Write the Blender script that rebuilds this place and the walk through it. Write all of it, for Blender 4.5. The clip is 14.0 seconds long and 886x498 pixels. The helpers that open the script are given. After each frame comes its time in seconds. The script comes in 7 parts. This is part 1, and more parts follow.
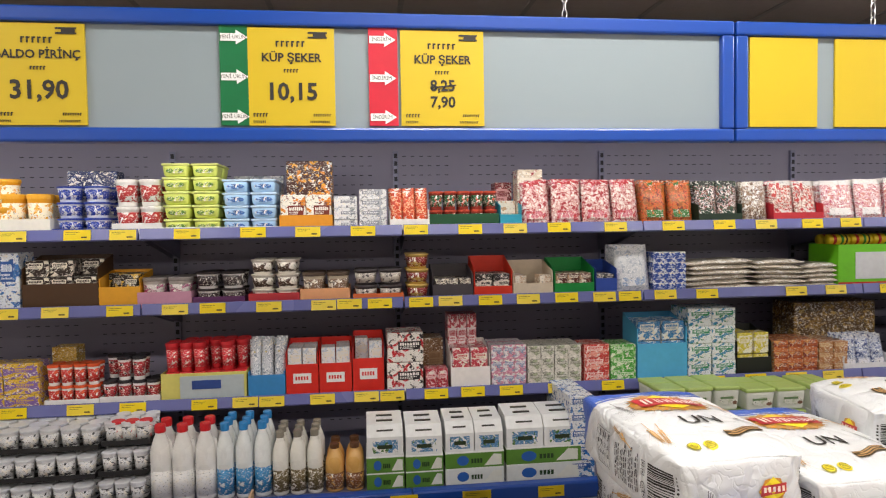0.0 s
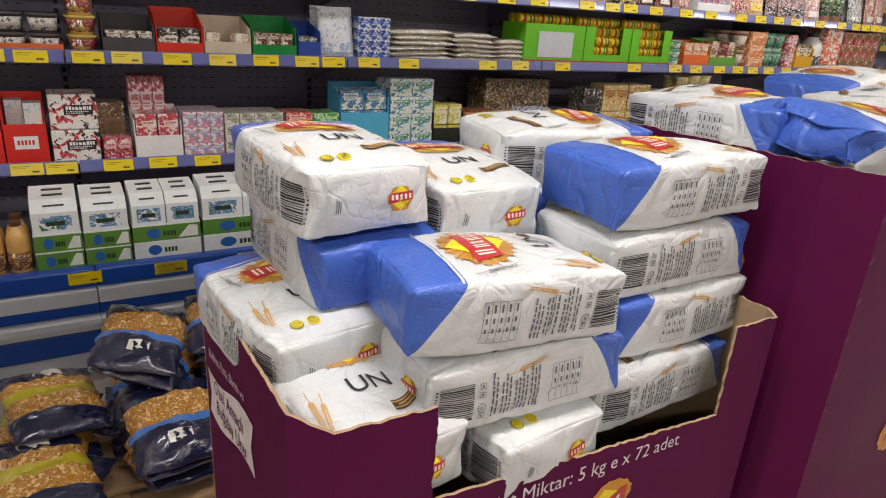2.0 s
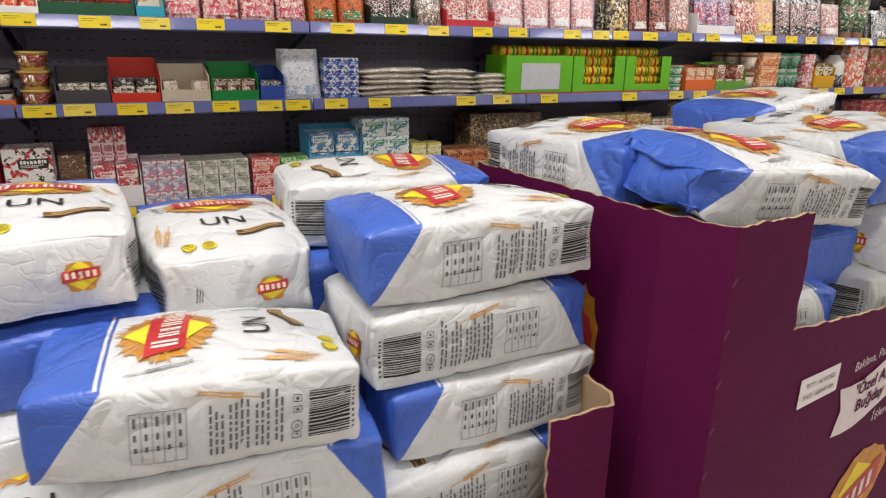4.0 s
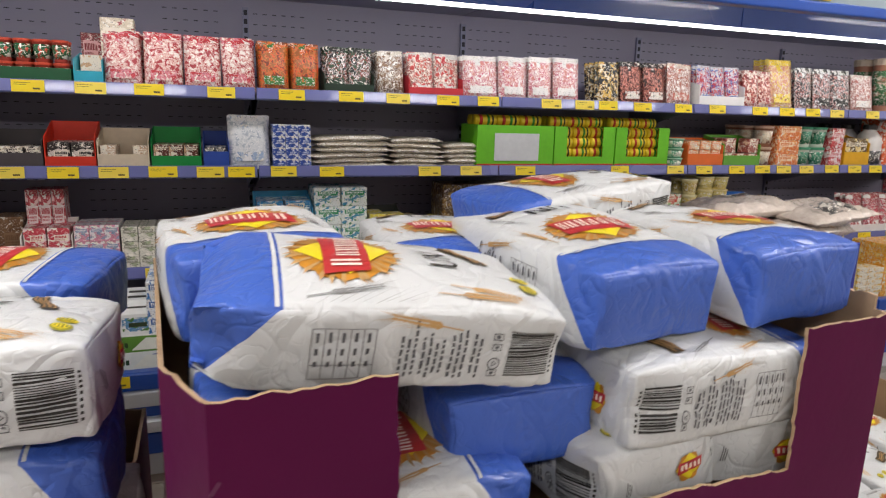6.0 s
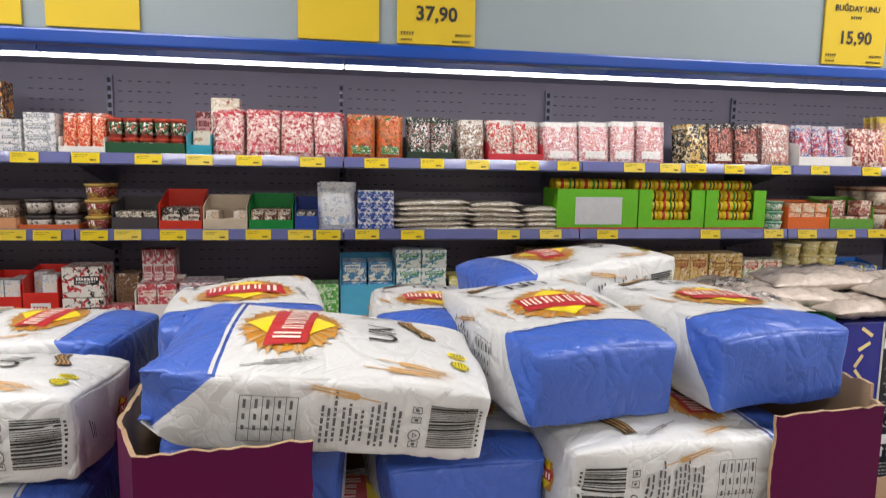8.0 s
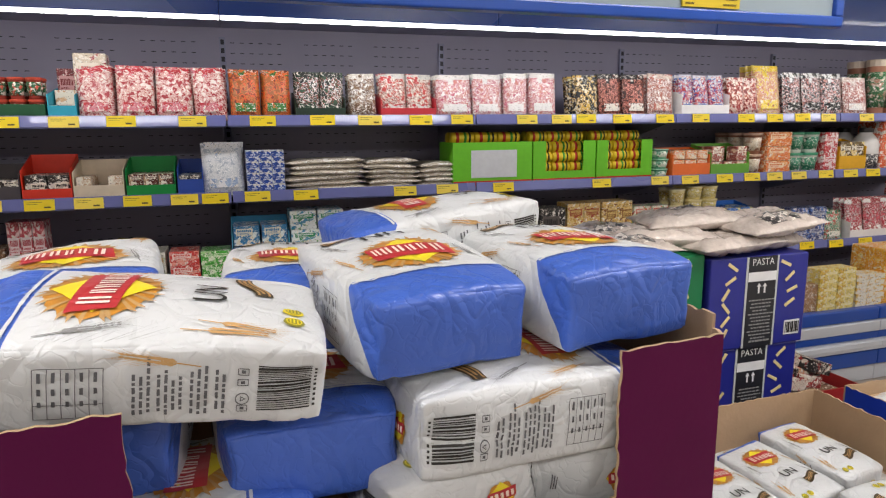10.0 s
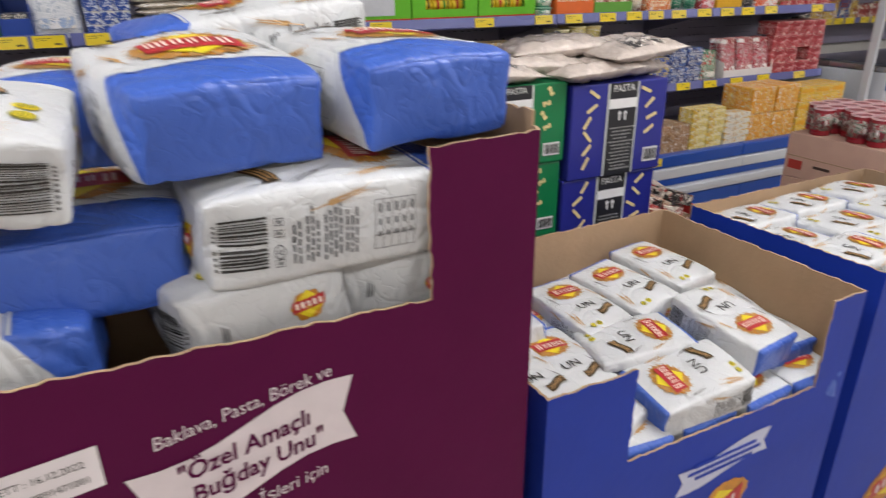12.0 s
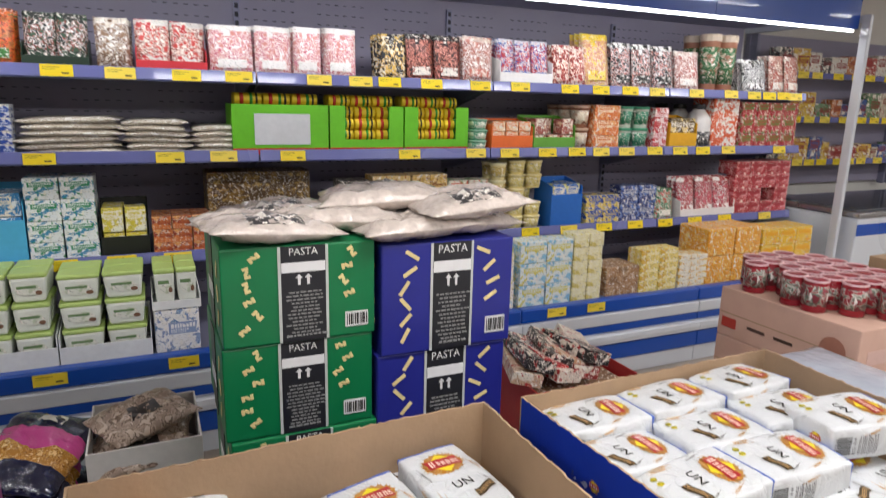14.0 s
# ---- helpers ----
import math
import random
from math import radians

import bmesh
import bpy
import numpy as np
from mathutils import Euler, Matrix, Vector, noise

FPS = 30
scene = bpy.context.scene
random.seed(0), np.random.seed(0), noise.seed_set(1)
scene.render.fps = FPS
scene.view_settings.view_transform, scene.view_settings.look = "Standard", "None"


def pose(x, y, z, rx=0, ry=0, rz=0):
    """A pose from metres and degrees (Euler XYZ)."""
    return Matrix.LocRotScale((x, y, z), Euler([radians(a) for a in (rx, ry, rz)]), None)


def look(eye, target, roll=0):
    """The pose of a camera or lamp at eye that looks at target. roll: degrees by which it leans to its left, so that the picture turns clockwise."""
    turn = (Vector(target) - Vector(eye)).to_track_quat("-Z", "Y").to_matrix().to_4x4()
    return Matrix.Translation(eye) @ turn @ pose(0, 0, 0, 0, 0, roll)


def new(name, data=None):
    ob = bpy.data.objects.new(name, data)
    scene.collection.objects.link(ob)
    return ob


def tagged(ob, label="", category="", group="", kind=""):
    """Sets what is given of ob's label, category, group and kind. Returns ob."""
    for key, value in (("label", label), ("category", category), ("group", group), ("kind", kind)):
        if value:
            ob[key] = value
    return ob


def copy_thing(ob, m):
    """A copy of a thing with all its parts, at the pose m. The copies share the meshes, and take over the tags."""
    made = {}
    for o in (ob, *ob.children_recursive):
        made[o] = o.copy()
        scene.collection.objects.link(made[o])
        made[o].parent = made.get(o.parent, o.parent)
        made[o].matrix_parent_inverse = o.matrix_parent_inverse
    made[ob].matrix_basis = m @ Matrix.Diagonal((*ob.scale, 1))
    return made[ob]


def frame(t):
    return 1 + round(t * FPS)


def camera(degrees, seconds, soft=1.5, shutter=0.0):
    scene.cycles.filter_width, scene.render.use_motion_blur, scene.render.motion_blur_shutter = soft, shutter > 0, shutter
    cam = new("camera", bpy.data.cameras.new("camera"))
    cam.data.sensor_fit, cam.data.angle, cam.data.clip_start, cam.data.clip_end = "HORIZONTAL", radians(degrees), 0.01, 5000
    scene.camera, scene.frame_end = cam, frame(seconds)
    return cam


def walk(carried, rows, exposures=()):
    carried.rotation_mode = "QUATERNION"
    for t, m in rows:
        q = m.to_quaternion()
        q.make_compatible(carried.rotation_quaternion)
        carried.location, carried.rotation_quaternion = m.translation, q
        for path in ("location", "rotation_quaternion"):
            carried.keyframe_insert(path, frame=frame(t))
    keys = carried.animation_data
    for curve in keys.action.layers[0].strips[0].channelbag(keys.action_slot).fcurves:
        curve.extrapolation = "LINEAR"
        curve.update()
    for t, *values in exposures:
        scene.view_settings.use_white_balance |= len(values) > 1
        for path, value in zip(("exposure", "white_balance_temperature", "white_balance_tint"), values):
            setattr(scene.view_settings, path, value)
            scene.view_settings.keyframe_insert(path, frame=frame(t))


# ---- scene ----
cam = camera(68.8, 14.0, soft=1.1, shutter=0.25)
PATH = [
    (0, (-0.185, -3.22, 1.541), (0.053, -1.236, 1.464), -0.9),
    (0.5, (-0.175, -3.223, 1.531), (0.163, -1.257, 1.385), -0.5),
    (1, (-0.129, -3.206, 1.489), (0.431, -1.317, 1.143), 0.5),
    (1.5, (-0.08, -3.185, 1.452), (0.718, -1.435, 0.904), 2.0),
    (2, (-0.05, -3.195, 1.429), (0.926, -1.591, 0.739), 3.8),
    (4.5, (0.521, -3.229, 1.437), (1.331, -1.483, 0.891), 0.2),
    (5, (0.673, -3.236, 1.429), (1.45, -1.459, 0.943), -0.1),
    (5.5, (0.887, -3.182, 1.419), (1.622, -1.374, 0.98), -0.0),
    (6, (1.027, -3.195, 1.454), (1.699, -1.357, 1.04), 1.6),
    (6.5, (1.161, -3.245, 1.5), (1.578, -1.295, 1.355), -2.0),
    (7, (1.18, -3.304, 1.534), (1.42, -1.322, 1.651), -3.1),
    (7.5, (1.179, -3.31, 1.516), (1.48, -1.333, 1.506), -0.9),
    (8, (1.185, -3.285, 1.487), (1.527, -1.33, 1.243), 0.9),
    (8.5, (1.196, -3.264, 1.474), (1.523, -1.32, 1.132), 1.0),
    (9, (1.229, -3.262, 1.478), (1.664, -1.336, 1.158), 0.6),
    (11.5, (1.319, -3.28, 1.42), (2.006, -1.516, 0.778), -1.0),
    (12, (1.387, -3.275, 1.386), (2.203, -1.621, 0.611), -0.6),
    (12.5, (1.582, -3.242, 1.34), (2.684, -1.788, 0.52), 0.8),
    (13, (1.781, -3.17, 1.341), (2.837, -1.744, 0.419), 0.6),
    (13.5, (1.935, -3.179, 1.388), (2.864, -1.557, 0.676), 0.7),
    (14, (2.004, -3.191, 1.433), (2.821, -1.421, 0.985), 1.4),
]
walk(cam, [(t, look(eye, target, roll)) for t, eye, target, roll in PATH],
     [(0.0, 0.06, 6500, 10), (0.5, 0.12, 6500, 10), (1.5, 0.02, 6450, 10), (2.0, -0.08, 6400, 10), (4.5, -0.10, 6320, 10), (5.0, -0.03, 6280, 10), (6.0, -0.10, 6250, 10), (6.5, -0.18, 6300, 10), (7.5, 0.06, 6350, 10), (8.0, -0.06, 6300, 10), (9.0, -0.18, 6250, 10), (11.5, 0.08, 6150, 10),
      (12.0, 0.0, 6050, 10), (12.5, -0.06, 5900, 10), (13.0, 0.10, 6000, 10), (14.0, 0.16, 6050, 10)])

# ---- world and lights ----
FLOOR_Z = -0.10
CEIL_Z = 2.56
world = bpy.data.worlds.new("world")
scene.world = world
world.use_nodes = True
world.node_tree.nodes["Background"].inputs[0].default_value = (0.75, 0.8, 0.9, 1)
world.node_tree.nodes["Background"].inputs[1].default_value = 0.03


# ---- materials ----
MATS = {}


def mat(name, color, rough=0.5, metal=0.0, spread=0.12, scale=18.0, bump=0.0, bump_scale=60.0, random_tint=0.0,
        coat=0.0, emit=0.0, crease=False, spec=0.5):
    """A principled surface with two scales of tone and a fine relief."""
    if name in MATS:
        return MATS[name]
    m = bpy.data.materials.new(name)
    m.use_nodes = True
    nt = m.node_tree
    b = nt.nodes["Principled BSDF"]
    tc = nt.nodes.new("ShaderNodeTexCoord")
    src = tc.outputs["Object"]
    fine = nt.nodes.new("ShaderNodeTexNoise")
    fine.inputs["Scale"].default_value = scale
    fine.inputs["Detail"].default_value = 4
    coarse = nt.nodes.new("ShaderNodeTexNoise")
    coarse.inputs["Scale"].default_value = scale * 0.13
    coarse.inputs["Detail"].default_value = 2
    nt.links.new(src, fine.inputs["Vector"])
    nt.links.new(src, coarse.inputs["Vector"])
    add = nt.nodes.new("ShaderNodeMath")
    add.operation = "ADD"
    nt.links.new(fine.outputs["Fac"], add.inputs[0])
    nt.links.new(coarse.outputs["Fac"], add.inputs[1])
    val = nt.nodes.new("ShaderNodeMapRange")
    val.inputs["From Min"].default_value, val.inputs["From Max"].default_value = 0.6, 1.4
    val.inputs["To Min"].default_value, val.inputs["To Max"].default_value = 1 - spread, 1 + spread
    nt.links.new(add.outputs[0], val.inputs["Value"])
    hsv = nt.nodes.new("ShaderNodeHueSaturation")
    hsv.inputs["Color"].default_value = (*color, 1)
    nt.links.new(val.outputs[0], hsv.inputs["Value"])
    if random_tint:
        info = nt.nodes.new("ShaderNodeObjectInfo")
        mr = nt.nodes.new("ShaderNodeMapRange")
        mr.inputs["To Min"].default_value, mr.inputs["To Max"].default_value = 1 - random_tint, 1 + random_tint
        nt.links.new(info.outputs["Random"], mr.inputs["Value"])
        nt.links.new(mr.outputs[0], hsv.inputs["Saturation"])
    nt.links.new(hsv.outputs[0], b.inputs["Base Color"])
    rr = nt.nodes.new("ShaderNodeMapRange")
    rr.inputs["From Min"].default_value, rr.inputs["From Max"].default_value = 0.3, 0.7
    rr.inputs["To Min"].default_value, rr.inputs["To Max"].default_value = max(0.02, rough - 0.08), min(1, rough + 0.08)
    nt.links.new(coarse.outputs["Fac"], rr.inputs["Value"])
    nt.links.new(rr.outputs[0], b.inputs["Roughness"])
    b.inputs["Metallic"].default_value = metal
    b.inputs["Coat Weight"].default_value = coat
    if bump:
        bn = nt.nodes.new("ShaderNodeTexNoise")
        bn.inputs["Scale"].default_value = bump_scale
        bn.inputs["Detail"].default_value = 5
        nt.links.new(src, bn.inputs["Vector"])
        bp = nt.nodes.new("ShaderNodeBump")
        bp.inputs["Strength"].default_value = bump
        bp.inputs["Distance"].default_value = 0.01
        if crease:
            bp.inputs["Distance"].default_value = 0.02
            total = None
            for sc, wt in ((1.0, 1.0), (2.7, 0.45), (7.0, 0.16)):
                rn = nt.nodes.new("ShaderNodeTexNoise")
                rn.inputs["Scale"].default_value, rn.inputs["Detail"].default_value = bump_scale * sc, 1.0
                rn.inputs["Distortion"].default_value = 0.6
                nt.links.new(src, rn.inputs["Vector"])
                off = nt.nodes.new("ShaderNodeMath")
                off.operation = "SUBTRACT"
                off.inputs[1].default_value = 0.5
                nt.links.new(rn.outputs["Fac"], off.inputs[0])
                ab = nt.nodes.new("ShaderNodeMath")
                ab.operation = "ABSOLUTE"
                nt.links.new(off.outputs[0], ab.inputs[0])
                thin = nt.nodes.new("ShaderNodeMapRange")
                thin.inputs["From Max"].default_value = 0.05
                nt.links.new(ab.outputs[0], thin.inputs["Value"])
                mu = nt.nodes.new("ShaderNodeMath")
                mu.operation = "MULTIPLY_ADD"
                mu.inputs[1].default_value, mu.inputs[2].default_value = wt, 0.0
                nt.links.new(thin.outputs[0], mu.inputs[0])
                if total is not None:
                    nt.links.new(total, mu.inputs[2])
                total = mu.outputs[0]
            nt.links.new(total, bp.inputs["Height"])
        else:
            nt.links.new(bn.outputs["Fac"], bp.inputs["Height"])
        nt.links.new(bp.outputs[0], b.inputs["Normal"])
    b.inputs["Specular IOR Level"].default_value = spec
    if emit:
        b.inputs["Emission Color"].default_value = (*color, 1)
        b.inputs["Emission Strength"].default_value = emit
    MATS[name] = m
    return m


def hexc(h):
    """Linear colour from an sRGB hex string."""
    return tuple(((int(h[i:i + 2], 16) / 255 + 0.055) / 1.055) ** 2.4 if int(h[i:i + 2], 16) > 10
                 else int(h[i:i + 2], 16) / 255 / 12.92 for i in (0, 2, 4))


def ink(h, rough=0.45, **k):
    """Printed card or plastic in one colour."""
    return mat("ink_" + h + str(rough), hexc(h), rough, spread=k.pop("spread", 0.08), scale=40, bump=k.pop("bump", 0.05), **k)


def speck(name, colors, scale=60.0, rough=0.3):
    """A packed surface of mixed colours: printed film, sliced or loose food behind clear film."""
    if name in MATS:
        return MATS[name]
    m = bpy.data.materials.new(name)
    m.use_nodes = True
    nt = m.node_tree
    b = nt.nodes["Principled BSDF"]
    tc = nt.nodes.new("ShaderNodeTexCoord")
    info = nt.nodes.new("ShaderNodeObjectInfo")
    off = nt.nodes.new("ShaderNodeVectorMath")
    off.operation = "MULTIPLY_ADD"
    off.inputs[1].default_value = (1, 1, 1)
    nt.links.new(tc.outputs["Object"], off.inputs[0])
    nt.links.new(info.outputs["Random"], off.inputs[2])
    v = nt.nodes.new("ShaderNodeTexNoise")
    v.inputs["Scale"].default_value = scale
    v.inputs["Detail"].default_value = 3
    v.inputs["Distortion"].default_value = 0.8
    nt.links.new(off.outputs[0], v.inputs["Vector"])
    r = nt.nodes.new("ShaderNodeValToRGB")
    r.color_ramp.interpolation = "CONSTANT"
    e = r.color_ramp.elements
    n = len(colors)
    e[0].position, e[0].color = 0, (*hexc(colors[0]), 1)
    e[1].position, e[1].color = 0.38 + 0.24 / n, (*hexc(colors[1]), 1)
    for k in range(2, n):
        el = e.new(0.38 + 0.24 * k / n)
        el.color = (*hexc(colors[k]), 1)
    nt.links.new(v.outputs["Fac"], r.inputs["Fac"])
    nt.links.new(r.outputs[0], b.inputs["Base Color"])
    b.inputs["Roughness"].default_value = rough
    bp = nt.nodes.new("ShaderNodeBump")
    bp.inputs["Strength"].default_value = 0.35
    bp.inputs["Distance"].default_value = 0.006
    nt.links.new(v.outputs["Fac"], bp.inputs["Height"])
    nt.links.new(bp.outputs[0], b.inputs["Normal"])
    MATS[name] = m
    return m


def printed(base, mark, mark2, pale="efeae0"):
    """Busy packaging print: a base colour with shapes in two colours and lines of tiny writing."""
    name = "print_%s_%s_%s" % (base, mark, mark2)
    if name in MATS:
        return MATS[name]
    m = bpy.data.materials.new(name)
    m.use_nodes = True
    nt = m.node_tree
    b = nt.nodes["Principled BSDF"]
    tc = nt.nodes.new("ShaderNodeTexCoord")
    mp = nt.nodes.new("ShaderNodeMapping")
    k = sum(ord(c) for c in name)
    mp.inputs["Location"].default_value = (k % 17 * 0.31, k % 13 * 0.27, k % 11 * 0.23)
    nt.links.new(tc.outputs["Object"], mp.inputs["Vector"])

    def blob(scale, low, dist, tall=1.0):
        n = nt.nodes.new("ShaderNodeTexNoise")
        n.inputs["Scale"].default_value, n.inputs["Detail"].default_value, n.inputs["Distortion"].default_value = scale, 1.5, dist
        v = mp.outputs[0]
        if tall != 1.0:
            sc = nt.nodes.new("ShaderNodeVectorMath")
            sc.operation = "MULTIPLY"
            sc.inputs[1].default_value = (1, 1, tall)
            nt.links.new(v, sc.inputs[0])
            v = sc.outputs[0]
        nt.links.new(v, n.inputs["Vector"])
        c = nt.nodes.new("ShaderNodeMapRange")
        c.inputs["From Min"].default_value, c.inputs["From Max"].default_value = low, low + 0.02
        nt.links.new(n.outputs["Fac"], c.inputs["Value"])
        return c.outputs[0]

    col = None
    for fac, color in ((blob(22, 0.56, 0.9), mark), (blob(42, 0.60, 0.5), mark2), (blob(50, 0.63, 0.6), pale), (blob(95, 0.62, 0.0, 4.0), pale), (blob(120, 0.65, 0.0, 3.5), "241c1c")):
        mx = nt.nodes.new("ShaderNodeMix")
        mx.data_type = "RGBA"
        if col is None:
            mx.inputs[6].default_value = (*hexc(base), 1)
        else:
            nt.links.new(col, mx.inputs[6])
        mx.inputs[7].default_value = (*hexc(color), 1)
        nt.links.new(fac, mx.inputs[0])
        col = mx.outputs[2]
    nt.links.new(col, b.inputs["Base Color"])
    b.inputs["Roughness"].default_value = 0.38
    MATS[name] = m
    return m


FLOOR_M = mat("floor_tile", (0.39, 0.335, 0.285), 0.28, spread=0.12, scale=14, bump=0.04, random_tint=0.15)
GROUT_M = mat("grout", (0.3, 0.28, 0.25), 0.8)
WALL_M = mat("painted_wall", (0.72, 0.7, 0.66), 0.7, spread=0.06, scale=6, bump=0.1, bump_scale=120)
CEIL_M = mat("ceiling_tile", (0.47, 0.425, 0.40), 0.9, spread=0.06, scale=30, bump=0.25, bump_scale=160)
GRID_M = mat("ceiling_grid_metal", (0.3, 0.28, 0.27), 0.5)
BACK_M = mat("fridge_back_steel", (0.31, 0.29, 0.385), 0.5, metal=0.0, spread=0.06, scale=5)
SLOT_M = mat("slot_dark", (0.03, 0.03, 0.04), 0.7)
SHELF_M = mat("shelf_steel", (0.26, 0.26, 0.36), 0.4, metal=0.3, spread=0.05, scale=8)
STRIP_M = mat("ticket_rail_violet", (0.155, 0.17, 0.42), 0.25, spread=0.06, scale=10, coat=0.3)
TAG_M = mat("price_tag_yellow", (0.86, 0.66, 0.015), 0.4, spread=0.05, random_tint=0.08)
TAGINK_M = mat("tag_print", (0.12, 0.09, 0.02), 0.6)
BLUE_M = mat("blue_enamel", (0.008, 0.07, 0.40), 0.3, spread=0.05, scale=5, coat=0.2)
WHITE_M = mat("white_enamel", (0.62, 0.65, 0.70), 0.3, spread=0.05, scale=5, coat=0.2)
FRAME_M = mat("sign_frame_blue", (0.004, 0.055, 0.34), 0.3, spread=0.05, scale=6, coat=0.15)
PANEL_M = mat("sign_panel_grey", (0.245, 0.30, 0.33), 0.45, spread=0.03, scale=4)
SIGNY_M = mat("sign_card_yellow", (0.57, 0.415, 0.008), 0.45, spread=0.03, scale=7)
BLACK_M = mat("black_print", (0.02, 0.018, 0.015), 0.6)
TUBE_M = mat("lamp_tube", (1.0, 0.97, 0.93), 0.4, emit=9.0)
STEEL_M = mat("chain_steel", (0.6, 0.6, 0.6), 0.3, metal=0.9)
MAROON_M = mat("maroon_card", (0.090, 0.005, 0.048), 0.6, spec=0.12, spread=0.10, scale=9, bump=0.06, bump_scale=40)
KRAFT_M = mat("kraft_card", (0.37, 0.25, 0.15), 0.75, spread=0.10, scale=16, bump=0.1, bump_scale=90)
NAVY_M = mat("blue_card", (0.016, 0.045, 0.36), 0.45, spec=0.3, spread=0.10, scale=9, bump=0.06, bump_scale=40)
PAPER_M = mat("flour_paper", (0.61, 0.625, 0.64), 0.42, spread=0.06, scale=12, bump=0.22, bump_scale=8, crease=True)
BAGBLUE_M = mat("flour_paper_blue", (0.052, 0.122, 0.50), 0.36, spread=0.10, scale=12, bump=0.22, bump_scale=8, crease=True)
RED_M = mat("logo_red", (0.46, 0.03, 0.035), 0.4)
GOLD_M = mat("logo_gold", (0.52, 0.23, 0.025), 0.4, spread=0.35, scale=60)
WHEAT_M = mat("wheat_print", (0.50, 0.30, 0.12), 0.5, spread=0.25)
SIDEINK_M = mat("side_print", (0.10, 0.10, 0.11), 0.6)
GREYINK_M = mat("grey_print", (0.24, 0.24, 0.24), 0.6)
OLIVE_M = mat("olive_print", (0.30, 0.28, 0.04), 0.5)
YEL_M = mat("yellow_print", (0.80, 0.65, 0.02), 0.4)
WOOD_M = mat("pallet_wood", (0.36, 0.24, 0.13), 0.8, spread=0.25, scale=10, bump=0.3, random_tint=0.15)


# ---- mesh helpers ----
def link(name, bm, material, parent=None, label="", smooth=False):
    me = bpy.data.meshes.new(name)
    bm.to_mesh(me)
    bm.free()
    for mm in (material if isinstance(material, (list, tuple)) else (material,)):
        me.materials.append(mm)
    if smooth:
        for p in me.polygons:
            p.use_smooth = True
    ob = new(name, me)
    if parent is not None:
        ob.parent = parent
    if label:
        ob["label"] = label
    return ob


def part(name, bm, material, parent, label="", smooth=False):
    return link(name, bm, material, parent, label, smooth)


def thing(name, label, category, group="", m=None):
    ob = new(name)
    ob.empty_display_size = 0.05
    if m is not None:
        ob.matrix_basis = m
    return tagged(ob, label, category, group)


def add_box(bm, x0, x1, y0, y1, z0, z1, bevel=0.0, m=None):
    v = [bm.verts.new((x, y, z)) for x in (x0, x1) for y in (y0, y1) for z in (z0, z1)]
    fs = [bm.faces.new([v[i] for i in q]) for q in ((0, 1, 3, 2), (4, 6, 7, 5), (0, 4, 5, 1), (2, 3, 7, 6), (0, 2, 6, 4), (1, 5, 7, 3))]
    if bevel:
        es = list({e for f in fs for e in f.edges})
        r = bmesh.ops.bevel(bm, geom=es, offset=bevel, segments=2, affect="EDGES", profile=0.5)
        vs = {w for f in r["faces"] for w in f.verts} | {w for w in v if w.is_valid}
    else:
        vs = set(v)
    if m is not None:
        for w in vs:
            w.co = m @ w.co
    return vs


def boxm(x0, x1, y0, y1, z0, z1, bevel=0.0, m=None):
    bm = bmesh.new()
    add_box(bm, x0, x1, y0, y1, z0, z1, bevel, m)
    return bm


def add_lathe(bm, profile, segs=14, cx=0, cy=0, cz=0, sx=1, sy=1):
    rings = []
    for r, z in profile:
        rings.append([bm.verts.new((cx + sx * r * math.cos(2 * math.pi * k / segs), cy + sy * r * math.sin(2 * math.pi * k / segs), cz + z)) for k in range(segs)])
    for a, b in zip(rings, rings[1:]):
        for k in range(segs):
            bm.faces.new((a[k], a[(k + 1) % segs], b[(k + 1) % segs], b[k]))
    bm.faces.new(list(reversed(rings[0])))
    bm.faces.new(rings[-1])


def lathe(profile, segs=14, **k):
    bm = bmesh.new()
    add_lathe(bm, profile, segs, **k)
    return bm


def writing(name, body, size, m, material, parent, align="CENTER", stretch=1.0, label="", shear=0.0, bold=0.0):
    """Flat lettering in the x-y plane of m, turned into a mesh."""
    cu = bpy.data.curves.new(name, "FONT")
    cu.body, cu.size, cu.align_x, cu.align_y, cu.shear = body, size, align, "CENTER", shear
    cu.resolution_u, cu.offset = 2, bold * size
    tmp = bpy.data.objects.new(name, cu)
    me = bpy.data.meshes.new_from_object(tmp)
    bpy.data.objects.remove(tmp)
    bpy.data.curves.remove(cu)
    me.materials.clear()
    me.materials.append(material)
    for v in me.vertices:
        v.co.x *= stretch
    ob = new(name, me)
    ob.parent = parent
    ob.matrix_basis = m
    if label:
        ob["label"] = label
    return ob


FRONT = pose(0, 0, 0, 90, 0, 0)   # lettering that faces -y

# ---- setting ----
X0, X1, Y0, Y1 = -4.2, 13.5, -6.0, 0.72
tagged(link("floor", boxm(X0, X1, Y0, Y1, FLOOR_Z - 0.12, FLOOR_Z - 0.004), GROUT_M), "cream tiled shop floor with thin joints", "floor", kind="structure")
tagged(link("wall_north", boxm(X0, X1, Y1, Y1 + 0.15, FLOOR_Z - 0.12, CEIL_Z + 0.2), WALL_M), "plain off-white shop wall behind the fridges", "wall", kind="structure")
tagged(link("wall_south", boxm(X0, X1, Y0 - 0.15, Y0, FLOOR_Z - 0.12, CEIL_Z + 0.2), WALL_M), "plain off-white shop wall", "wall", kind="structure")
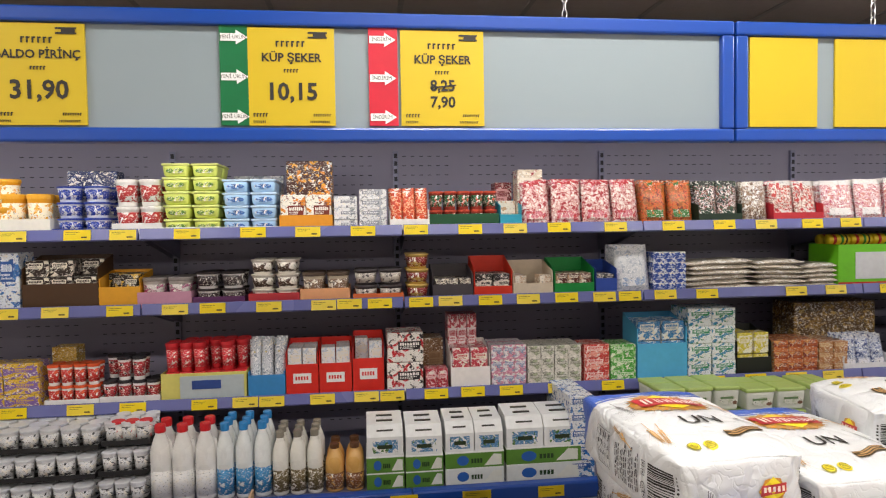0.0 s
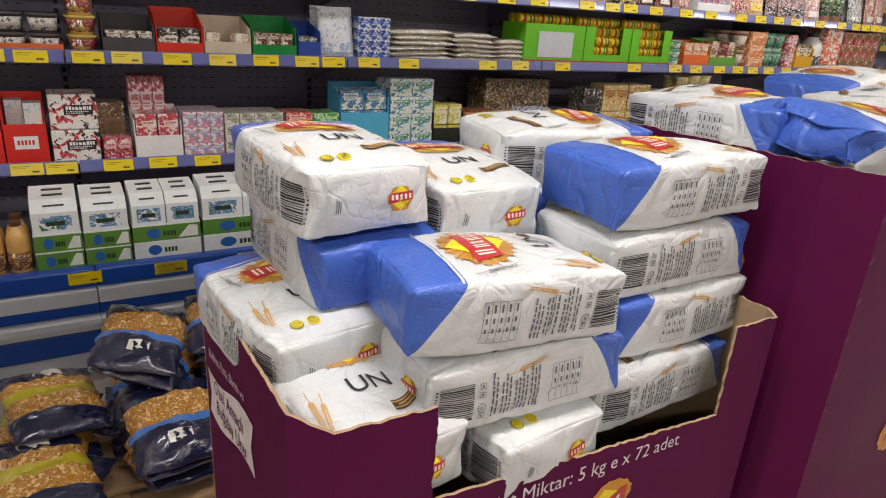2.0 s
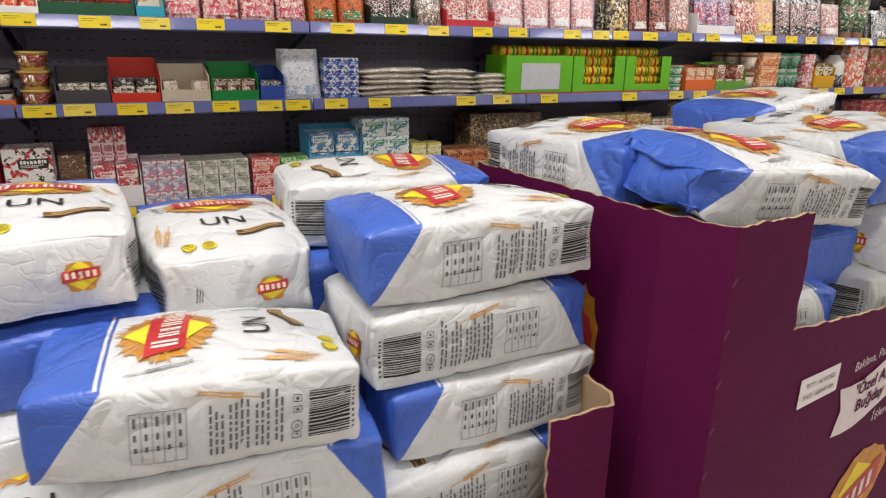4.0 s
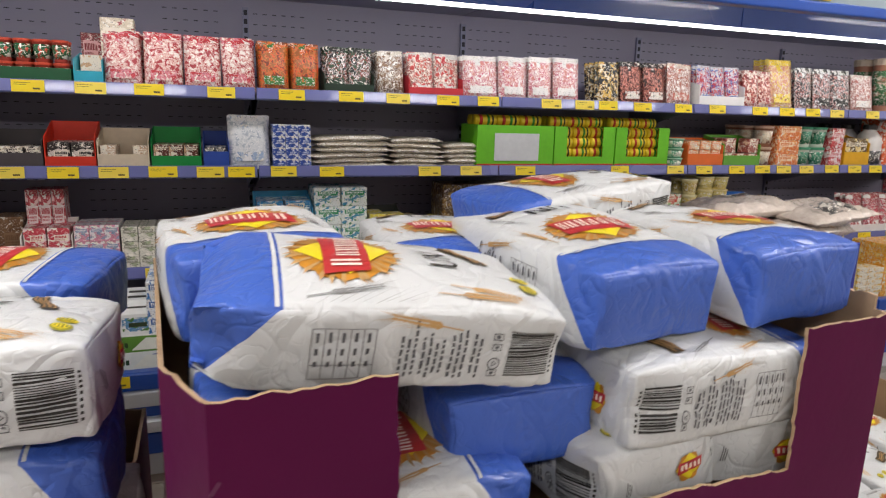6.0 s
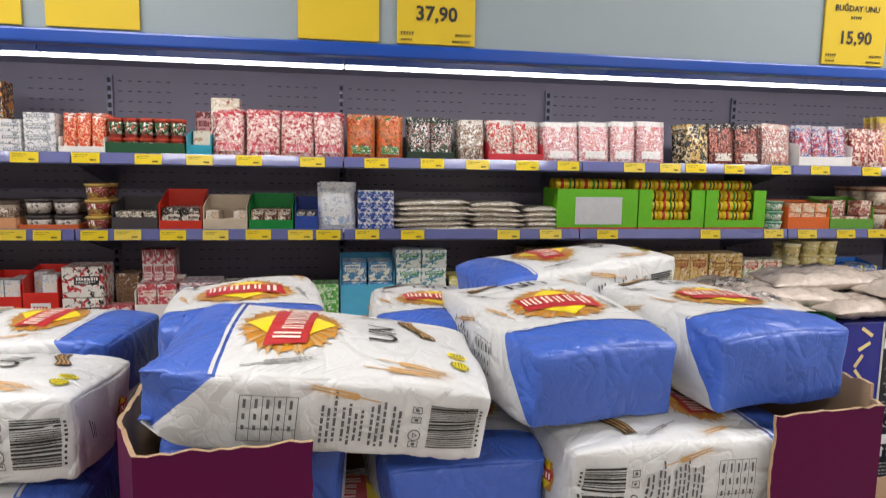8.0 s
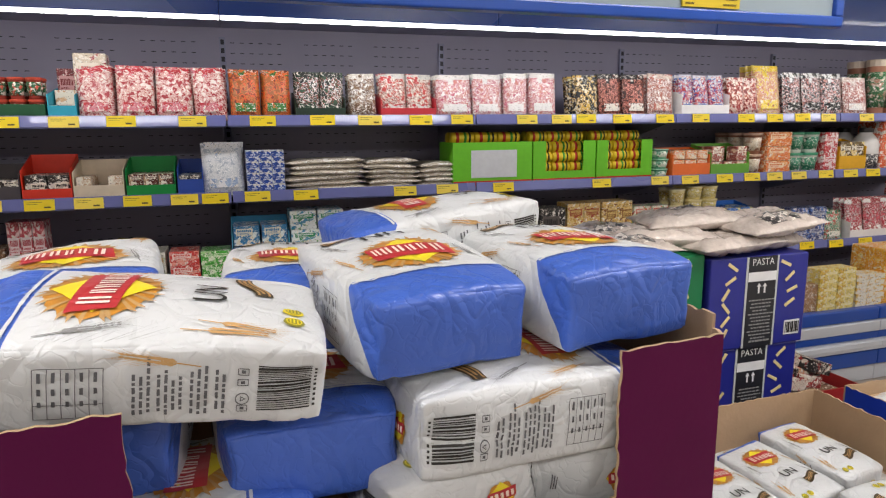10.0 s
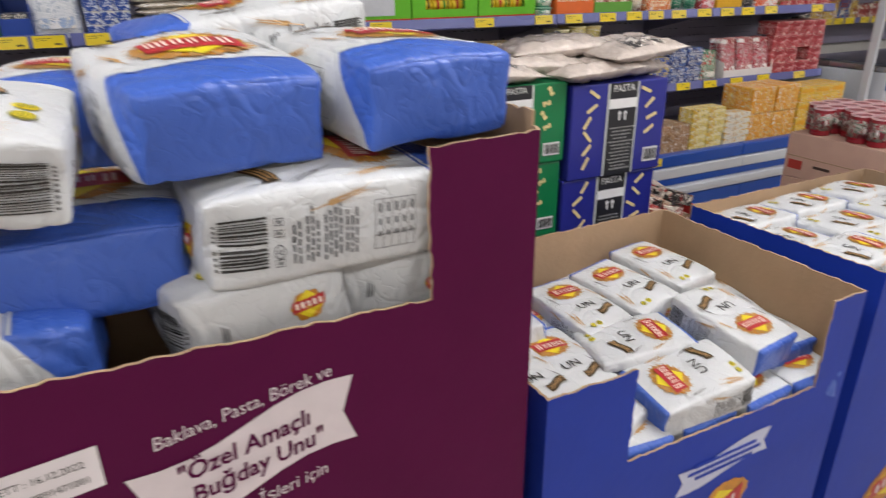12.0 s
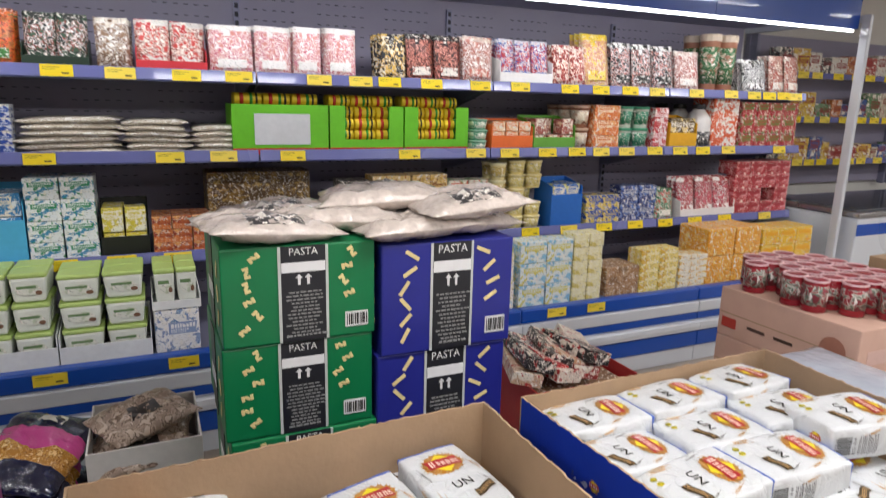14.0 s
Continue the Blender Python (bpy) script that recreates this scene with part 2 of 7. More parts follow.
tagged(link("wall_west", boxm(X0 - 0.15, X0, Y0 - 0.15, Y1 + 0.15, FLOOR_Z - 0.12, CEIL_Z + 0.2), WALL_M), "plain off-white shop wall", "wall", kind="structure")
tagged(link("wall_east", boxm(X1, X1 + 0.15, Y0 - 0.15, Y1 + 0.15, FLOOR_Z - 0.12, CEIL_Z + 0.2), WALL_M), "plain off-white shop wall", "wall", kind="structure")


def build_ceiling():
    bm = bmesh.new()
    add_box(bm, X0, X1, Y0, Y1, CEIL_Z + 0.012, CEIL_Z + 0.1)
    x = X0
    while x < X1 - 0.05:
        y = Y0
        while y < Y1 - 0.05:
            add_box(bm, x + 0.013, min(x + 0.587, X1), y + 0.013, min(y + 0.587, Y1), CEIL_Z, CEIL_Z + 0.014)
            y += 0.6
        x += 0.6
    tagged(link("ceiling", bm, CEIL_M), "grey mineral tile ceiling in a metal grid", "ceiling", kind="structure")
    bm = bmesh.new()
    x = X0
    while x < X1:
        add_box(bm, x - 0.012, x + 0.012, Y0, Y1, CEIL_Z - 0.004, CEIL_Z + 0.011)
        x += 0.6
    y = Y0
    while y < Y1:
        add_box(bm, X0, X1, y - 0.012, y + 0.012, CEIL_Z - 0.0035, CEIL_Z + 0.0105)
        y += 0.6
    tagged(link("trim", bm, GRID_M), "thin dark metal grid of the ceiling", "trim", kind="structure")


build_ceiling()


def ceiling_lamp(x, y, power):
    t = thing("ceiling_light", "long white ceiling light with a glowing diffuser", "ceiling light", "ceiling lights", pose(x, y, CEIL_Z - 0.02))
    bm = bmesh.new()
    add_box(bm, -0.62, 0.62, -0.09, 0.09, -0.03, 0.012, 0.006)
    part("frame", bm, WHITE_M, t)
    part("diffuser", boxm(-0.58, 0.58, -0.07, 0.07, -0.036, -0.031), TUBE_M, t)
    d = bpy.data.lights.new("ceiling_light", "AREA")
    d.shape, d.size, d.size_y, d.energy, d.color = "RECTANGLE", 1.16, 0.14, power, (1.0, 0.93, 0.85)
    lo = new("lamp", d)
    lo.parent = t
    lo.location = (0, 0, -0.045)
    return t


for lx in (-2.4, 0.0, 2.4, 4.8, 7.2, 9.6):
    for ly in (-4.5, -2.7):
        ceiling_lamp(lx + 0.3, ly, 21.5)

# ---- the refrigerated wall case ----
BAY = 1.25
CASE0, CASE1 = -3, 5            # bays from x = -3.75 to 6.25
SHELF_Z = {"a": 1.515, "b": 1.155, "c": 0.69}
DECK_Z = 0.335
BACK_Y = 0.60


def build_bay(k):
    x0, x1 = k * BAY, (k + 1) * BAY
    t = thing("refrigerated_case", "open blue and white refrigerated wall case, well stocked", "fridge", "refrigerated wall cases")
    part("back_panel", boxm(x0, x1, BACK_Y, BACK_Y + 0.1, FLOOR_Z, 2.02), BACK_M, t, "grey-violet perforated steel back")
    bm = bmesh.new()
    z = 0.40
    while z < 1.95:
        for i in range(24):
            if i % 8 < 6:
                add_box(bm, x0 + 0.04 + i * 0.05, x0 + 0.062 + i * 0.05, BACK_Y - 0.002, BACK_Y + 0.01, z, z + 0.004)
        z += 0.055
    tagged(part("slot_pattern", bm, SLOT_M, t, "rows of small dark slots"), kind="stuff")
    bm = bmesh.new()
    add_box(bm, x0 - 0.016, x0 + 0.016, BACK_Y - 0.02, BACK_Y, 0.36, 1.97)
    part("upright", bm, SHELF_M, t)
    bm = bmesh.new()
    z = 0.4
    while z < 1.95:
        add_box(bm, x0 - 0.009, x0 + 0.009, BACK_Y - 0.022, BACK_Y - 0.019, z, z + 0.026)
        z += 0.045
    tagged(part("slot_ladder", bm, SLOT_M, t, "dark ladder of slots"), kind="stuff")
    for s, z in SHELF_Z.items():
        sh = part("shelf", boxm(x0 + 0.003, x1 - 0.003, 0.012, BACK_Y, z - 0.022, z, 0.003), SHELF_M, t)
        bm = bmesh.new()
        prof = [(0.012, z - 0.028), (-0.004, z - 0.03), (-0.011, z - 0.022), (-0.003, z + 0.026), (0.004, z + 0.027), (0.012, z + 0.0)]
        rings = [[bm.verts.new((x, y, zz)) for y, zz in prof] for x in (x0 + 0.004, x1 - 0.004)]
        n = len(prof)
        for i in range(n):
            bm.faces.new((rings[0][i], rings[0][(i + 1) % n], rings[1][(i + 1) % n], rings[1][i]))
        bm.faces.new(rings[0][::-1]); bm.faces.new(rings[1])
        bmesh.ops.recalc_face_normals(bm, faces=bm.faces)
        part("ticket_rail", bm, STRIP_M, sh, "violet plastic ticket rail")
        for e in (x0 + 0.02, x1 - 0.02):
            bm = bmesh.new()
            vs = [bm.verts.new((e + d, y, zz)) for d in (-0.002, 0.002) for y, zz in ((0.06, z - 0.022), (BACK_Y, z - 0.022), (BACK_Y, z - 0.15))]
            bm.faces.new(vs[:3]); bm.faces.new(vs[5:2:-1])
            bm.faces.new((vs[0], vs[3], vs[4], vs[1])); bm.faces.new((vs[1], vs[4], vs[5], vs[2])); bm.faces.new((vs[2], vs[5], vs[3], vs[0]))
            part("bracket", bm, SHELF_M, sh)
    # deck, bumper rail and plinth
    part("deck", boxm(x0 + 0.001, x1 - 0.001, -0.36, BACK_Y, DECK_Z - 0.04, DECK_Z, 0.004), SHELF_M, t)
    part("deck_rail", boxm(x0 + 0.001, x1 - 0.001, -0.42, -0.362, 0.285, DECK_Z + 0.03, 0.01), BLUE_M, t, "blue rail along the deck")
    part("upper_band", boxm(x0 + 0.001, x1 - 0.001, -0.435, -0.36, 0.216, 0.284, 0.008), WHITE_M, t, "pale grey band")
    part("blue_band", boxm(x0 + 0.001, x1 - 0.001, -0.425, -0.36, 0.170, 0.2155, 0.003), BLUE_M, t)
    bm = bmesh.new()
    prof = [(-0.40, 0.1695), (-0.44, 0.168), (-0.458, 0.158), (-0.462, 0.135), (-0.458, 0.112), (-0.44, 0.102), (-0.40, 0.1005)]
    rings = [[bm.verts.new((x, y, zz)) for y, zz in prof] for x in (x0 + 0.001, x1 - 0.001)]
    n = len(prof)
    for i in range(n):
        bm.faces.new((rings[0][i], rings[0][(i + 1) % n], rings[1][(i + 1) % n], rings[1][i]))
    bm.faces.new(rings[0][::-1])
    bm.faces.new(rings[1])
    bmesh.ops.recalc_face_normals(bm, faces=bm.faces)
    part("bumper", bm, WHITE_M, t, "pale rounded bumper")
    part("blue_panel", boxm(x0 + 0.001, x1 - 0.001, -0.44, -0.36, 0.003, 0.10, 0.006), BLUE_M, t)
    part("plinth", boxm(x0 + 0.001, x1 - 0.001, -0.425, -0.34, FLOOR_Z, 0.0025, 0.004), WHITE_M, t, "pale grey kick plate")
    # canopy with a tube lamp
    part("canopy", boxm(x0 + 0.001, x1 - 0.001, -0.284, BACK_Y + 0.1, 2.02, 2.08, 0.004), SHELF_M, t)
    part("canopy_front", boxm(x0 + 0.0005, x1 - 0.0005, -0.305, -0.285, 1.942, 2.20, 0.004), FRAME_M, t, "glossy blue canopy front")
    bm = bmesh.new()
    add_box(bm, x0 + 0.02, x1 - 0.02, -0.282, -0.245, 1.958, 2.02, 0.004)
    part("lamp_tray", bm, SHELF_M, t)
    bm = lathe([(0.008, -0.621), (0.008, 0.621)], 10)
    lampo = part("lamp_tube", bm, TUBE_M, t, "glowing fluorescent tube", True)
    lampo.matrix_basis = pose((x0 + x1) / 2, -0.268, 1.936, 0, 90, 0)
    d = bpy.data.lights.new("case_lamp", "AREA")
    d.shape, d.size, d.size_y, d.energy, d.color = "RECTANGLE", 1.15, 0.04, 2.3, (1.0, 0.95, 0.88)
    lo = new("lamp", d)
    lo.parent = t
    lo.matrix_basis = look(((x0 + x1) / 2, -0.262, 1.92), ((x0 + x1) / 2, 0.15, 1.0))
    return t


for k in range(CASE0, CASE1):
    build_bay(k)

GLASS_M = bpy.data.materials.new("clear_glass")
GLASS_M.use_nodes = True
_b = GLASS_M.node_tree.nodes["Principled BSDF"]
_b.inputs["Transmission Weight"].default_value, _b.inputs["Roughness"].default_value, _b.inputs["IOR"].default_value = 1.0, 0.02, 1.1


def case_end():
    t = thing("case_end_panel", "clear glass end panel of the fridge with a white front post", "end panel")
    part("front_post", boxm(6.252, 6.285, -0.375, -0.315, DECK_Z, 2.03, 0.008), WHITE_M, t, "white enamelled post")
    part("top_rail", boxm(6.255, 6.30, -0.314, 0.6, 1.985, 2.03, 0.006), WHITE_M, t)
    g = part("pane", boxm(6.272, 6.28, -0.314, 0.6, DECK_Z, 1.985), GLASS_M, t, "clear glass")
    g.visible_shadow = False
    part("base_panel", boxm(6.253, 6.302, -0.43, 0.68, FLOOR_Z, DECK_Z - 0.001, 0.006), WHITE_M, t)


case_end()


# ---- hanging sign boards ----
def sign_board(x0, x1, chains):
    t = thing("hanging_sign_board", "grey sign board in a blue frame hung on chains", "sign board", "hanging sign boards")
    y, z0, z1 = -2.06, 1.688, 1.912
    part("panel", boxm(x0 + 0.01, x1 - 0.01, y, y + 0.012, z0 + 0.01, z1 - 0.01), PANEL_M, t, "pale grey-blue panel")
    bm = bmesh.new()
    add_box(bm, x0, x1, y - 0.012, y + 0.02, z0, z0 + 0.024, 0.004)
    add_box(bm, x0, x1, y - 0.012, y + 0.02, z1 - 0.026, z1, 0.004)
    part("rail", bm, FRAME_M, t, "blue frame rails")
    for xx in (x0, x1 - 0.024):
        part("end_cap", boxm(xx, xx + 0.024, y - 0.011, y + 0.019, z0 + 0.0245, z1 - 0.0265, 0.003), FRAME_M, t)
    for cx in chains:
        bm = bmesh.new()
        z, i = z1, 0
        while z < CEIL_Z - 0.01:
            r0, r1 = 0.0062, 0.0015
            ring = []
            for a in range(10):
                an = 2 * math.pi * a / 10
                c = Vector((math.cos(an) * r0 * 0.75, 0, math.sin(an) * r0 * 1.35))
                n = Vector((math.cos(an), 0, math.sin(an)))
                row = []
                for b in range(5):
                    bn = 2 * math.pi * b / 5
                    p = c + n * (r1 * math.cos(bn)) + Vector((0, r1 * math.sin(bn), 0))
                    if i % 2:
                        p = Vector((p.y, p.x, p.z))
                    row.append(bm.verts.new((cx + p.x, y + p.y, z + 0.008 + p.z)))
                ring.append(row)
            for a in range(10):
                for b in range(5):
                    bm.faces.new((ring[a][b], ring[(a + 1) % 10][b], ring[(a + 1) % 10][(b + 1) % 5], ring[a][(b + 1) % 5]))
            z += 0.0138
            i += 1
        part("chain", bm, STEEL_M, t, "thin steel chain", True)
    return t


sign_board(-1.60, 0.508, (-1.28, 0.184))
sign_board(0.512, 2.62, (0.80, 2.305))


def price_card(x0, x1, lines=(), strike=False):
    """A yellow price card. lines: text, height, size."""
    t = thing("price_card", "yellow price card with black print" if lines else "blank yellow price card on the sign board",
              "price card", "price cards")
    y = -2.066
    part("card", boxm(x0, x1, y, y + 0.0045, 1.716, 1.884), SIGNY_M, t)
    cx = (x0 + x1) / 2
    for text, z, size in lines:
        writing("print", text, size, pose(cx, y - 0.0012, z) @ FRONT, BLACK_M, t, stretch=0.98, bold=0.025)
    if lines:
        bm = bmesh.new()
        for a, b, z, hz in ((-0.066, -0.04, 1.734, 0.003), (0.036, 0.064, 1.734, 0.0022), (-0.066, -0.046, 1.7225, 0.0018), (0.03, 0.064, 1.7225, 0.0018), (-0.026, 0.026, 1.856, 0.005), (-0.013, 0.013, 1.810, 0.003)):
            u = a
            while u < b:
                add_box(bm, cx + u, cx + u + hz * 0.55, y - 0.0014, y - 0.0006, z - hz, z + hz)
                add_box(bm, cx + u + hz * 0.55, cx + u + hz * 1.1, y - 0.0014, y - 0.0006, z + hz * 0.5, z + hz)
                u += hz * 1.75
        part("small_print", bm, BLACK_M, t)
        bm = bmesh.new()
        add_box(bm, x1 - 0.045, x1 - 0.012, y - 0.0014, y - 0.0006, 1.866, 1.869)
        add_box(bm, x1 - 0.045, x1 - 0.012, y - 0.0014, y - 0.0006, 1.874, 1.877)
        add_box(bm, x1 - 0.036, x1 - 0.014, y - 0.0014, y - 0.0006, 1.869, 1.874)
        part("emblem", bm, BLACK_M, t)
    if strike:
        part("strike_line", boxm(cx - 0.022, cx + 0.024, y - 0.0022, y - 0.0014, 1.784, 1.7865, m=Matrix.Translation((cx, 0, 1.785)) @ pose(0, 0, 0, 0, -6, 0) @ Matrix.Translation((-cx, 0, -1.785))), BLACK_M, t)
    return t


price_card(-0.79, -0.643, (("BALDO PİRİNÇ", 1.832, 0.0195), ("31,90", 1.773, 0.043)))
price_card(-0.379, -0.232, (("KÜP ŞEKER", 1.832, 0.0205), ("10,15", 1.773, 0.041)))
price_card(-0.117, 0.032, (("KÜP ŞEKER", 1.832, 0.0205), ("8,25", 1.786, 0.027), ("7,90", 1.757, 0.027)), True)
for a, b in ((0.542, 0.680), (0.717, 0.865), (1.130, 1.274)):
    price_card(a, b)
price_card(1.307, 1.452, (("BUĞDAY UNU", 1.828, 0.0165), ("37,90", 1.769, 0.036)))
price_card(2.185, 2.331, (("BUĞDAY UNU", 1.828, 0.0165), ("15,90", 1.769, 0.036)))


def arrow_strip(x0, x1, color, text, word):
    t = thing("arrow_strip", word + " card strip with three white arrows", "sign strip", "arrow strips")
    y = -2.066
    part("card", boxm(x0, x1, y, y + 0.0045, 1.716, 1.886), color, t)
    for z in (1.866, 1.799, 1.731):
        bm = bmesh.new()
        pts = ((0.002, -0.0065), (0.028, -0.0065), (0.028, -0.0125), (0.048, 0.0), (0.028, 0.0125), (0.028, 0.0065), (0.002, 0.0065))
        bm.faces.new([bm.verts.new((x0 + a, y - 0.0012, z + b)) for a, b in pts])
        ar = part("arrow", bm, ink("f2f2f2"), t)
        writing("print", text, 0.0092, pose(x0 + 0.023, y - 0.0022, z) @ FRONT, BLACK_M, ar, stretch=0.9)


arrow_strip(-0.426, -0.379, ink("006b3c"), "YENİ ÜRÜN", "green")
arrow_strip(-0.173, -0.122, ink("c41230"), "İNDİRİM", "red")


# ---- flour bags ----
def clampv(v, lim):
    return Vector([max(-l, min(l, c)) for c, l in zip(v, lim)])


class Bag:
    """A block-bottom paper bag: a box with tight rounded edges, slightly bulging faces and creased paper. Its blue end lies at -x."""

    def __init__(self, length, width, height, seed, seam=-0.58, slant=0.36, soft=1.0):
        self.slant = slant
        self.soft = soft
        self.h = Vector((length / 2, width / 2, height / 2))
        self.r = height * 0.085
        self.seed = Vector((seed * 7.3, seed * 3.1, seed * 5.7))
        self.seam = seam
        self.k = length / 0.315
        self.zoom = None

    def at(self, p, lift=0.0):
        h, r = self.h, self.r
        q = Vector((p[0] * h.x, p[1] * h.y, p[2] * h.z))
        inner = clampv(q, [c - r for c in h])
        d = q - inner
        n = d.normalized() if d.length > 1e-9 else Vector((0, 0, 1))
        pt = inner + n * r
        x, y, z = p
        pt.z += h.z * (0.13 * self.soft if z > 0 else 0.03) * z * (1 - x * x) * (1 - y * y)
        pt.y += h.y * 0.045 * y * (1 - x * x) * (1 - z * z)
        pt.x += h.x * 0.03 * x * (1 - y * y) * (1 - z * z)
        pt.y *= 1 - 0.05 * x * x * self.soft
        if z > 0:
            pt.z *= 1 - 0.12 * self.soft * abs(x) ** 4 - 0.05 * self.soft * y * y
        s = pt / self.k + self.seed
        c1, c2 = abs(noise.noise(s * 9)), abs(noise.noise(s * 21))
        edge = max(abs(x), abs(y)) ** 6
        a = noise.noise(s * 6) * 0.0035
        a -= max(0.0, 0.10 - c1) ** 2 * (0.14 + 0.16 * edge)
        a -= max(0.0, 0.12 - c2) ** 2 * (0.05 + 0.09 * edge)
        fold = max(0.0, abs(x) - 0.70) / 0.30
        if x < 0 and self.soft > 1.3:
            fold *= 1.9
        a -= self.soft * fold * fold * 0.005 * (0.6 + 1.1 * noise.noise(s * 13))
        pt.y *= 1 - 0.10 * self.soft * fold * (1 - abs(z)) * (0.7 + 0.8 * noise.noise(s * 7 + Vector((x, y, 0))))
        pt += n * (a * self.k)
        pt.z += noise.noise(Vector((x * 0.9, y * 0.7, 0.3)) + self.seed) * 0.008 * self.k * self.soft
        return pt + n * lift

    def shell(self, xa, xb, nx, ny, nz, end):
        """The skin between two places along x, with its end face; the rows crowd towards the edges."""
        def cl(j, n):
            return math.sin((-1 + 2 * j / n) * math.pi / 2)

        bm = bmesh.new()
        ring_p = [(cl(j, ny), -1) for j in range(ny)] + [(1, cl(j, nz)) for j in range(nz)]
        ring_p += [(-cl(j, ny), 1) for j in range(ny)] + [(-1, -cl(j, nz)) for j in range(nz)]
        at_ring = {(0, 0): 0, (ny, 0): ny, (ny, nz): ny + nz, (0, nz): 2 * ny + nz}
        for j in range(1, ny):
            at_ring[j, 0], at_ring[j, nz] = j, 2 * ny + nz - j
        for j in range(1, nz):
            at_ring[ny, j], at_ring[0, j] = ny + j, 2 * ny + 2 * nz - j
        rows = []
        for i in range(nx + 1):
            f = i / nx
            f = 1 - (1 - f) ** 1.7 if end > 0 else f ** 1.7
            row = []
            for y, z in ring_p:
                cut = self.seam - self.slant * (1 - z) / 2
                a, b = (cut if xa is None else xa), (cut if xb is None else xb)
                row.append(bm.verts.new(self.at((a + (b - a) * f, y, z))))
            rows.append(row)
        n = len(ring_p)
        for a, b in zip(rows, rows[1:]):
            for j in range(n):
                bm.faces.new((a[j], a[(j + 1) % n], b[(j + 1) % n], b[j]))
        rim = rows[0] if end < 0 else rows[-1]
        grid = {}
        for jy in range(ny + 1):
            for jz in range(nz + 1):
                if (jy, jz) in at_ring:
                    grid[jy, jz] = rim[at_ring[jy, jz]]
                else:
                    grid[jy, jz] = bm.verts.new(self.at((end, cl(jy, ny), cl(jz, nz))))
        for jy in range(ny):
            for jz in range(nz):
                bm.faces.new((grid[jy, jz], grid[jy + 1, jz], grid[jy + 1, jz + 1], grid[jy, jz + 1]))
        bmesh.ops.recalc_face_normals(bm, faces=bm.faces)
        return bm

    def on(self, face, u, v, lift=0.0016):
        """A place on a face; u runs along x (or y on an end), v across it."""
        if self.zoom:
            u, v = self.zoom[0] + (u - self.zoom[0]) * self.zoom[1], v * self.zoom[1]
        p = {"top": (u, v, 1), "front": (u, -1, v), "rear": (u, 1, v), "end": (1, u, v), "foot": (-1, -u, v)}[face]
        return self.at(p, lift)

    def patch(self, bm, face, u0, u1, v0, v1, n=1, m=1, lift=0.0016):
        g = [[bm.verts.new(self.on(face, u0 + (u1 - u0) * i / n, v0 + (v1 - v0) * j / m, lift)) for j in range(m + 1)] for i in range(n + 1)]
        for i in range(n):
            for j in range(m):
                bm.faces.new((g[i][j], g[i + 1][j], g[i + 1][j + 1], g[i][j + 1]))

    def poly(self, bm, face, pts, lift=0.0016):
        bm.faces.new([bm.verts.new(self.on(face, u, v, lift)) for u, v in pts])

    def strip(self, bm, face, line, half, lift=0.0016):
        """A band of that half width along u, following a line of u, v."""
        rows = [[bm.verts.new(self.on(face, u + d * half, v, lift)) for d in (-1, 1)] for u, v in line]
        for p, q in zip(rows, rows[1:]):
            bm.faces.new((p[0], p[1], q[1], q[0]))

    def disc(self, bm, face, cu, cv, ru, rv, lift=0.0016, wob=0.0, segs=20, points=0, hole=0.0):
        rings = []
        for f in ((hole, 1.0) if hole else (0.35, 0.7, 1.0)):
            ring = []
            for a in range(segs):
                an = 2 * math.pi * a / segs
                w = f * (1 + wob * math.cos(points * an) * (f == 1.0))
                ring.append(bm.verts.new(self.on(face, cu + ru * w * math.cos(an), cv + rv * w * math.sin(an), lift)))
            rings.append(ring)
        if not hole:
            bm.faces.new(rings[0])
        for a, b in zip(rings, rings[1:]):
            for k in range(segs):
                bm.faces.new((a[k], b[k], b[(k + 1) % segs], a[(k + 1) % segs]))

    def quad(self, bm, face, c, lift, n=6):
        g = []
        for i in range(n + 1):
            f = i / n
            row = []
            for j in range(n + 1):
                h = j / n
                u = (c[0][0] * (1 - f) + c[1][0] * f) * (1 - h) + (c[3][0] * (1 - f) + c[2][0] * f) * h
                v = (c[0][1] * (1 - f) + c[1][1] * f) * (1 - h) + (c[3][1] * (1 - f) + c[2][1] * f) * h
                row.append(bm.verts.new(self.on(face, u, v, lift)))
            g.append(row)
        for i in range(n):
            for j in range(n):
                bm.faces.new((g[i][j], g[i + 1][j], g[i + 1][j + 1], g[i][j + 1]))

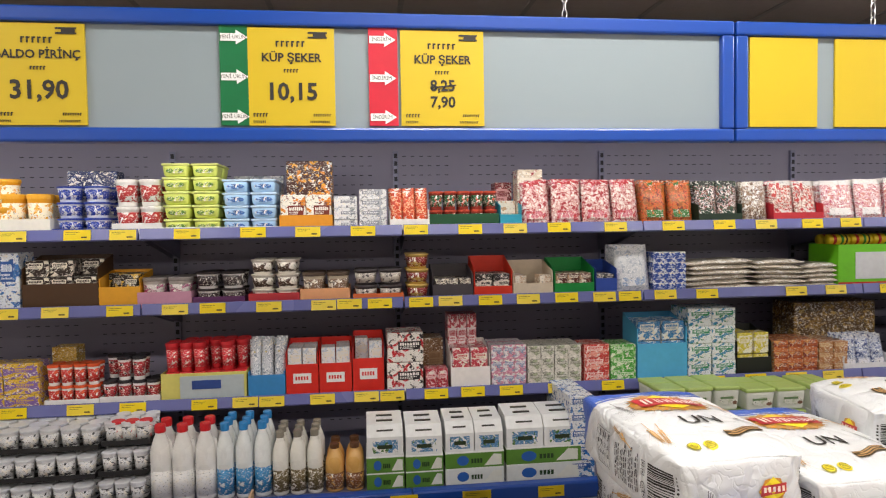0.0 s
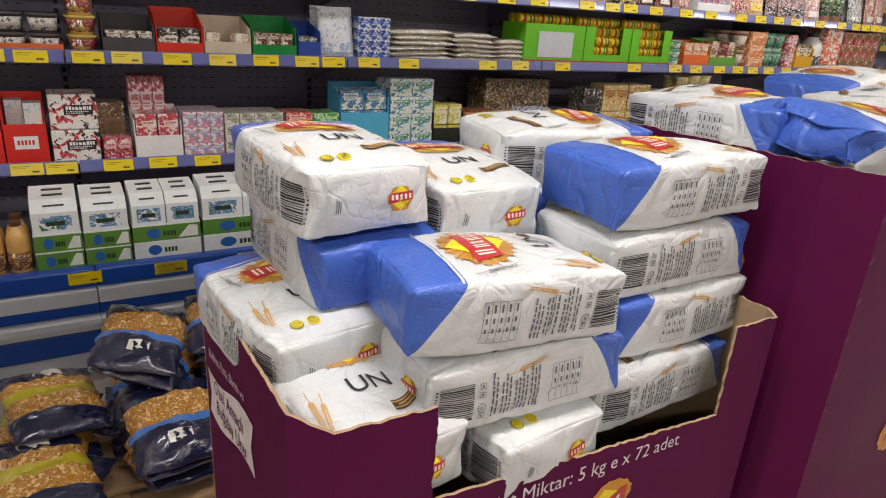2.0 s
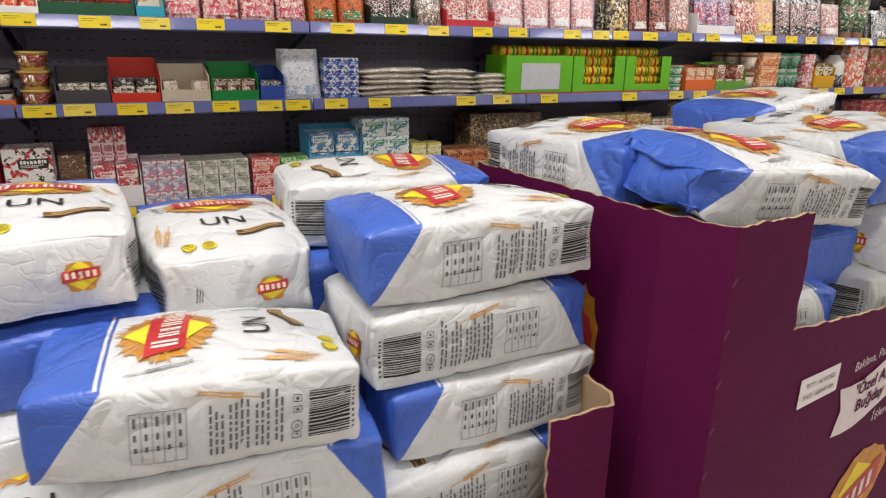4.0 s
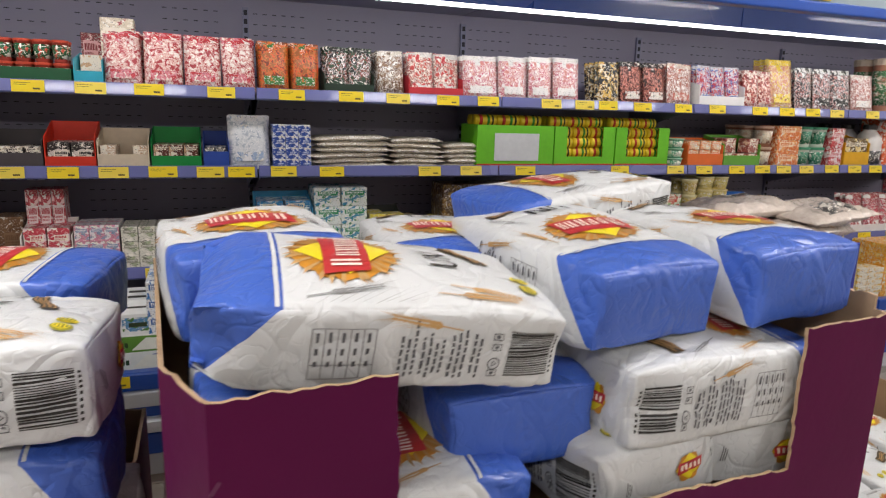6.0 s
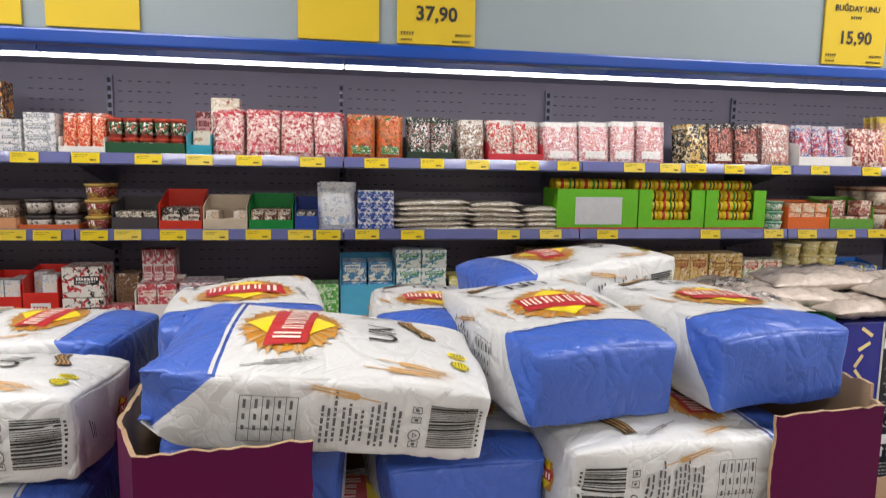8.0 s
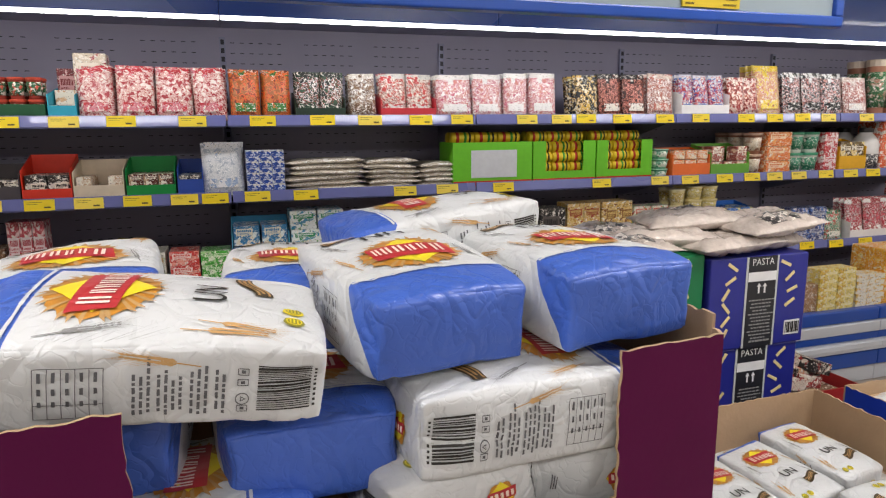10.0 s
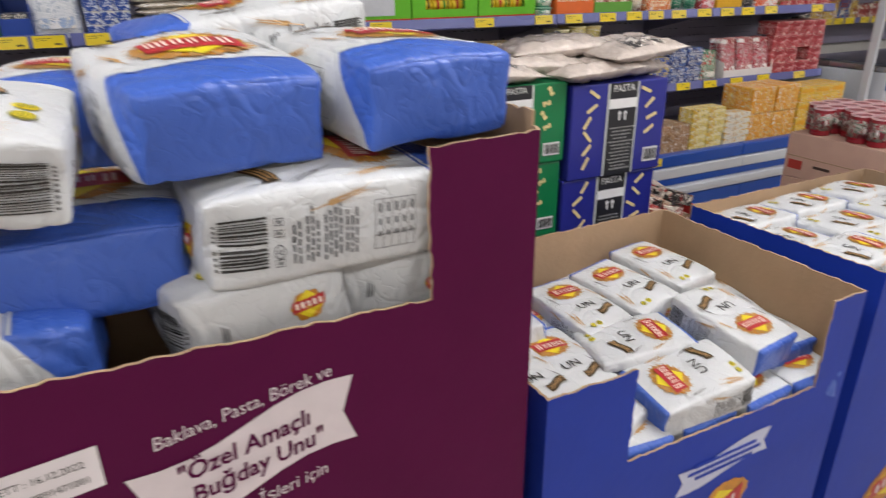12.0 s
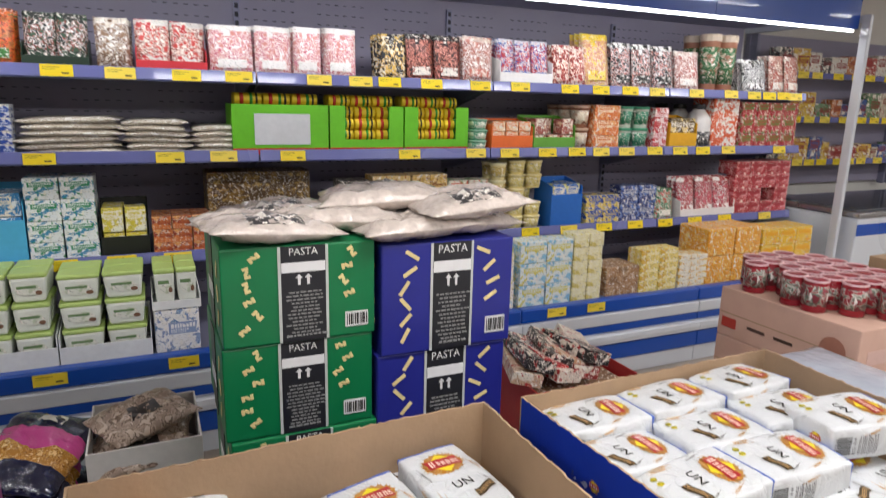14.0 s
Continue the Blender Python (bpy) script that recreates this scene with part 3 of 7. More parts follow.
    def ear(self, bm, face, u0, v0, u1, v1, rnd, fat=1.0, awns=True):
        """An ear of wheat from its stalk to its tip: plump grains in two rows with long bristles."""
        asp = self.h.x / (self.h.y if face in ("top",) else self.h.z)
        du, dv = u1 - u0, v1 - v0
        ln = math.hypot(du, dv / asp)
        tu, tv = du / ln, dv / ln
        pu, pv = -dv / asp / ln, du * asp / ln
        for k in range(9):
            f = 0.30 + 0.70 * k / 9
            cu, cv = u0 + du * f, v0 + dv * f
            for sd in (-1, 1):
                g = 0.020 * fat * (1.15 - 0.05 * k)
                a = (cu + pu * sd * g * 0.25, cv + pv * sd * g * 0.25)
                b = (cu + tu * g * 1.2 + pu * sd * g * 1.1, cv + tv * g * 1.2 + pv * sd * g * 1.1)
                c = (cu + tu * g * 2.9 + pu * sd * g * 0.8, cv + tv * g * 2.9 + pv * sd * g * 0.8)
                e = (cu + tu * g * 1.6 + pu * sd * g * 0.15, cv + tv * g * 1.6 + pv * sd * g * 0.15)
                self.poly(bm, face, (a, b, c, e))
                if awns:
                    w = 0.0022
                    tipu, tipv = c[0] + tu * 0.11 + pu * sd * rnd.uniform(0.02, 0.06), c[1] + tv * 0.11 + pv * sd * rnd.uniform(0.02, 0.06)
                    self.poly(bm, face, (c, (c[0] + pu * w, c[1] + pv * w), (tipu, tipv)))
        w = 0.004
        self.poly(bm, face, ((u0 - pu * w, v0 - pv * w), (u0 + pu * w, v0 + pv * w), (u0 + du * 0.5 + pu * w, v0 + dv * 0.5 + pv * w), (u0 + du * 0.5 - pu * w, v0 + dv * 0.5 - pv * w)))

    def letters(self, name, body, face, cu, cv, su, sv, material, parent, turn=False, bold=0.0):
        cu_ = bpy.data.curves.new(name, "FONT")
        cu_.body, cu_.size, cu_.align_x, cu_.align_y, cu_.resolution_u, cu_.offset = body, 1.0, "CENTER", "CENTER", 3, bold
        tmp = bpy.data.objects.new(name, cu_)
        me = bpy.data.meshes.new_from_object(tmp)
        bpy.data.objects.remove(tmp)
        bpy.data.curves.remove(cu_)
        for v in me.vertices:
            a, b = (-v.co.y, v.co.x) if turn else (v.co.x, v.co.y)
            v.co = self.on(face, cu + a * su, cv + b * sv, 0.0018)
        me.materials.clear()
        me.materials.append(material)
        ob = new(name, me)
        ob.parent = parent
        return ob


RIBBON_M = mat("ribbon_brown", (0.055, 0.035, 0.012), 0.5, spread=0.2)


def make_bag(name, length, width, height, seed, label, group, fine=True, soft=1.2):
    b = Bag(length, width, height, seed, -0.56 if fine else -0.90, 0.38 if fine else 0.06, soft if fine else 0.8)
    lo = -0.10 if fine else -0.28
    rnd = random.Random(seed)
    t = thing(name, label, "flour bag", group)
    nx, ny, nz = (34, 26, 14) if fine else (16, 12, 8)
    part("body", b.shell(None, 1, nx, ny, nz, 1), PAPER_M, t, "creased white paper", True)
    part("blue_band", b.shell(-1, None, max(7, nx // 2), ny, nz, -1), BAGBLUE_M, t, "blue paper end", True)
    if fine:
        bm = bmesh.new()
        b.patch(bm, "top", b.seam - 0.040, b.seam - 0.018, -0.97, 0.97, 1, 24, 0.0012)
        part("seam_line", bm, PAPER_M, t, "thin white line beside the blue")
    # emblem: a fringe of gold, a yellow diamond and a slanted red panel
    cu = lo - 0.12
    b.zoom = (cu, 1.22)
    bm = bmesh.new()
    b.disc(bm, "top", cu, 0.0, 0.235, 0.50, 0.0014, 0.05, 44, 15)
    lg = part("logo", bm, GOLD_M, t, "red and gold printed emblem")
    bm = bmesh.new()
    for k in range(26):
        an = 2 * math.pi * k / 26 + rnd.uniform(-0.08, 0.08)
        b.poly(bm, "top", [(cu + r * 0.25 * math.cos(an + w), r * 0.53 * math.sin(an + w)) for r, w in ((0.62, -0.03), (0.95, -0.05), (1.10, 0.04), (0.66, 0.04))], 0.002)
    part("logo_fringe", bm, WHEAT_M, lg)
    bm = bmesh.new()
    b.quad(bm, "top", ((cu - 0.22, 0.0), (cu, -0.44), (cu + 0.22, 0.0), (cu, 0.44)), 0.0026)
    part("logo_diamond", bm, YEL_M, lg)
    bm = bmesh.new()
    b.quad(bm, "top", ((cu - 0.11, -0.44), (cu + 0.09, -0.40), (cu + 0.12, 0.42), (cu - 0.09, 0.40)), 0.0034)
    part("logo_centre", bm, RED_M, lg)
    bm = bmesh.new()
    for c, (v0, w) in enumerate(((-0.34, 0.13), (-0.17, 0.09), (-0.05, 0.09), (0.07, 0.11), (0.20, 0.10), (0.31, 0.08))):
        d = 0.006 * c
        tall = 0.075 if c == 0 else 0.05
        b.patch(bm, "top", cu - tall + d, cu + 0.055 + d, v0, v0 + w * 0.28, 2, 1, 0.0042)
        b.patch(bm, "top", cu - tall + d, cu + 0.055 + d, v0 + w * 0.52, v0 + w * 0.78, 2, 1, 0.0042)
    tagged(part("logo_print", bm, ink("f0dcd0"), lg), kind="stuff")
    b.zoom = None
    un = 0.35 if fine else 0.22
    b.letters("print", "UN", "top", un, 0.02, 0.26, 0.42, BLACK_M, t, True, 0.004)
    # a dark waving ribbon with a gold heart, and two round stamps
    rb = un + (0.23 if fine else 0.27)
    wave = [(rb + 0.022 * math.sin(k * 0.8) - 0.016 * k + 0.06, 0.10 + 0.085 * k) for k in range(9)]
    bm = bmesh.new()
    b.strip(bm, "top", wave, 0.052 if fine else 0.085)
    rp = part("ribbon_print", bm, RIBBON_M, t)
    bm = bmesh.new()
    b.strip(bm, "top", wave[1:8], 0.009, 0.0024)
    b.strip(bm, "top", [(u - 0.03, v) for u, v in wave], 0.007, 0.0024)
    b.strip(bm, "top", [(u + 0.03, v) for u, v in wave], 0.007, 0.0024)
    part("ribbon_stripe", bm, WHEAT_M, rp)
    for v, m_, m2 in ((-0.30, YEL_M, OLIVE_M), (-0.55, OLIVE_M, YEL_M)):
        bm = bmesh.new()
        b.disc(bm, "top", 0.80, v, 0.060, 0.095)
        st = part("stamp", bm, m_, t)
        bm = bmesh.new()
        b.disc(bm, "top", 0.80, v, 0.046, 0.074, 0.0024, segs=16, hole=0.82)
        for k in range(3):
            b.patch(bm, "top", 0.775 + 0.02 * k, 0.784 + 0.02 * k, v - 0.045, v + 0.045, 1, 1, 0.0024)
        part("stamp_print", bm, m2, st)
    bm = bmesh.new()
    b.ear(bm, "top", 0.22, -0.80, 0.66, -0.86, rnd)
    b.ear(bm, "top", 0.30, -0.66, 0.70, -0.80, rnd, 0.9)
    b.ear(bm, "front", 0.34, 0.50, -0.04, 0.80, rnd, 0.9)
    b.ear(bm, "rear", 0.34, 0.50, -0.04, 0.80, rnd, 0.9)
    b.ear(bm, "top", -0.38, 0.70, -0.05, 0.86, rnd, 0.8)
    tagged(part("wheat_print", bm, WHEAT_M, t), kind="stuff")
    bm = bmesh.new()
    b.ear(bm, "top", -0.45, -0.82, -0.06, -0.70, rnd, 0.8)
    b.ear(bm, "top", 0.10, 0.62, 0.42, 0.84, rnd, 0.7)
    for k in range(9):
        u = -0.42 + 0.055 * k + rnd.uniform(0, 0.03)
        b.poly(bm, "top", ((u, -0.92), (u + 0.004, -0.92), (u + 0.22, -0.60 - 0.02 * k)))
    tagged(part("grass_print", bm, GREYINK_M, t), kind="stuff")
    for face in ("front", "rear"):
        bm = bmesh.new()
        v = -0.60
        while v < 0.50:
            d = rnd.choice((0.022, 0.034, 0.055))
            b.patch(bm, face, 0.62, 0.90, v, v + d, 3, 1)
            v += d + rnd.choice((0.020, 0.030, 0.038))
        for k in range(9):
            b.patch(bm, face, 0.915, 0.930, -0.58 + 0.12 * k, -0.52 + 0.12 * k)
        tagged(part("barcode", bm, BLACK_M, t, "printed bar code"), kind="stuff")
        bm = bmesh.new()
        # blocks of writing that runs across the side, word by word
        for u0, lines in ((0.02, 3), (0.135, 4), (0.29, 3), (0.41, 2)):
            for r in range(lines):
                v, top = -0.66 + rnd.uniform(0, 0.12), 0.46 + rnd.uniform(-0.25, 0.10)
                while v < top:
                    w = rnd.uniform(0.07, 0.22)
                    b.patch(bm, face, u0 + r * 0.034, u0 + r * 0.034 + 0.015, v, v + w)
                    v += w + 0.045
        if fine:
            for k in range(6):
                u = -0.42 + 0.062 * k
                b.patch(bm, face, u, u + 0.004, -0.62, 0.52, 1, 6)
                if k < 5:
                    v = 0.44
                    for w in (0.22, 0.15, 0.12):
                        b.patch(bm, face, u + 0.022, u + 0.038, v - w, v)
                        v -= w + 0.14
            for v in (-0.62, -0.30, 0.52):
                b.patch(bm, face, -0.42, -0.106, v, v + 0.014, 6, 1)
        b.disc(bm, face, 0.545, -0.30, 0.036, 0.15, segs=18, hole=0.84)
        b.disc(bm, face, 0.545, -0.30, 0.020, 0.08, segs=3, hole=0.55)
        for v in (-0.62, 0.02, 0.28):
            for du, dv in ((0, 0), (0.052, 0)):
                b.patch(bm, face, 0.518 + du, 0.522 + du, v, v + 0.17)
            for dv in (0, 0.15):
                b.patch(bm, face, 0.522, 0.570, v + dv, v + dv + 0.02)
            b.patch(bm, face, 0.536, 0.556, v + 0.05, v + 0.12)
        tagged(part("small_print", bm, SIDEINK_M, t), kind="stuff")
    bm = bmesh.new()
    b.disc(bm, "end", 0.42, -0.1, 0.2, 0.36, 0.0014, 0.1, 20, 6)
    e = part("end_logo", bm, GOLD_M, t)
    bm = bmesh.new()
    b.quad(bm, "end", ((0.20, -0.1), (0.42, -0.42), (0.64, -0.1), (0.42, 0.30)), 0.0020)
    part("end_logo_diamond", bm, YEL_M, e)
    bm = bmesh.new()
    b.quad(bm, "end", ((0.22, -0.22), (0.62, -0.16), (0.63, 0.10), (0.23, 0.06)), 0.0028)
    part("end_logo_centre", bm, RED_M, e)
    bm = bmesh.new()
    for k in range(5):
        b.patch(bm, "end", 0.26 + 0.072 * k, 0.30 + 0.072 * k, -0.12, 0.02, 1, 1, 0.0036)
    part("end_logo_print", bm, ink("f0dcd0"), e)
    bm = bmesh.new()
    for k in range(3):
        b.patch(bm, "end", -0.62 + 0.035 * k, -0.605 + 0.035 * k, -0.30, 0.12 - 0.05 * k, 1, 2)
    part("end_print", bm, SIDEINK_M, t)
    return t


BAGS5 = [make_bag("flour_bag", 0.318, 0.198, 0.100, s, "white paper flour bag with a blue end and red logo", "large flour bags") for s in (1, 2, 3, 4)]
for o in BAGS5:
    o.location = (0, 0, -50)
used5 = 0


def big_bag(x, y, z, yaw, tip=0, lean=0):
    """A large bag with its middle at x, y, z."""
    global used5
    i = used5 % 4
    m = pose(x, y, z, lean, tip, yaw)
    if used5 < 4:
        BAGS5[i].matrix_basis = m
        ob = BAGS5[i]
    else:
        ob = copy_thing(BAGS5[i], m)
    used5 += 1
    return ob


# bags heaped in the first maroon bin
big_bag(0.768, -2.487, 1.198, -2)
big_bag(0.766, -2.489, 1.094, 181)
big_bag(0.785, -2.495, 0.992, 2)
big_bag(0.745, -2.515, 0.888, 183)
big_bag(0.432, -2.535, 1.082, -6, 4)
big_bag(0.455, -2.535, 0.978, 178)
big_bag(0.279, -2.305, 1.198, -87)
big_bag(0.487, -2.285, 1.155, -88, 2)
big_bag(0.30, -2.30, 1.092, 92)
big_bag(0.215, -2.335, 0.992, -82)
big_bag(0.745, -2.262, 1.205, 172)
big_bag(0.50, -2.29, 1.05, 90)
big_bag(0.24, -2.49, 0.925, -84, 3)
big_bag(0.47, -2.50, 0.872, -86)
big_bag(0.73, -2.28, 1.098, 4)
big_bag(0.72, -2.29, 0.99, 184)
# bags heaped in the second maroon bin
slumped = make_bag("flour_bag", 0.345, 0.198, 0.084, 7, "slumped white paper flour bag with a crumpled blue end", "large flour bags", True, 1.45)
slumped.matrix_basis = pose(1.176, -2.588, 1.264, 8, 7, -2)
big_bag(1.460, -2.485, 1.266, 99, -3)
big_bag(1.690, -2.477, 1.268, 97, -1)
big_bag(1.100, -2.47, 1.155, 91)
big_bag(1.328, -2.475, 1.132, 92)
big_bag(1.58, -2.565, 1.150, 186, -3)
big_bag(1.17, -2.580, 1.058, 181)
big_bag(1.475, -2.505, 1.066, -84, 0, 4)
big_bag(1.675, -2.48, 1.055, -96)
big_bag(1.068, -2.365, 1.262, 96, 1)
big_bag(1.345, -2.30, 1.235, 88)
big_bag(1.56, -2.285, 1.300, 9, -6)
big_bag(1.58, -2.34, 1.18, 3)

SMALL = [make_bag("small_flour_bag", 0.214, 0.136, 0.070, s, "small white paper flour bag with a red logo", "small flour bags", False) for s in (5, 6)]
used2 = 0


def small_bag(x, y, z, yaw, tip=0, lean=0):
    global used2
    m = pose(x, y, z, lean, tip, yaw)
    if used2 < 2:
        ob = SMALL[used2]
        ob.matrix_basis = m
    else:
        ob = copy_thing(SMALL[used2 % 2], m)
    used2 += 1
    return ob


# small bags thrown loosely into the first blue bin
small_bag(1.986, -2.135, 0.722, 7, 4)
small_bag(1.968, -2.292, 0.708, 178, 5, 4)
small_bag(1.938, -2.470, 0.706, -83, 4)
small_bag(2.198, -2.284, 0.700, -84, 4)
small_bag(2.336, -2.270, 0.712, -80, 3, 3)
small_bag(2.480, -2.235, 0.722, -81, 4)
small_bag(2.432, -2.490, 0.715, 98, -9)
small_bag(2.225, -2.440, 0.690, 172, 3)
small_bag(2.240, -2.566, 0.676, -3, -6, 5)
small_bag(2.060, -2.420, 0.672, -86, 6)
small_bag(2.050, -2.500, 0.640, -70)
small_bag(2.535, -2.470, 0.655, 90)
small_bag(2.10, -2.42, 0.655, -80, 3)
small_bag(2.10, -2.20, 0.665, 95)
small_bag(2.28, -2.39, 0.668, 20, 5)
small_bag(2.36, -2.17, 0.672, 10)
small_bag(2.54, -2.36, 0.668, 80, -4)
small_bag(1.925, -2.24, 0.662, 90)
small_bag(2.33, -2.52, 0.655, 30)
for ky in range(3):
    for kx in range(5):
        small_bag(1.94 + 0.15 * kx, -2.22 - 0.155 * ky, 0.595 + 0.01 * ((kx * 3 + ky) % 3), 90 + 4 * ((kx + ky) % 3) - 4)
# neat rows in the second blue bin
for kx in range(3):
    small_bag(2.83 + 0.21 * kx, -2.19, 0.765 + 0.006 * kx, 176 + 5 * kx, 2 - 2 * kx, 4)
    small_bag(2.81 + 0.215 * kx, -2.325, 0.752 + 0.009 * kx, 184 - 5 * kx, 2 * kx - 3, 3)
small_bag(2.86, -2.46, 0.765, 184, 2)
small_bag(3.07, -2.455, 0.762, 176)
small_bag(3.285, -2.43, 0.80, 172)
for kx in range(4):
    small_bag(2.87 + 0.137 * kx, -2.497, 0.70, -90 + 2 * kx)
    small_bag(2.80 + 0.135 * kx, -2.40, 0.685, 90)


# ---- cardboard display bins ----
def card_wall(parent, p0, p1, outline, outer, rnd, thick=0.0045, label=""):
    """A card panel from p0 to p1 (plan), its printed face to the right of that way. outline: distance along, height."""
    p0, p1 = Vector((*p0, 0)), Vector((*p1, 0))
    d = (p1 - p0).normalized()
    n = Vector((d.y, -d.x, 0))
    pts = []
    m = len(outline)
    for i in range(m):
        a, b = outline[i], outline[(i + 1) % m]
        steps = max(1, int(math.hypot(b[0] - a[0], b[1] - a[1]) / 0.010))
        for s in range(steps):
            f = s / steps
            outer_side = a[0] == b[0] and (a[0] == 0 or a[0] == max(q[0] for q in outline))
            j = 0.0022 if s and not outer_side else 0.0
            pts.append((a[0] + (b[0] - a[0]) * f + rnd.uniform(-j, j), a[1] + (b[1] - a[1]) * f + rnd.uniform(-j, j)))
    bm = bmesh.new()
    fo = [bm.verts.new(p0 + d * u + Vector((0, 0, z))) for u, z in pts]
    fi = [bm.verts.new(p0 + d * u - n * thick + Vector((0, 0, z))) for u, z in pts]
    f = bm.faces.new(fo)
    f.material_index = 0
    bm.faces.new(fi[::-1]).material_index = 1
    for k in range(len(pts)):
        q = (k + 1) % len(pts)
        bm.faces.new((fo[k], fi[k], fi[q], fo[q])).material_index = 1
    bmesh.ops.recalc_face_normals(bm, faces=bm.faces)
    return link("card_panel", bm, (outer, KRAFT_M), parent, label)


def bin_box(label, outer, corners, z0, z1, notch, seed, dip=0.0):
    """corners: plan of the box, counter-clockwise, from the front left; notch: start, end, height along the front."""
    rnd = random.Random(seed)
    t = thing("display_bin", label, "display bin", "cardboard display bins")
    n = len(corners)
    for i in range(n):
        a, b = corners[i], corners[(i + 1) % n]
        w = math.hypot(b[0] - a[0], b[1] - a[1])
        if i == 0:
            u0, u1, za, zb = notch
            o = [(0, z0), (w, z0), (w, z1 - dip), (u1, z1 - dip), (u1, zb), (u0, za), (u0, z1), (0, z1)]
        else:
            o = [(0, z0), (w, z0), (w, z1 - (dip if i == 1 else 0)), (0, z1 - (dip if i == 1 else 0))]
        card_wall(t, a, b, o, outer, rnd)
    bm = bmesh.new()
    bm.faces.new([bm.verts.new((x, y, z0 + 0.008)) for x, y in corners])
    bmesh.ops.extrude_face_region(bm, geom=bm.faces[:])
    part("bottom", bm, KRAFT_M, t)
    return t


def pallet(cx, cy, w, d):
    t = thing("pallet", "worn pale wooden pallet under the display bin", "pallet", "pallets", pose(cx, cy, FLOOR_Z))
    for k in range(5):
        y = -d / 2 + 0.05 + k * (d - 0.1) / 4
        part("top_board", boxm(-w / 2, w / 2, y - 0.045, y + 0.045, 0.122, 0.142, 0.003), WOOD_M, t)
    for kx in (-1, 0, 1):
        x = kx * (w / 2 - 0.05)
        part("stringer", boxm(x - 0.045, x + 0.045, -d / 2, d / 2, 0.1, 0.121, 0.003), WOOD_M, t)
        for ky in (-1, 0, 1):
            y = ky * (d / 2 - 0.06)
            part("block", boxm(x - 0.045, x + 0.045, y - 0.06, y + 0.06, 0.02, 0.0995, 0.003), WOOD_M, t)
        part("bottom_board", boxm(x - 0.045, x + 0.045, -d / 2, d / 2, 0.0, 0.0195, 0.003), WOOD_M, t)


P1 = bin_box("maroon cardboard bin heaped with large flour bags", MAROON_M,
             [(0.160, -2.655), (0.905, -2.668), (0.925, -2.64), (0.922, -2.19), (0.115, -2.17), (0.125, -2.60)],
             FLOOR_Z + 0.145, 1.003, (0.125, 0.648, 0.868, 0.845), 11)
P2 = bin_box("tall maroon cardboard bin heaped with large flour bags", MAROON_M,
             [(1.017, -2.724), (1.818, -2.66), (1.826, -2.635), (1.785, -2.195), (0.948, -2.215), (0.980, -2.64)],
             FLOOR_Z + 0.145, 1.240, (0.152, 0.655, 1.075, 1.043), 12, 0.018)
B1 = bin_box("blue cardboard bin loosely filled with small flour bags", NAVY_M,
             [(1.862, -2.648), (2.612, -2.638), (2.612, -2.098), (1.850, -2.118)],
             FLOOR_Z + 0.145, 0.822, (0.172, 0.655, 0.642, 0.632), 13)
B2 = bin_box("blue cardboard bin neatly filled with small flour bags", NAVY_M,
             [(2.715, -2.612), (3.425, -2.618), (3.430, -2.108), (2.690, -2.115)],
             FLOOR_Z + 0.145, 0.825, (0.125, 0.672, 0.668, 0.665), 14)
pallet(0.52, -2.41, 0.80, 0.48)
pallet(1.385, -2.45, 0.80, 0.48)
pallet(2.23, -2.37, 0.80, 0.58)
pallet(3.06, -2.36, 0.80, 0.56)


# ---- goods: one builder for each kind, standing at the origin and facing -y ----
def bars(w, h, y, seed, n=3):
    """Unreadable print as short bars on a front face, centred on x."""
    rnd = random.Random(seed)
    bm = bmesh.new()
    for k in range(n):
        ww = w * rnd.uniform(0.35, 0.8)
        z = h * (0.30 + 0.4 * (k + 0.5) / n)
        add_box(bm, -ww / 2, ww / 2, y - 0.0012, y, z, z + h * 0.07)
    return bm


def flat(bm, pts, y):
    bm.faces.new([bm.verts.new((x, y, z)) for x, z in pts])


def tub(name, label, cat, group, w, d, h, body, lid, mark):
    """A tapered rectangular tub with a rimmed lid."""
    t = thing(name, label, cat, group)
    bm = bmesh.new()
    a, b = 0.86, 1.0
    add_box(bm, -w / 2, w / 2, -d / 2, d / 2, 0, h * 0.84, min(w, d) * 0.1)
    for v in bm.verts:
        f = a + (b - a) * v.co.z / (h * 0.84)
        v.co.x *= f * 0.97
        v.co.y *= f * 0.97
    part("body", bm, body, t, smooth=False)
    part("lid", boxm(-w / 2, w / 2, -d / 2, d / 2, h * 0.82, h * 0.99, h * 0.06), lid, t)
    bm = bmesh.new()
    flat(bm, [(w * 0.34 * math.cos(k * math.pi / 6), h * 0.44 + h * 0.2 * math.sin(k * math.pi / 6)) for k in range(12)], -d / 2 * 0.985 - 0.001)
    part("print", bm, mark, t)
    return t


def cup(name, label, cat, group, r, h, body, lid, mark):
    """A round tapered cup with a lid and a printed band."""
    t = thing(name, label, cat, group)
    part("body", lathe([(r * 0.78, 0), (r * 0.8, h * 0.03), (r * 0.97, h * 0.88), (r, h * 0.9)]), body, t, smooth=True)
    part("lid", lathe([(r * 1.03, h * 0.88), (r * 1.05, h * 0.92), (r * 1.05, h * 0.98), (r * 0.98, h)]), lid, t)
    part("print", lathe([(r * 0.835, h * 0.16), (r * 0.965, h * 0.78)]), mark, t, smooth=True)
    return t


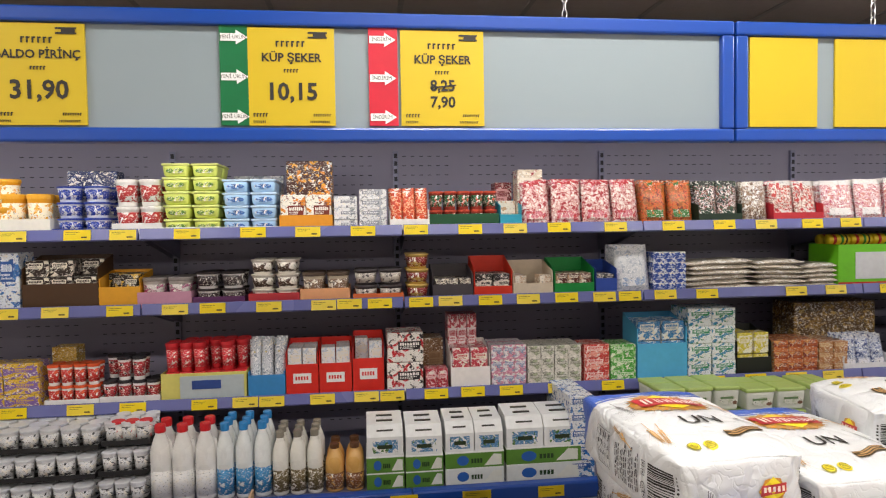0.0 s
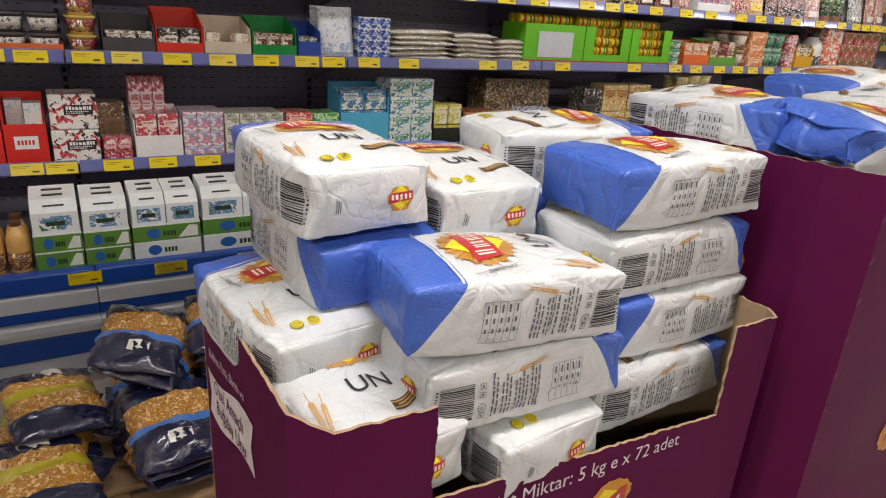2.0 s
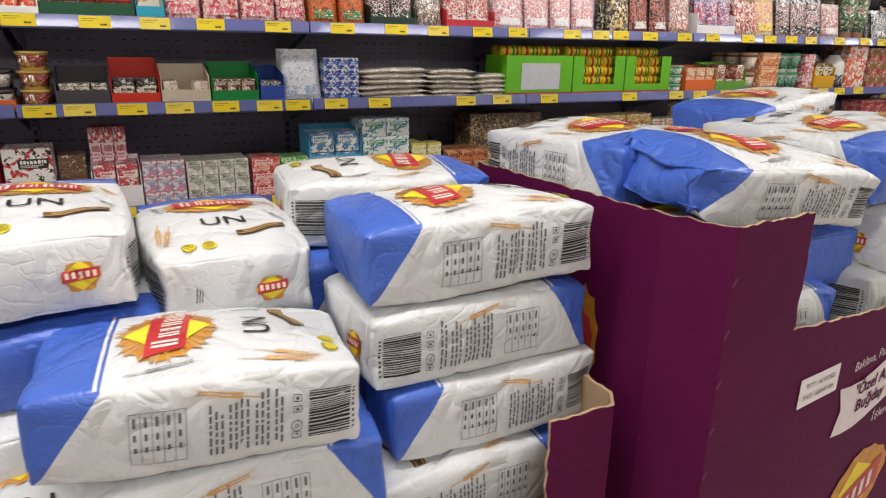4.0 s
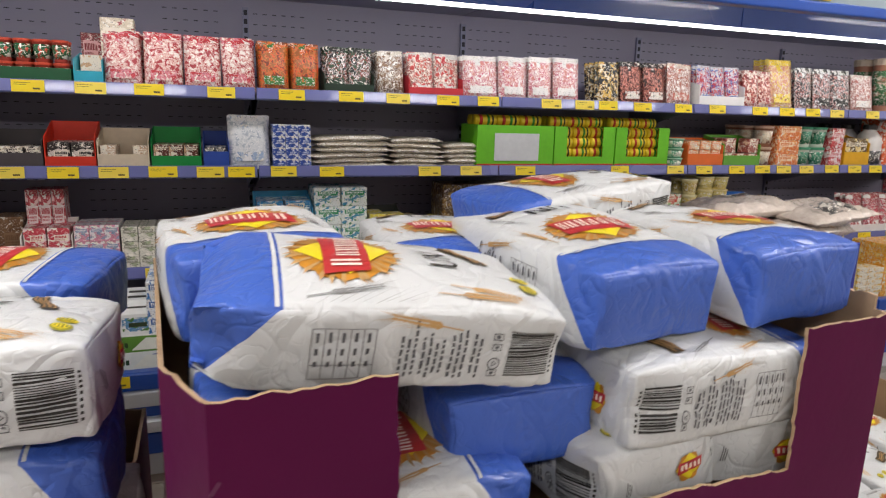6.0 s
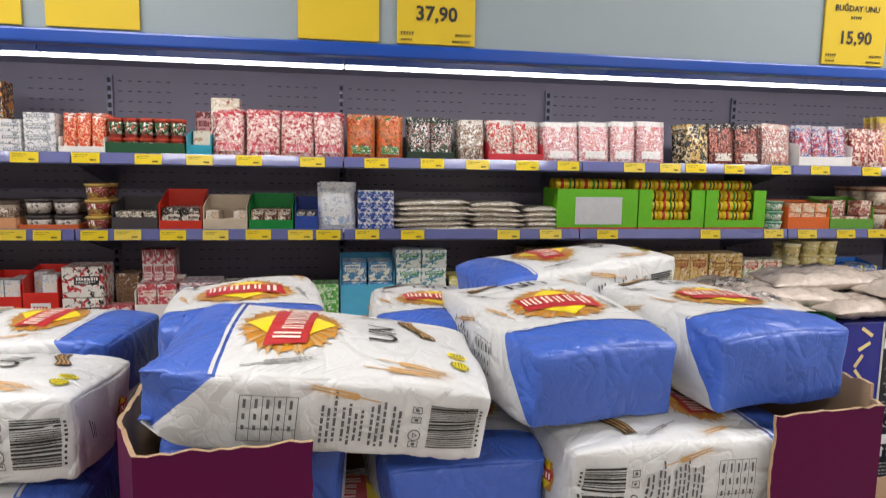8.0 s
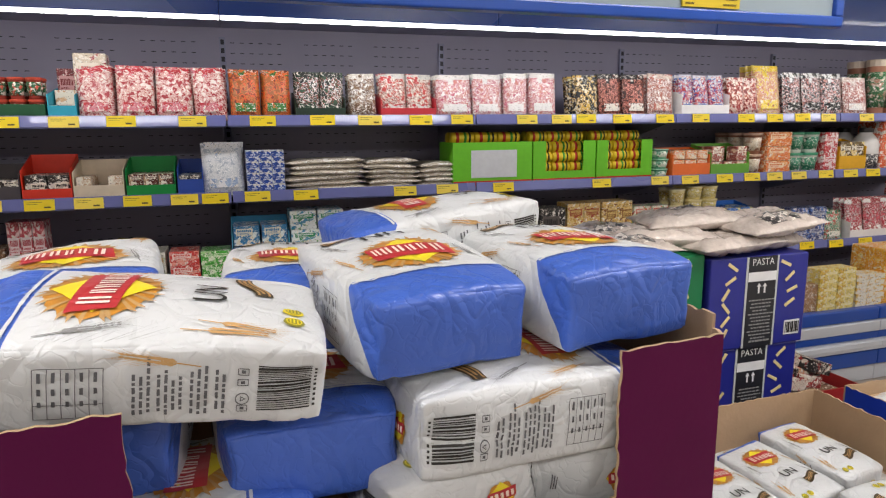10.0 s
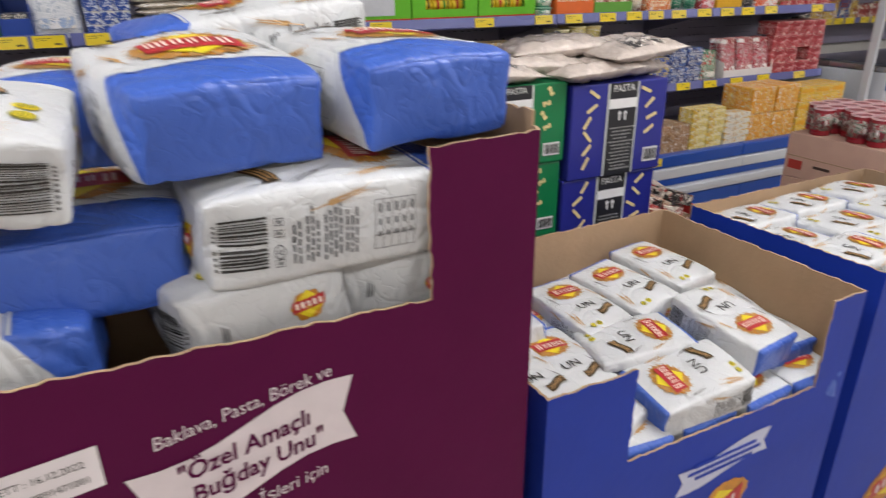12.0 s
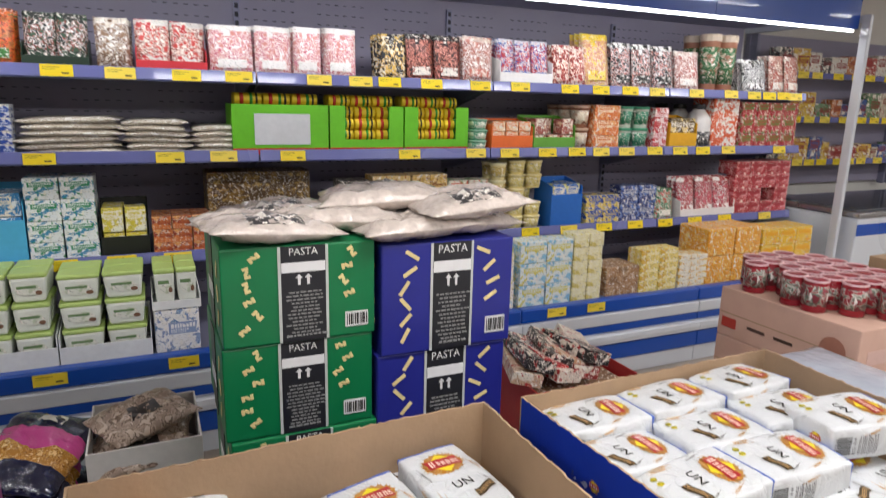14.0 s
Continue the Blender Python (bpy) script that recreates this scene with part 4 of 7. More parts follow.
def carton(name, label, cat, group, w, d, h, base, mark, mark2):
    """A printed carton: busy print all round, a plain field with lines of writing on its front."""
    t = thing(name, label, cat, group)
    part("box", boxm(-w / 2, w / 2, -d / 2, d / 2, 0, h, min(w, d, h) * 0.04), printed(base, mark, mark2), t)
    y = -d / 2 - 0.0008
    bm = bmesh.new()
    k = (int(w * 1000) + int(h * 1000)) % 3
    x0, x1 = ((-0.40, 0.22), (-0.2, 0.40), (-0.36, 0.36))[k]
    z0, z1 = ((0.52, 0.86), (0.42, 0.70), (0.58, 0.80))[k]
    flat(bm, [(w * x0, h * z0), (w * x1, h * z0), (w * (x1 + 0.04), h * z1), (w * x0, h * z1)], y)
    if w > 0.2:
        bm.free()
        return t
    lb = part("label", bm, ink(mark2), t)
    bm = bmesh.new()
    rnd = random.Random(k + int(w * 1e4))
    for f0, f1, big in ((0.50, 0.86, 1.0), (0.28, 0.40, 0.6), (0.12, 0.22, 0.6)):
        u, za, zb = x0 + 0.05, h * (z0 + (z1 - z0) * f0), h * (z0 + (z1 - z0) * f1)
        stop = x1 - 0.05 - (0 if big == 1.0 else rnd.uniform(0, 0.2))
        while u < stop:
            ww = rnd.uniform(0.03, 0.07) * big
            flat(bm, [(w * u, za), (w * (u + ww), za), (w * (u + ww), zb - (zb - za) * rnd.choice((0, 0, 0.35))), (w * u, zb)], y - 0.0005)
            u += ww + 0.018
    tagged(part("print", bm, ink(base), lb), kind="stuff")
    return t


def pouch(name, label, cat, group, w, h, film, top, mark):
    """A pillow pack of clear and printed film with crimped ends, leaning back a little."""
    t = thing(name, label, cat, group)
    bm = bmesh.new()
    nx, nz = 6, 9
    front, back = [], []
    for i in range(nx + 1):
        fr, bk = [], []
        for j in range(nz + 1):
            u, v = -1 + 2 * i / nx, j / nz
            thick = 0.021 * max(0.0, (1 - u ** 4)) * max(0.0, math.sin(math.pi * min(1, v * 1.08))) ** 0.6 + 0.001
            wob = noise.noise(Vector((u * 2.1, v * 3.3, w * 50))) * 0.004
            lean = 0.14 * v * h
            fr.append(bm.verts.new((u * w / 2, lean - thick + wob, v * h)))
            bk.append(bm.verts.new((u * w / 2, lean + thick * 0.6 + wob, v * h)))
        front.append(fr)
        back.append(bk)
    for i in range(nx):
        for j in range(nz):
            f = bm.faces.new((front[i][j], front[i + 1][j], front[i + 1][j + 1], front[i][j + 1]))
            f.material_index = 1 if j >= nz - 1 - (i % 5 == 2) else 0
            f = bm.faces.new((back[i][j], back[i][j + 1], back[i + 1][j + 1], back[i + 1][j]))
            f.material_index = 1
    for j in range(nz):
        bm.faces.new((front[0][j], front[0][j + 1], back[0][j + 1], back[0][j])).material_index = 1
        bm.faces.new((front[nx][j], back[nx][j], back[nx][j + 1], front[nx][j + 1])).material_index = 1
    link("film", bm, (film, top), t, smooth=True)
    bm = bmesh.new()
    n = 4
    vs = [[bm.verts.new((w * (-0.34 + 0.68 * i / n), 0.14 * h * (0.16 + 0.17 * j) - 0.0245 * (1 - (-0.68 + 1.36 * i / n) ** 4) ** 1, h * (0.16 + 0.17 * j))) for j in range(2)] for i in range(n + 1)]
    for i in range(n):
        bm.faces.new((vs[i][0], vs[i + 1][0], vs[i + 1][1], vs[i][1]))
    part("label", bm, mark, t)
    return t


def bottle(name, label, cat, group, r, h, body, cap, mark, jug=False):
    t = thing(name, label, cat, group)
    s = 0.82 if jug else 1.0
    part("body", lathe([(r * 0.9, 0), (r, h * 0.03), (r, h * 0.60), (r * 0.95, h * 0.68), (r * 0.72, h * 0.79), (r * 0.48, h * 0.87), (r * 0.46, h * 0.9)], 14, sy=s), body, t, smooth=True)
    part("cap", lathe([(r * 0.49, h * 0.895), (r * 0.52, h * 0.91), (r * 0.52, h * 0.985), (r * 0.46, h)], 12), cap, t)
    part("label", lathe([(r * 1.012, h * 0.06), (r * 1.012, h * 0.40)], 14, sy=s), mark, t, smooth=True)
    if jug:
        cu = [(r * 0.35, h * 0.80), (r * 0.95, h * 0.76), (r * 1.05, h * 0.66), (r * 0.92, h * 0.54)]
        bm = bmesh.new()
        for (xa, za), (xb, zb) in zip(cu, cu[1:]):
            dv = Vector((xb - xa, 0, zb - za))
            m = Matrix.Translation((xa, 0, za)) @ dv.to_track_quat("Z", "Y").to_matrix().to_4x4()
            add_box(bm, -r * 0.1, r * 0.1, -r * 0.14, r * 0.14, -r * 0.05, dv.length + r * 0.05, r * 0.03, m)
        part("handle", bm, body, t, smooth=True)
    return t


def tray(x0, x1, y0, y1, z, h, color, label="printed card shelf tray", side=1.0, front=1.0):
    """An open card tray; side and front are the heights of those walls against h."""
    t = thing("shelf_tray", label, "shelf tray", "shelf trays")
    e = 0.004
    part("front_wall", boxm(x0, x1, y0, y0 + e, z, z + h * front, 0.001), color, t)
    part("back_wall", boxm(x0, x1, y1 - e, y1, z, z + h * side, 0.001), color, t)
    for xx in (x0, x1 - e):
        bm = bmesh.new()
        add_box(bm, xx, xx + e, y0 + e + 0.0005, y1 - e - 0.0005, z, z + h * side)
        for v in bm.verts:
            if v.co.z > z + 0.001 and v.co.y < (y0 + y1) / 2 and front < side:
                v.co.z = z + h * (front + (side - front) * 0.55)
        part("side_wall", bm, color, t)
    part("bottom", boxm(x0 + e, x1 - e, y0 + e, y1 - e, z + 0.0005, z + 0.003), color, t)
    return t


def spread(first, x0, x1, n, y, z, deep, dy, lv, dz, sway=2.0, seed=0, lift0=0.0, top_n=None, skip=0.0, tilt=0.0):
    """Copies of one thing in a block: n across, deep behind each other, lv above each other."""
    rnd = random.Random(int((x0 + 20) * 1000) + seed)
    used = False
    step = (x1 - x0) / n
    for l in range(lv):
        nn = n if (top_n is None or l < lv - 1) else top_n
        for j in range(deep):
            for i in range(nn):
                if l and rnd.random() < skip:
                    continue
                m = pose(x0 + step * (i + 0.5) + rnd.uniform(-1, 1) * step * 0.015, y + j * dy + rnd.uniform(-0.003, 0.003), z + lift0 + l * dz, rnd.uniform(-tilt, tilt * 0.3), rnd.uniform(-tilt, tilt) * 0.5, rnd.uniform(-sway, sway))
                if not used:
                    first.matrix_basis = m
                    used = True
                else:
                    copy_thing(first, m)


FY = 0.035


def tubs(x0, x1, z, h, n, lv, body, lid, mark, label, tr=None, deep=2, y=FY, skip=0.0):
    w = (x1 - x0) / n * 0.95
    hh = h / lv
    d = min(w * 1.2, 0.13)
    if tr:
        tray(x0 - 0.003, x1 + 0.003, y - 0.006, y + d * deep + 0.006, z, min(hh * 0.45, 0.04), ink(tr))
    spread(tub("tub", label, "tub", "tubs on the shelf", w, d, hh * 0.985, ink(body), ink(lid), printed(mark, body, lid)), x0, x1, n, y + d / 2, z, deep, d * 1.01, lv, hh, lift0=0.004, skip=skip)


def cups(x0, x1, z, h, n, lv, body, lid, mark, label, tr=None, deep=2, y=FY, trh=0.4, skip=0.0):
    r = (x1 - x0) / n / 2 * 0.93
    hh = h / lv
    if tr:
        tray(x0 - 0.003, x1 + 0.003, y - 0.006, y + 2.1 * r * deep + 0.006, z, hh * trh, ink(tr))
    spread(cup("cup", label, "cup", "cups on the shelf", r, hh * 0.99, ink(body), ink(lid), printed(mark, body, lid)), x0, x1, n, y + r, z, deep, 2.1 * r, lv, hh, 12, lift0=0.004, skip=skip)


def boxes(x0, x1, z, h, n, lv, base, mark, mark2, label, deep=1, y=FY, d=None, tr=None, sway=1.5, skip=0.0):
    w = (x1 - x0) / n * 0.97
    hh = h / lv
    d = d or min(0.2, max(0.06, w * 1.2))
    if tr:
        tray(x0 - 0.003, x1 + 0.003, y - 0.006, y + d * deep + 0.008, z, hh * 0.45, ink(tr))
    spread(carton("carton", label, "carton", "cartons on the shelf", w, d, hh * 0.985, base, mark, mark2), x0, x1, n, y + d / 2, z, deep, d * 1.02, lv, hh, sway, lift0=0.004 if tr else 0, skip=skip)


def pouches(x0, x1, z, h, n, film, top, mark, label, tr=None, deep=3, y=FY, trh=0.25):
    w = (x1 - x0) / n * 0.98
    if tr:
        tray(x0 - 0.004, x1 + 0.004, y - 0.012, y + 0.05 * deep + 0.05, z, h * trh, ink(tr), side=2.4 if trh < 0.4 else 1.2)
    key = "film_" + "_".join(film)
    spread(pouch("pouch", label, "food pouch", "pouches on the shelf", w, h * 0.98, speck(key, film), printed(top, mark, film[-1]), printed(mark, top, film[1])), x0, x1, n, y + 0.022, z, deep, 0.045, 1, 0, 6, lift0=0.004, tilt=3.0)


def ready(x0, x1, z, h, color, n, lv, goods, mark, label, front=0.45, depth=0.2, y=FY, fill=0.92, tag_color=""):
    """A shelf-ready card box, cut low in front, with goods in it and at times a label on its front."""
    t = tray(x0, x1, y, y + depth, z, h, ink(color), label, 1.0, front)
    w0 = x1 - x0
    if tag_color:
        lb = part("front_label", boxm(x0 + w0 * 0.22, x1 - w0 * 0.22, y - 0.0016, y - 0.0004, z + h * front * 0.42, z + h * front * 0.72), ink(tag_color), t)
        bm = bmesh.new()
        for k in range(5):
            flat(bm, [(x0 + w0 * (0.29 + 0.085 * k), z + h * front * 0.52), (x0 + w0 * (0.345 + 0.085 * k), z + h * front * 0.52), (x0 + w0 * (0.345 + 0.085 * k), z + h * front * 0.63), (x0 + w0 * (0.29 + 0.085 * k), z + h * front * 0.63)], y - 0.002)
        part("print", bm, ink(color), lb)
    w = (x1 - x0 - 0.016) / n
    hh = h * fill / lv
    g = carton("pack", "small printed pack in a shelf box", "pack", "packs in shelf boxes", w * 0.94, depth * 0.42, hh * 0.95, goods, mark, "f0e8d8")
    spread(g, x0 + 0.008, x1 - 0.008, n, y + 0.01 + depth * 0.23, z, 2, depth * 0.45, lv, hh, 5, lift0=0.004, skip=0.2)


def bottles(x0, x1, z, h, n, deep, body, cap, mark, label, y=FY, jug=False):
    r = (x1 - x0) / n / 2 * 0.94
    spread(bottle("bottle", label, "bottle", "bottles on the deck", r, h, ink(body, 0.3), ink(cap), printed(mark, mark, body), jug), x0, x1, n, y + r, z, deep, 2.1 * r, 1, 0, 10)


def flats(x0, x1, z, h, n, film, label, y=FY, d=0.26):
    """A pile of thin flat packs."""
    key = "film_" + "_".join(film)
    w = x1 - x0
    t = thing("flat_pack", label, "flat pack", "flat packs on the shelf")
    bm = bmesh.new()
    hh = h / n
    g = {}
    for i in range(11):
        for j in range(7):
            u, v = -1 + 0.2 * i, -1 + j / 3
            e = max(0.12, 1 - max(abs(u), abs(v)) ** 6)
            wob = noise.noise(Vector((u * 2, v * 2, w * 30))) * 0.006
            for s in (0, 1):
                g[i, j, s] = bm.verts.new((u * w / 2, v * d / 2, hh * (0.5 + (s - 0.5) * 1.15 * e) + wob))
    for i in range(10):
        for j in range(6):
            bm.faces.new((g[i, j, 1], g[i + 1, j, 1], g[i + 1, j + 1, 1], g[i, j + 1, 1]))
            bm.faces.new((g[i, j, 0], g[i, j + 1, 0], g[i + 1, j + 1, 0], g[i + 1, j, 0]))
    for i in range(10):
        bm.faces.new((g[i, 0, 0], g[i + 1, 0, 0], g[i + 1, 0, 1], g[i, 0, 1]))
        bm.faces.new((g[i, 6, 0], g[i, 6, 1], g[i + 1, 6, 1], g[i + 1, 6, 0]))
    for j in range(6):
        bm.faces.new((g[0, j, 0], g[0, j, 1], g[0, j + 1, 1], g[0, j + 1, 0]))
        bm.faces.new((g[10, j, 0], g[10, j + 1, 0], g[10, j + 1, 1], g[10, j, 1]))
    part("film", bm, speck(key, film, 30), t, smooth=True)
    rnd = random.Random(int(x0 * 1000) + 9000)
    for k in range(n):
        m = pose((x0 + x1) / 2 + rnd.uniform(-0.02, 0.02), y + d / 2 + rnd.uniform(0, 0.02), z + 0.003 + k * hh, 0, rnd.uniform(-1.5, 1.5), rnd.uniform(-4, 4))
        if k == 0:
            t.matrix_basis = m
        else:
            copy_thing(t, m)


# ---- price tags on the rails ----
def make_tag():
    t = thing("price_tag", "small yellow paper price tag in the rail", "price tag", "price tags")
    part("card", boxm(-0.060, 0.060, -0.0012, 0.0012, -0.0245, 0.0245), TAG_M, t)
    bm = bmesh.new()
    for x0, x1, z0, z1 in ((-0.050, 0.010, 0.012, 0.0138), (-0.050, -0.006, 0.004, 0.0055), (0.018, 0.044, -0.014, -0.007)):
        add_box(bm, x0, x1, -0.0018, -0.0012, z0, z1)
    part("print", bm, TAGINK_M, t)
    return t


TAG = make_tag()
tags_used = 0


def tag(x, y, z, lean):
    global tags_used
    m = pose(x, y, z, lean, 0, 0)
    if tags_used:
        copy_thing(TAG, m)
    else:
        TAG.matrix_basis = m
    tags_used += 1


def tag_row(z, xs):
    for i, x in enumerate(xs):
        tag(x, -0.0115, z + (0.002 if i % 3 == 1 else 0), -9)


def deck_tags(xs):
    for x in xs:
        tag(x, -0.423, DECK_Z - 0.005, 0)


A, B, C, D = SHELF_Z["a"] + 0.001, SHELF_Z["b"] + 0.001, SHELF_Z["c"] + 0.001, DECK_Z + 0.001
DY = -0.30


def green_box(x0, x1, z, h, lidded):
    """A green shelf box with a red foot, full of yellow tins laid on their sides."""
    t = thing("shelf_box", "bright green shelf box with a red foot full of yellow rolls", "shelf box", "green shelf boxes")
    y0, y1, e, w = FY, FY + 0.24, 0.005, x1 - x0
    g, r = ink("6cc21c"), ink("c8281c")
    hb = h * 0.86
    bm = bmesh.new()
    a = w * 0.2
    if lidded:
        flat(bm, [(x0, z), (x1, z), (x1, z + hb), (x0, z + hb)], y0)
    else:
        flat(bm, [(x0, z), (x1, z), (x1, z + hb), (x1 - a, z + hb), (x1 - a, z + hb * 0.3), (x0 + a, z + hb * 0.3), (x0 + a, z + hb), (x0, z + hb)], y0)
    r_ = bmesh.ops.extrude_face_region(bm, geom=bm.faces[:])
    bmesh.ops.translate(bm, vec=(0, e, 0), verts=[v for v in r_["geom"] if isinstance(v, bmesh.types.BMVert)])
    bmesh.ops.recalc_face_normals(bm, faces=bm.faces)
    part("front_wall", bm, g, t)
    for xx in (x0, x1 - e):
        part("side_wall", boxm(xx, xx + e, y0 + e, y1, z, z + hb), g, t)
    part("back_wall", boxm(x0 + e, x1 - e, y1 - e, y1, z, z + hb), g, t)
    part("foot", boxm(x0, x1, y0 - 0.002, y0 - 0.0003, z, z + hb * 0.13), r, t, "red printed foot")
    if lidded:
        part("label", boxm(x0 + w * 0.22, x1 - w * 0.2, y0 - 0.003, y0 - 0.0005, z + hb * 0.2, z + hb * 0.82), ink("d4d6da"), t, "blank grey label")
    rr = h * 0.11
    first = thing("roll_pack", "yellow roll pack with red and green bands", "roll pack", "yellow roll packs")
    lm = w * 0.29
    roll = part("roll", lathe([(rr * 0.9, -lm * 0.48), (rr, -lm * 0.45), (rr, lm * 0.45), (rr * 0.9, lm * 0.48)], 12), ink("e2c420"), first, smooth=True)
    for c, p0, p1 in (("b82a20", -0.3, -0.16), ("2f8c2c", 0.05, 0.16), ("20241c", 0.26, 0.34)):
        part("band", lathe([(rr * 1.015, lm * p0), (rr * 1.015, lm * p1)], 12), ink(c), roll, smooth=True)
    used = False
    for l in range(5):
        for j in range(3):
            for i in range(3):
                zz = z + rr + 0.004 + l * rr * 1.86
                if zz > z + h + rr * 0.4 or (l == 4 and j == 0):
                    continue
                m = pose(x0 + w * (0.2 + 0.3 * i), y0 + 0.03 + rr + j * rr * 2.3 + (l % 2) * 0.006, zz, 0, 90, 0)
                if used:
                    copy_thing(first, m)
                else:
                    first.matrix_basis, used = m, True


def tray_front(x0, x1, z, h, c1, c2):
    t = tray(x0, x1, FY - 0.008, FY + 0.26, z, h, ink(c1), "yellow and grey shelf tray of small desserts")
    part("print", boxm(x0 + (x1 - x0) * 0.22, x1 - (x1 - x0) * 0.03, FY - 0.0105, FY - 0.0085, z + h * 0.15, z + h * 0.9), ink("b8c4c8"), t)
    part("word_print", boxm(x0 + (x1 - x0) * 0.36, x1 - (x1 - x0) * 0.3, FY - 0.012, FY - 0.0106, z + h * 0.45, z + h * 0.75), ink("2a4a90"), t)


def milk_case(x0, x1, z, h, green=False, y=DY):
    """White milk packs with carrying slots on their sloping tops, standing on printed trays."""
    w = x1 - x0
    cols = 2 if green else 1
    t = thing("milk_pack", "white milk packs with carrying slots stacked on green printed trays", "milk pack", "milk packs")
    d = 0.2
    for l in range(2):
        zb = z + l * h * 0.245
        lay = part("tray", boxm(x0 + 0.002, x1 - 0.002, y, y + d, zb, zb + h * 0.225, 0.002), ink("dfe4e0" if (green and l == 0) else "5c8a34"), t, "green printed tray")
        part("rim", boxm(x0 + 0.001, x1 - 0.001, y - 0.001, y + d, zb + h * 0.2255, zb + h * 0.2445, 0.001), ink("e6e9e6"), lay)
        bm = bmesh.new()
        flat(bm, [(x1 - w * 0.34, zb + h * 0.03), (x1 - w * 0.05, zb + h * 0.03), (x1 - w * 0.05, zb + h * 0.19), (x1 - w * 0.18, zb + h * 0.20)], y - 0.0012)
        part("pale_print", bm, ink("e4e6dc"), lay)
        bm = bmesh.new()
        flat(bm, [(x0 + w * (0.30 + 0.10 * math.cos(k * math.pi / 7)), zb + h * (0.115 + 0.075 * math.sin(k * math.pi / 7))) for k in range(14)], y - 0.0012)
        part("emblem", bm, ink("2c62b0"), lay)
        bm = bmesh.new()
        for k in range(4):
            flat(bm, [(x0 + w * (0.44 + 0.05 * k), zb + h * 0.07), (x0 + w * (0.475 + 0.05 * k), zb + h * 0.07), (x0 + w * (0.475 + 0.05 * k), zb + h * 0.14), (x0 + w * (0.44 + 0.05 * k), zb + h * 0.14)], y - 0.0013)
        part("word_print", bm, ink("24401c"), lay)
    cw = (w - 0.006) / cols
    for i in range(cols):
        a = x0 + 0.003 + i * cw
        bm = bmesh.new()
        pr = [(y + 0.003, z + h * 0.49), (y + d, z + h * 0.49), (y + d, z + h * 0.985), (y + 0.045, z + h * 0.93), (y + 0.003, z + h * 0.775)]
        rings = [[bm.verts.new((xx, yy, zz)) for yy, zz in pr] for xx in (a + 0.002, a + cw - 0.002)]
        for k in range(5):
            bm.faces.new((rings[0][k], rings[0][(k + 1) % 5], rings[1][(k + 1) % 5], rings[1][k]))
        bm.faces.new(rings[0][::-1])
        bm.faces.new(rings[1])
        bmesh.ops.recalc_face_normals(bm, faces=bm.faces)
        cb = part("carton", bm, ink("e6e8e8"), t, "white milk pack")
        sl = pose(0, y + 0.024, z + h * 0.8525, math.degrees(math.atan2(h * 0.155, 0.042)), 0, 0)
        part("slot", boxm(a + cw * 0.28, a + cw * 0.72, -0.004, 0.004, 0.0004, 0.0016, m=sl), ink("3c3a36"), cb)
        bm = bmesh.new()
        for k in range(2):
            add_box(bm, a + cw * 0.28, a + cw * 0.72, y + 0.075 + k * 0.06, y + 0.087 + k * 0.06, z + h * (0.942 + 0.022 * k), z + h * (0.962 + 0.022 * k))
        part("slot", bm, ink("3c3a36"), cb)
        bm = bmesh.new()
        flat(bm, [(a + cw * 0.16, z + h * 0.54), (a + cw * 0.84, z + h * 0.54), (a + cw * 0.84, z + h * 0.73), (a + cw * 0.16, z + h * 0.73)], y + 0.0018)
        pc = part("picture", bm, printed("5a8cb8", "e6e8e8", "4c7c34"), cb)
        bm = bmesh.new()
        flat(bm, [(a + cw * 0.30, z + h * 0.60), (a + cw * 0.70, z + h * 0.60), (a + cw * 0.70, z + h * 0.66), (a + cw * 0.30, z + h * 0.66)], y + 0.0012)
        part("word_print", bm, ink("2c3a20"), pc)


def cup_tower(x0, x1, z, h, n, lv, label, lid, deep=3):
    """Cups in black trays, tray upon tray, each set a little further back."""
    r = (x1 - x0) / n / 2 * 0.93
    hh = h / lv
    c = cup("cup", label, "cup", "yoghurt cups in black trays", r, hh * 0.80, ink("e8e8ea"), ink(lid), printed("dcdde0", "3c3e46", "5a5c64"))
    for l in range(lv):
        y = DY + 0.045 * l
        tray(x0 - 0.004, x1 + 0.004, y - 0.008, y + 2.1 * r * deep + 0.01, z + hh * l, hh * 0.20, ink("17171b"), "black plastic tray of yoghurt cups")
        first = c if l == 0 else copy_thing(c, pose(0, 0, 0))
        spread(first, x0, x1, n, y + r, z + hh * l, deep, 2.1 * r, 1, hh, 25, l, lift0=0.004)


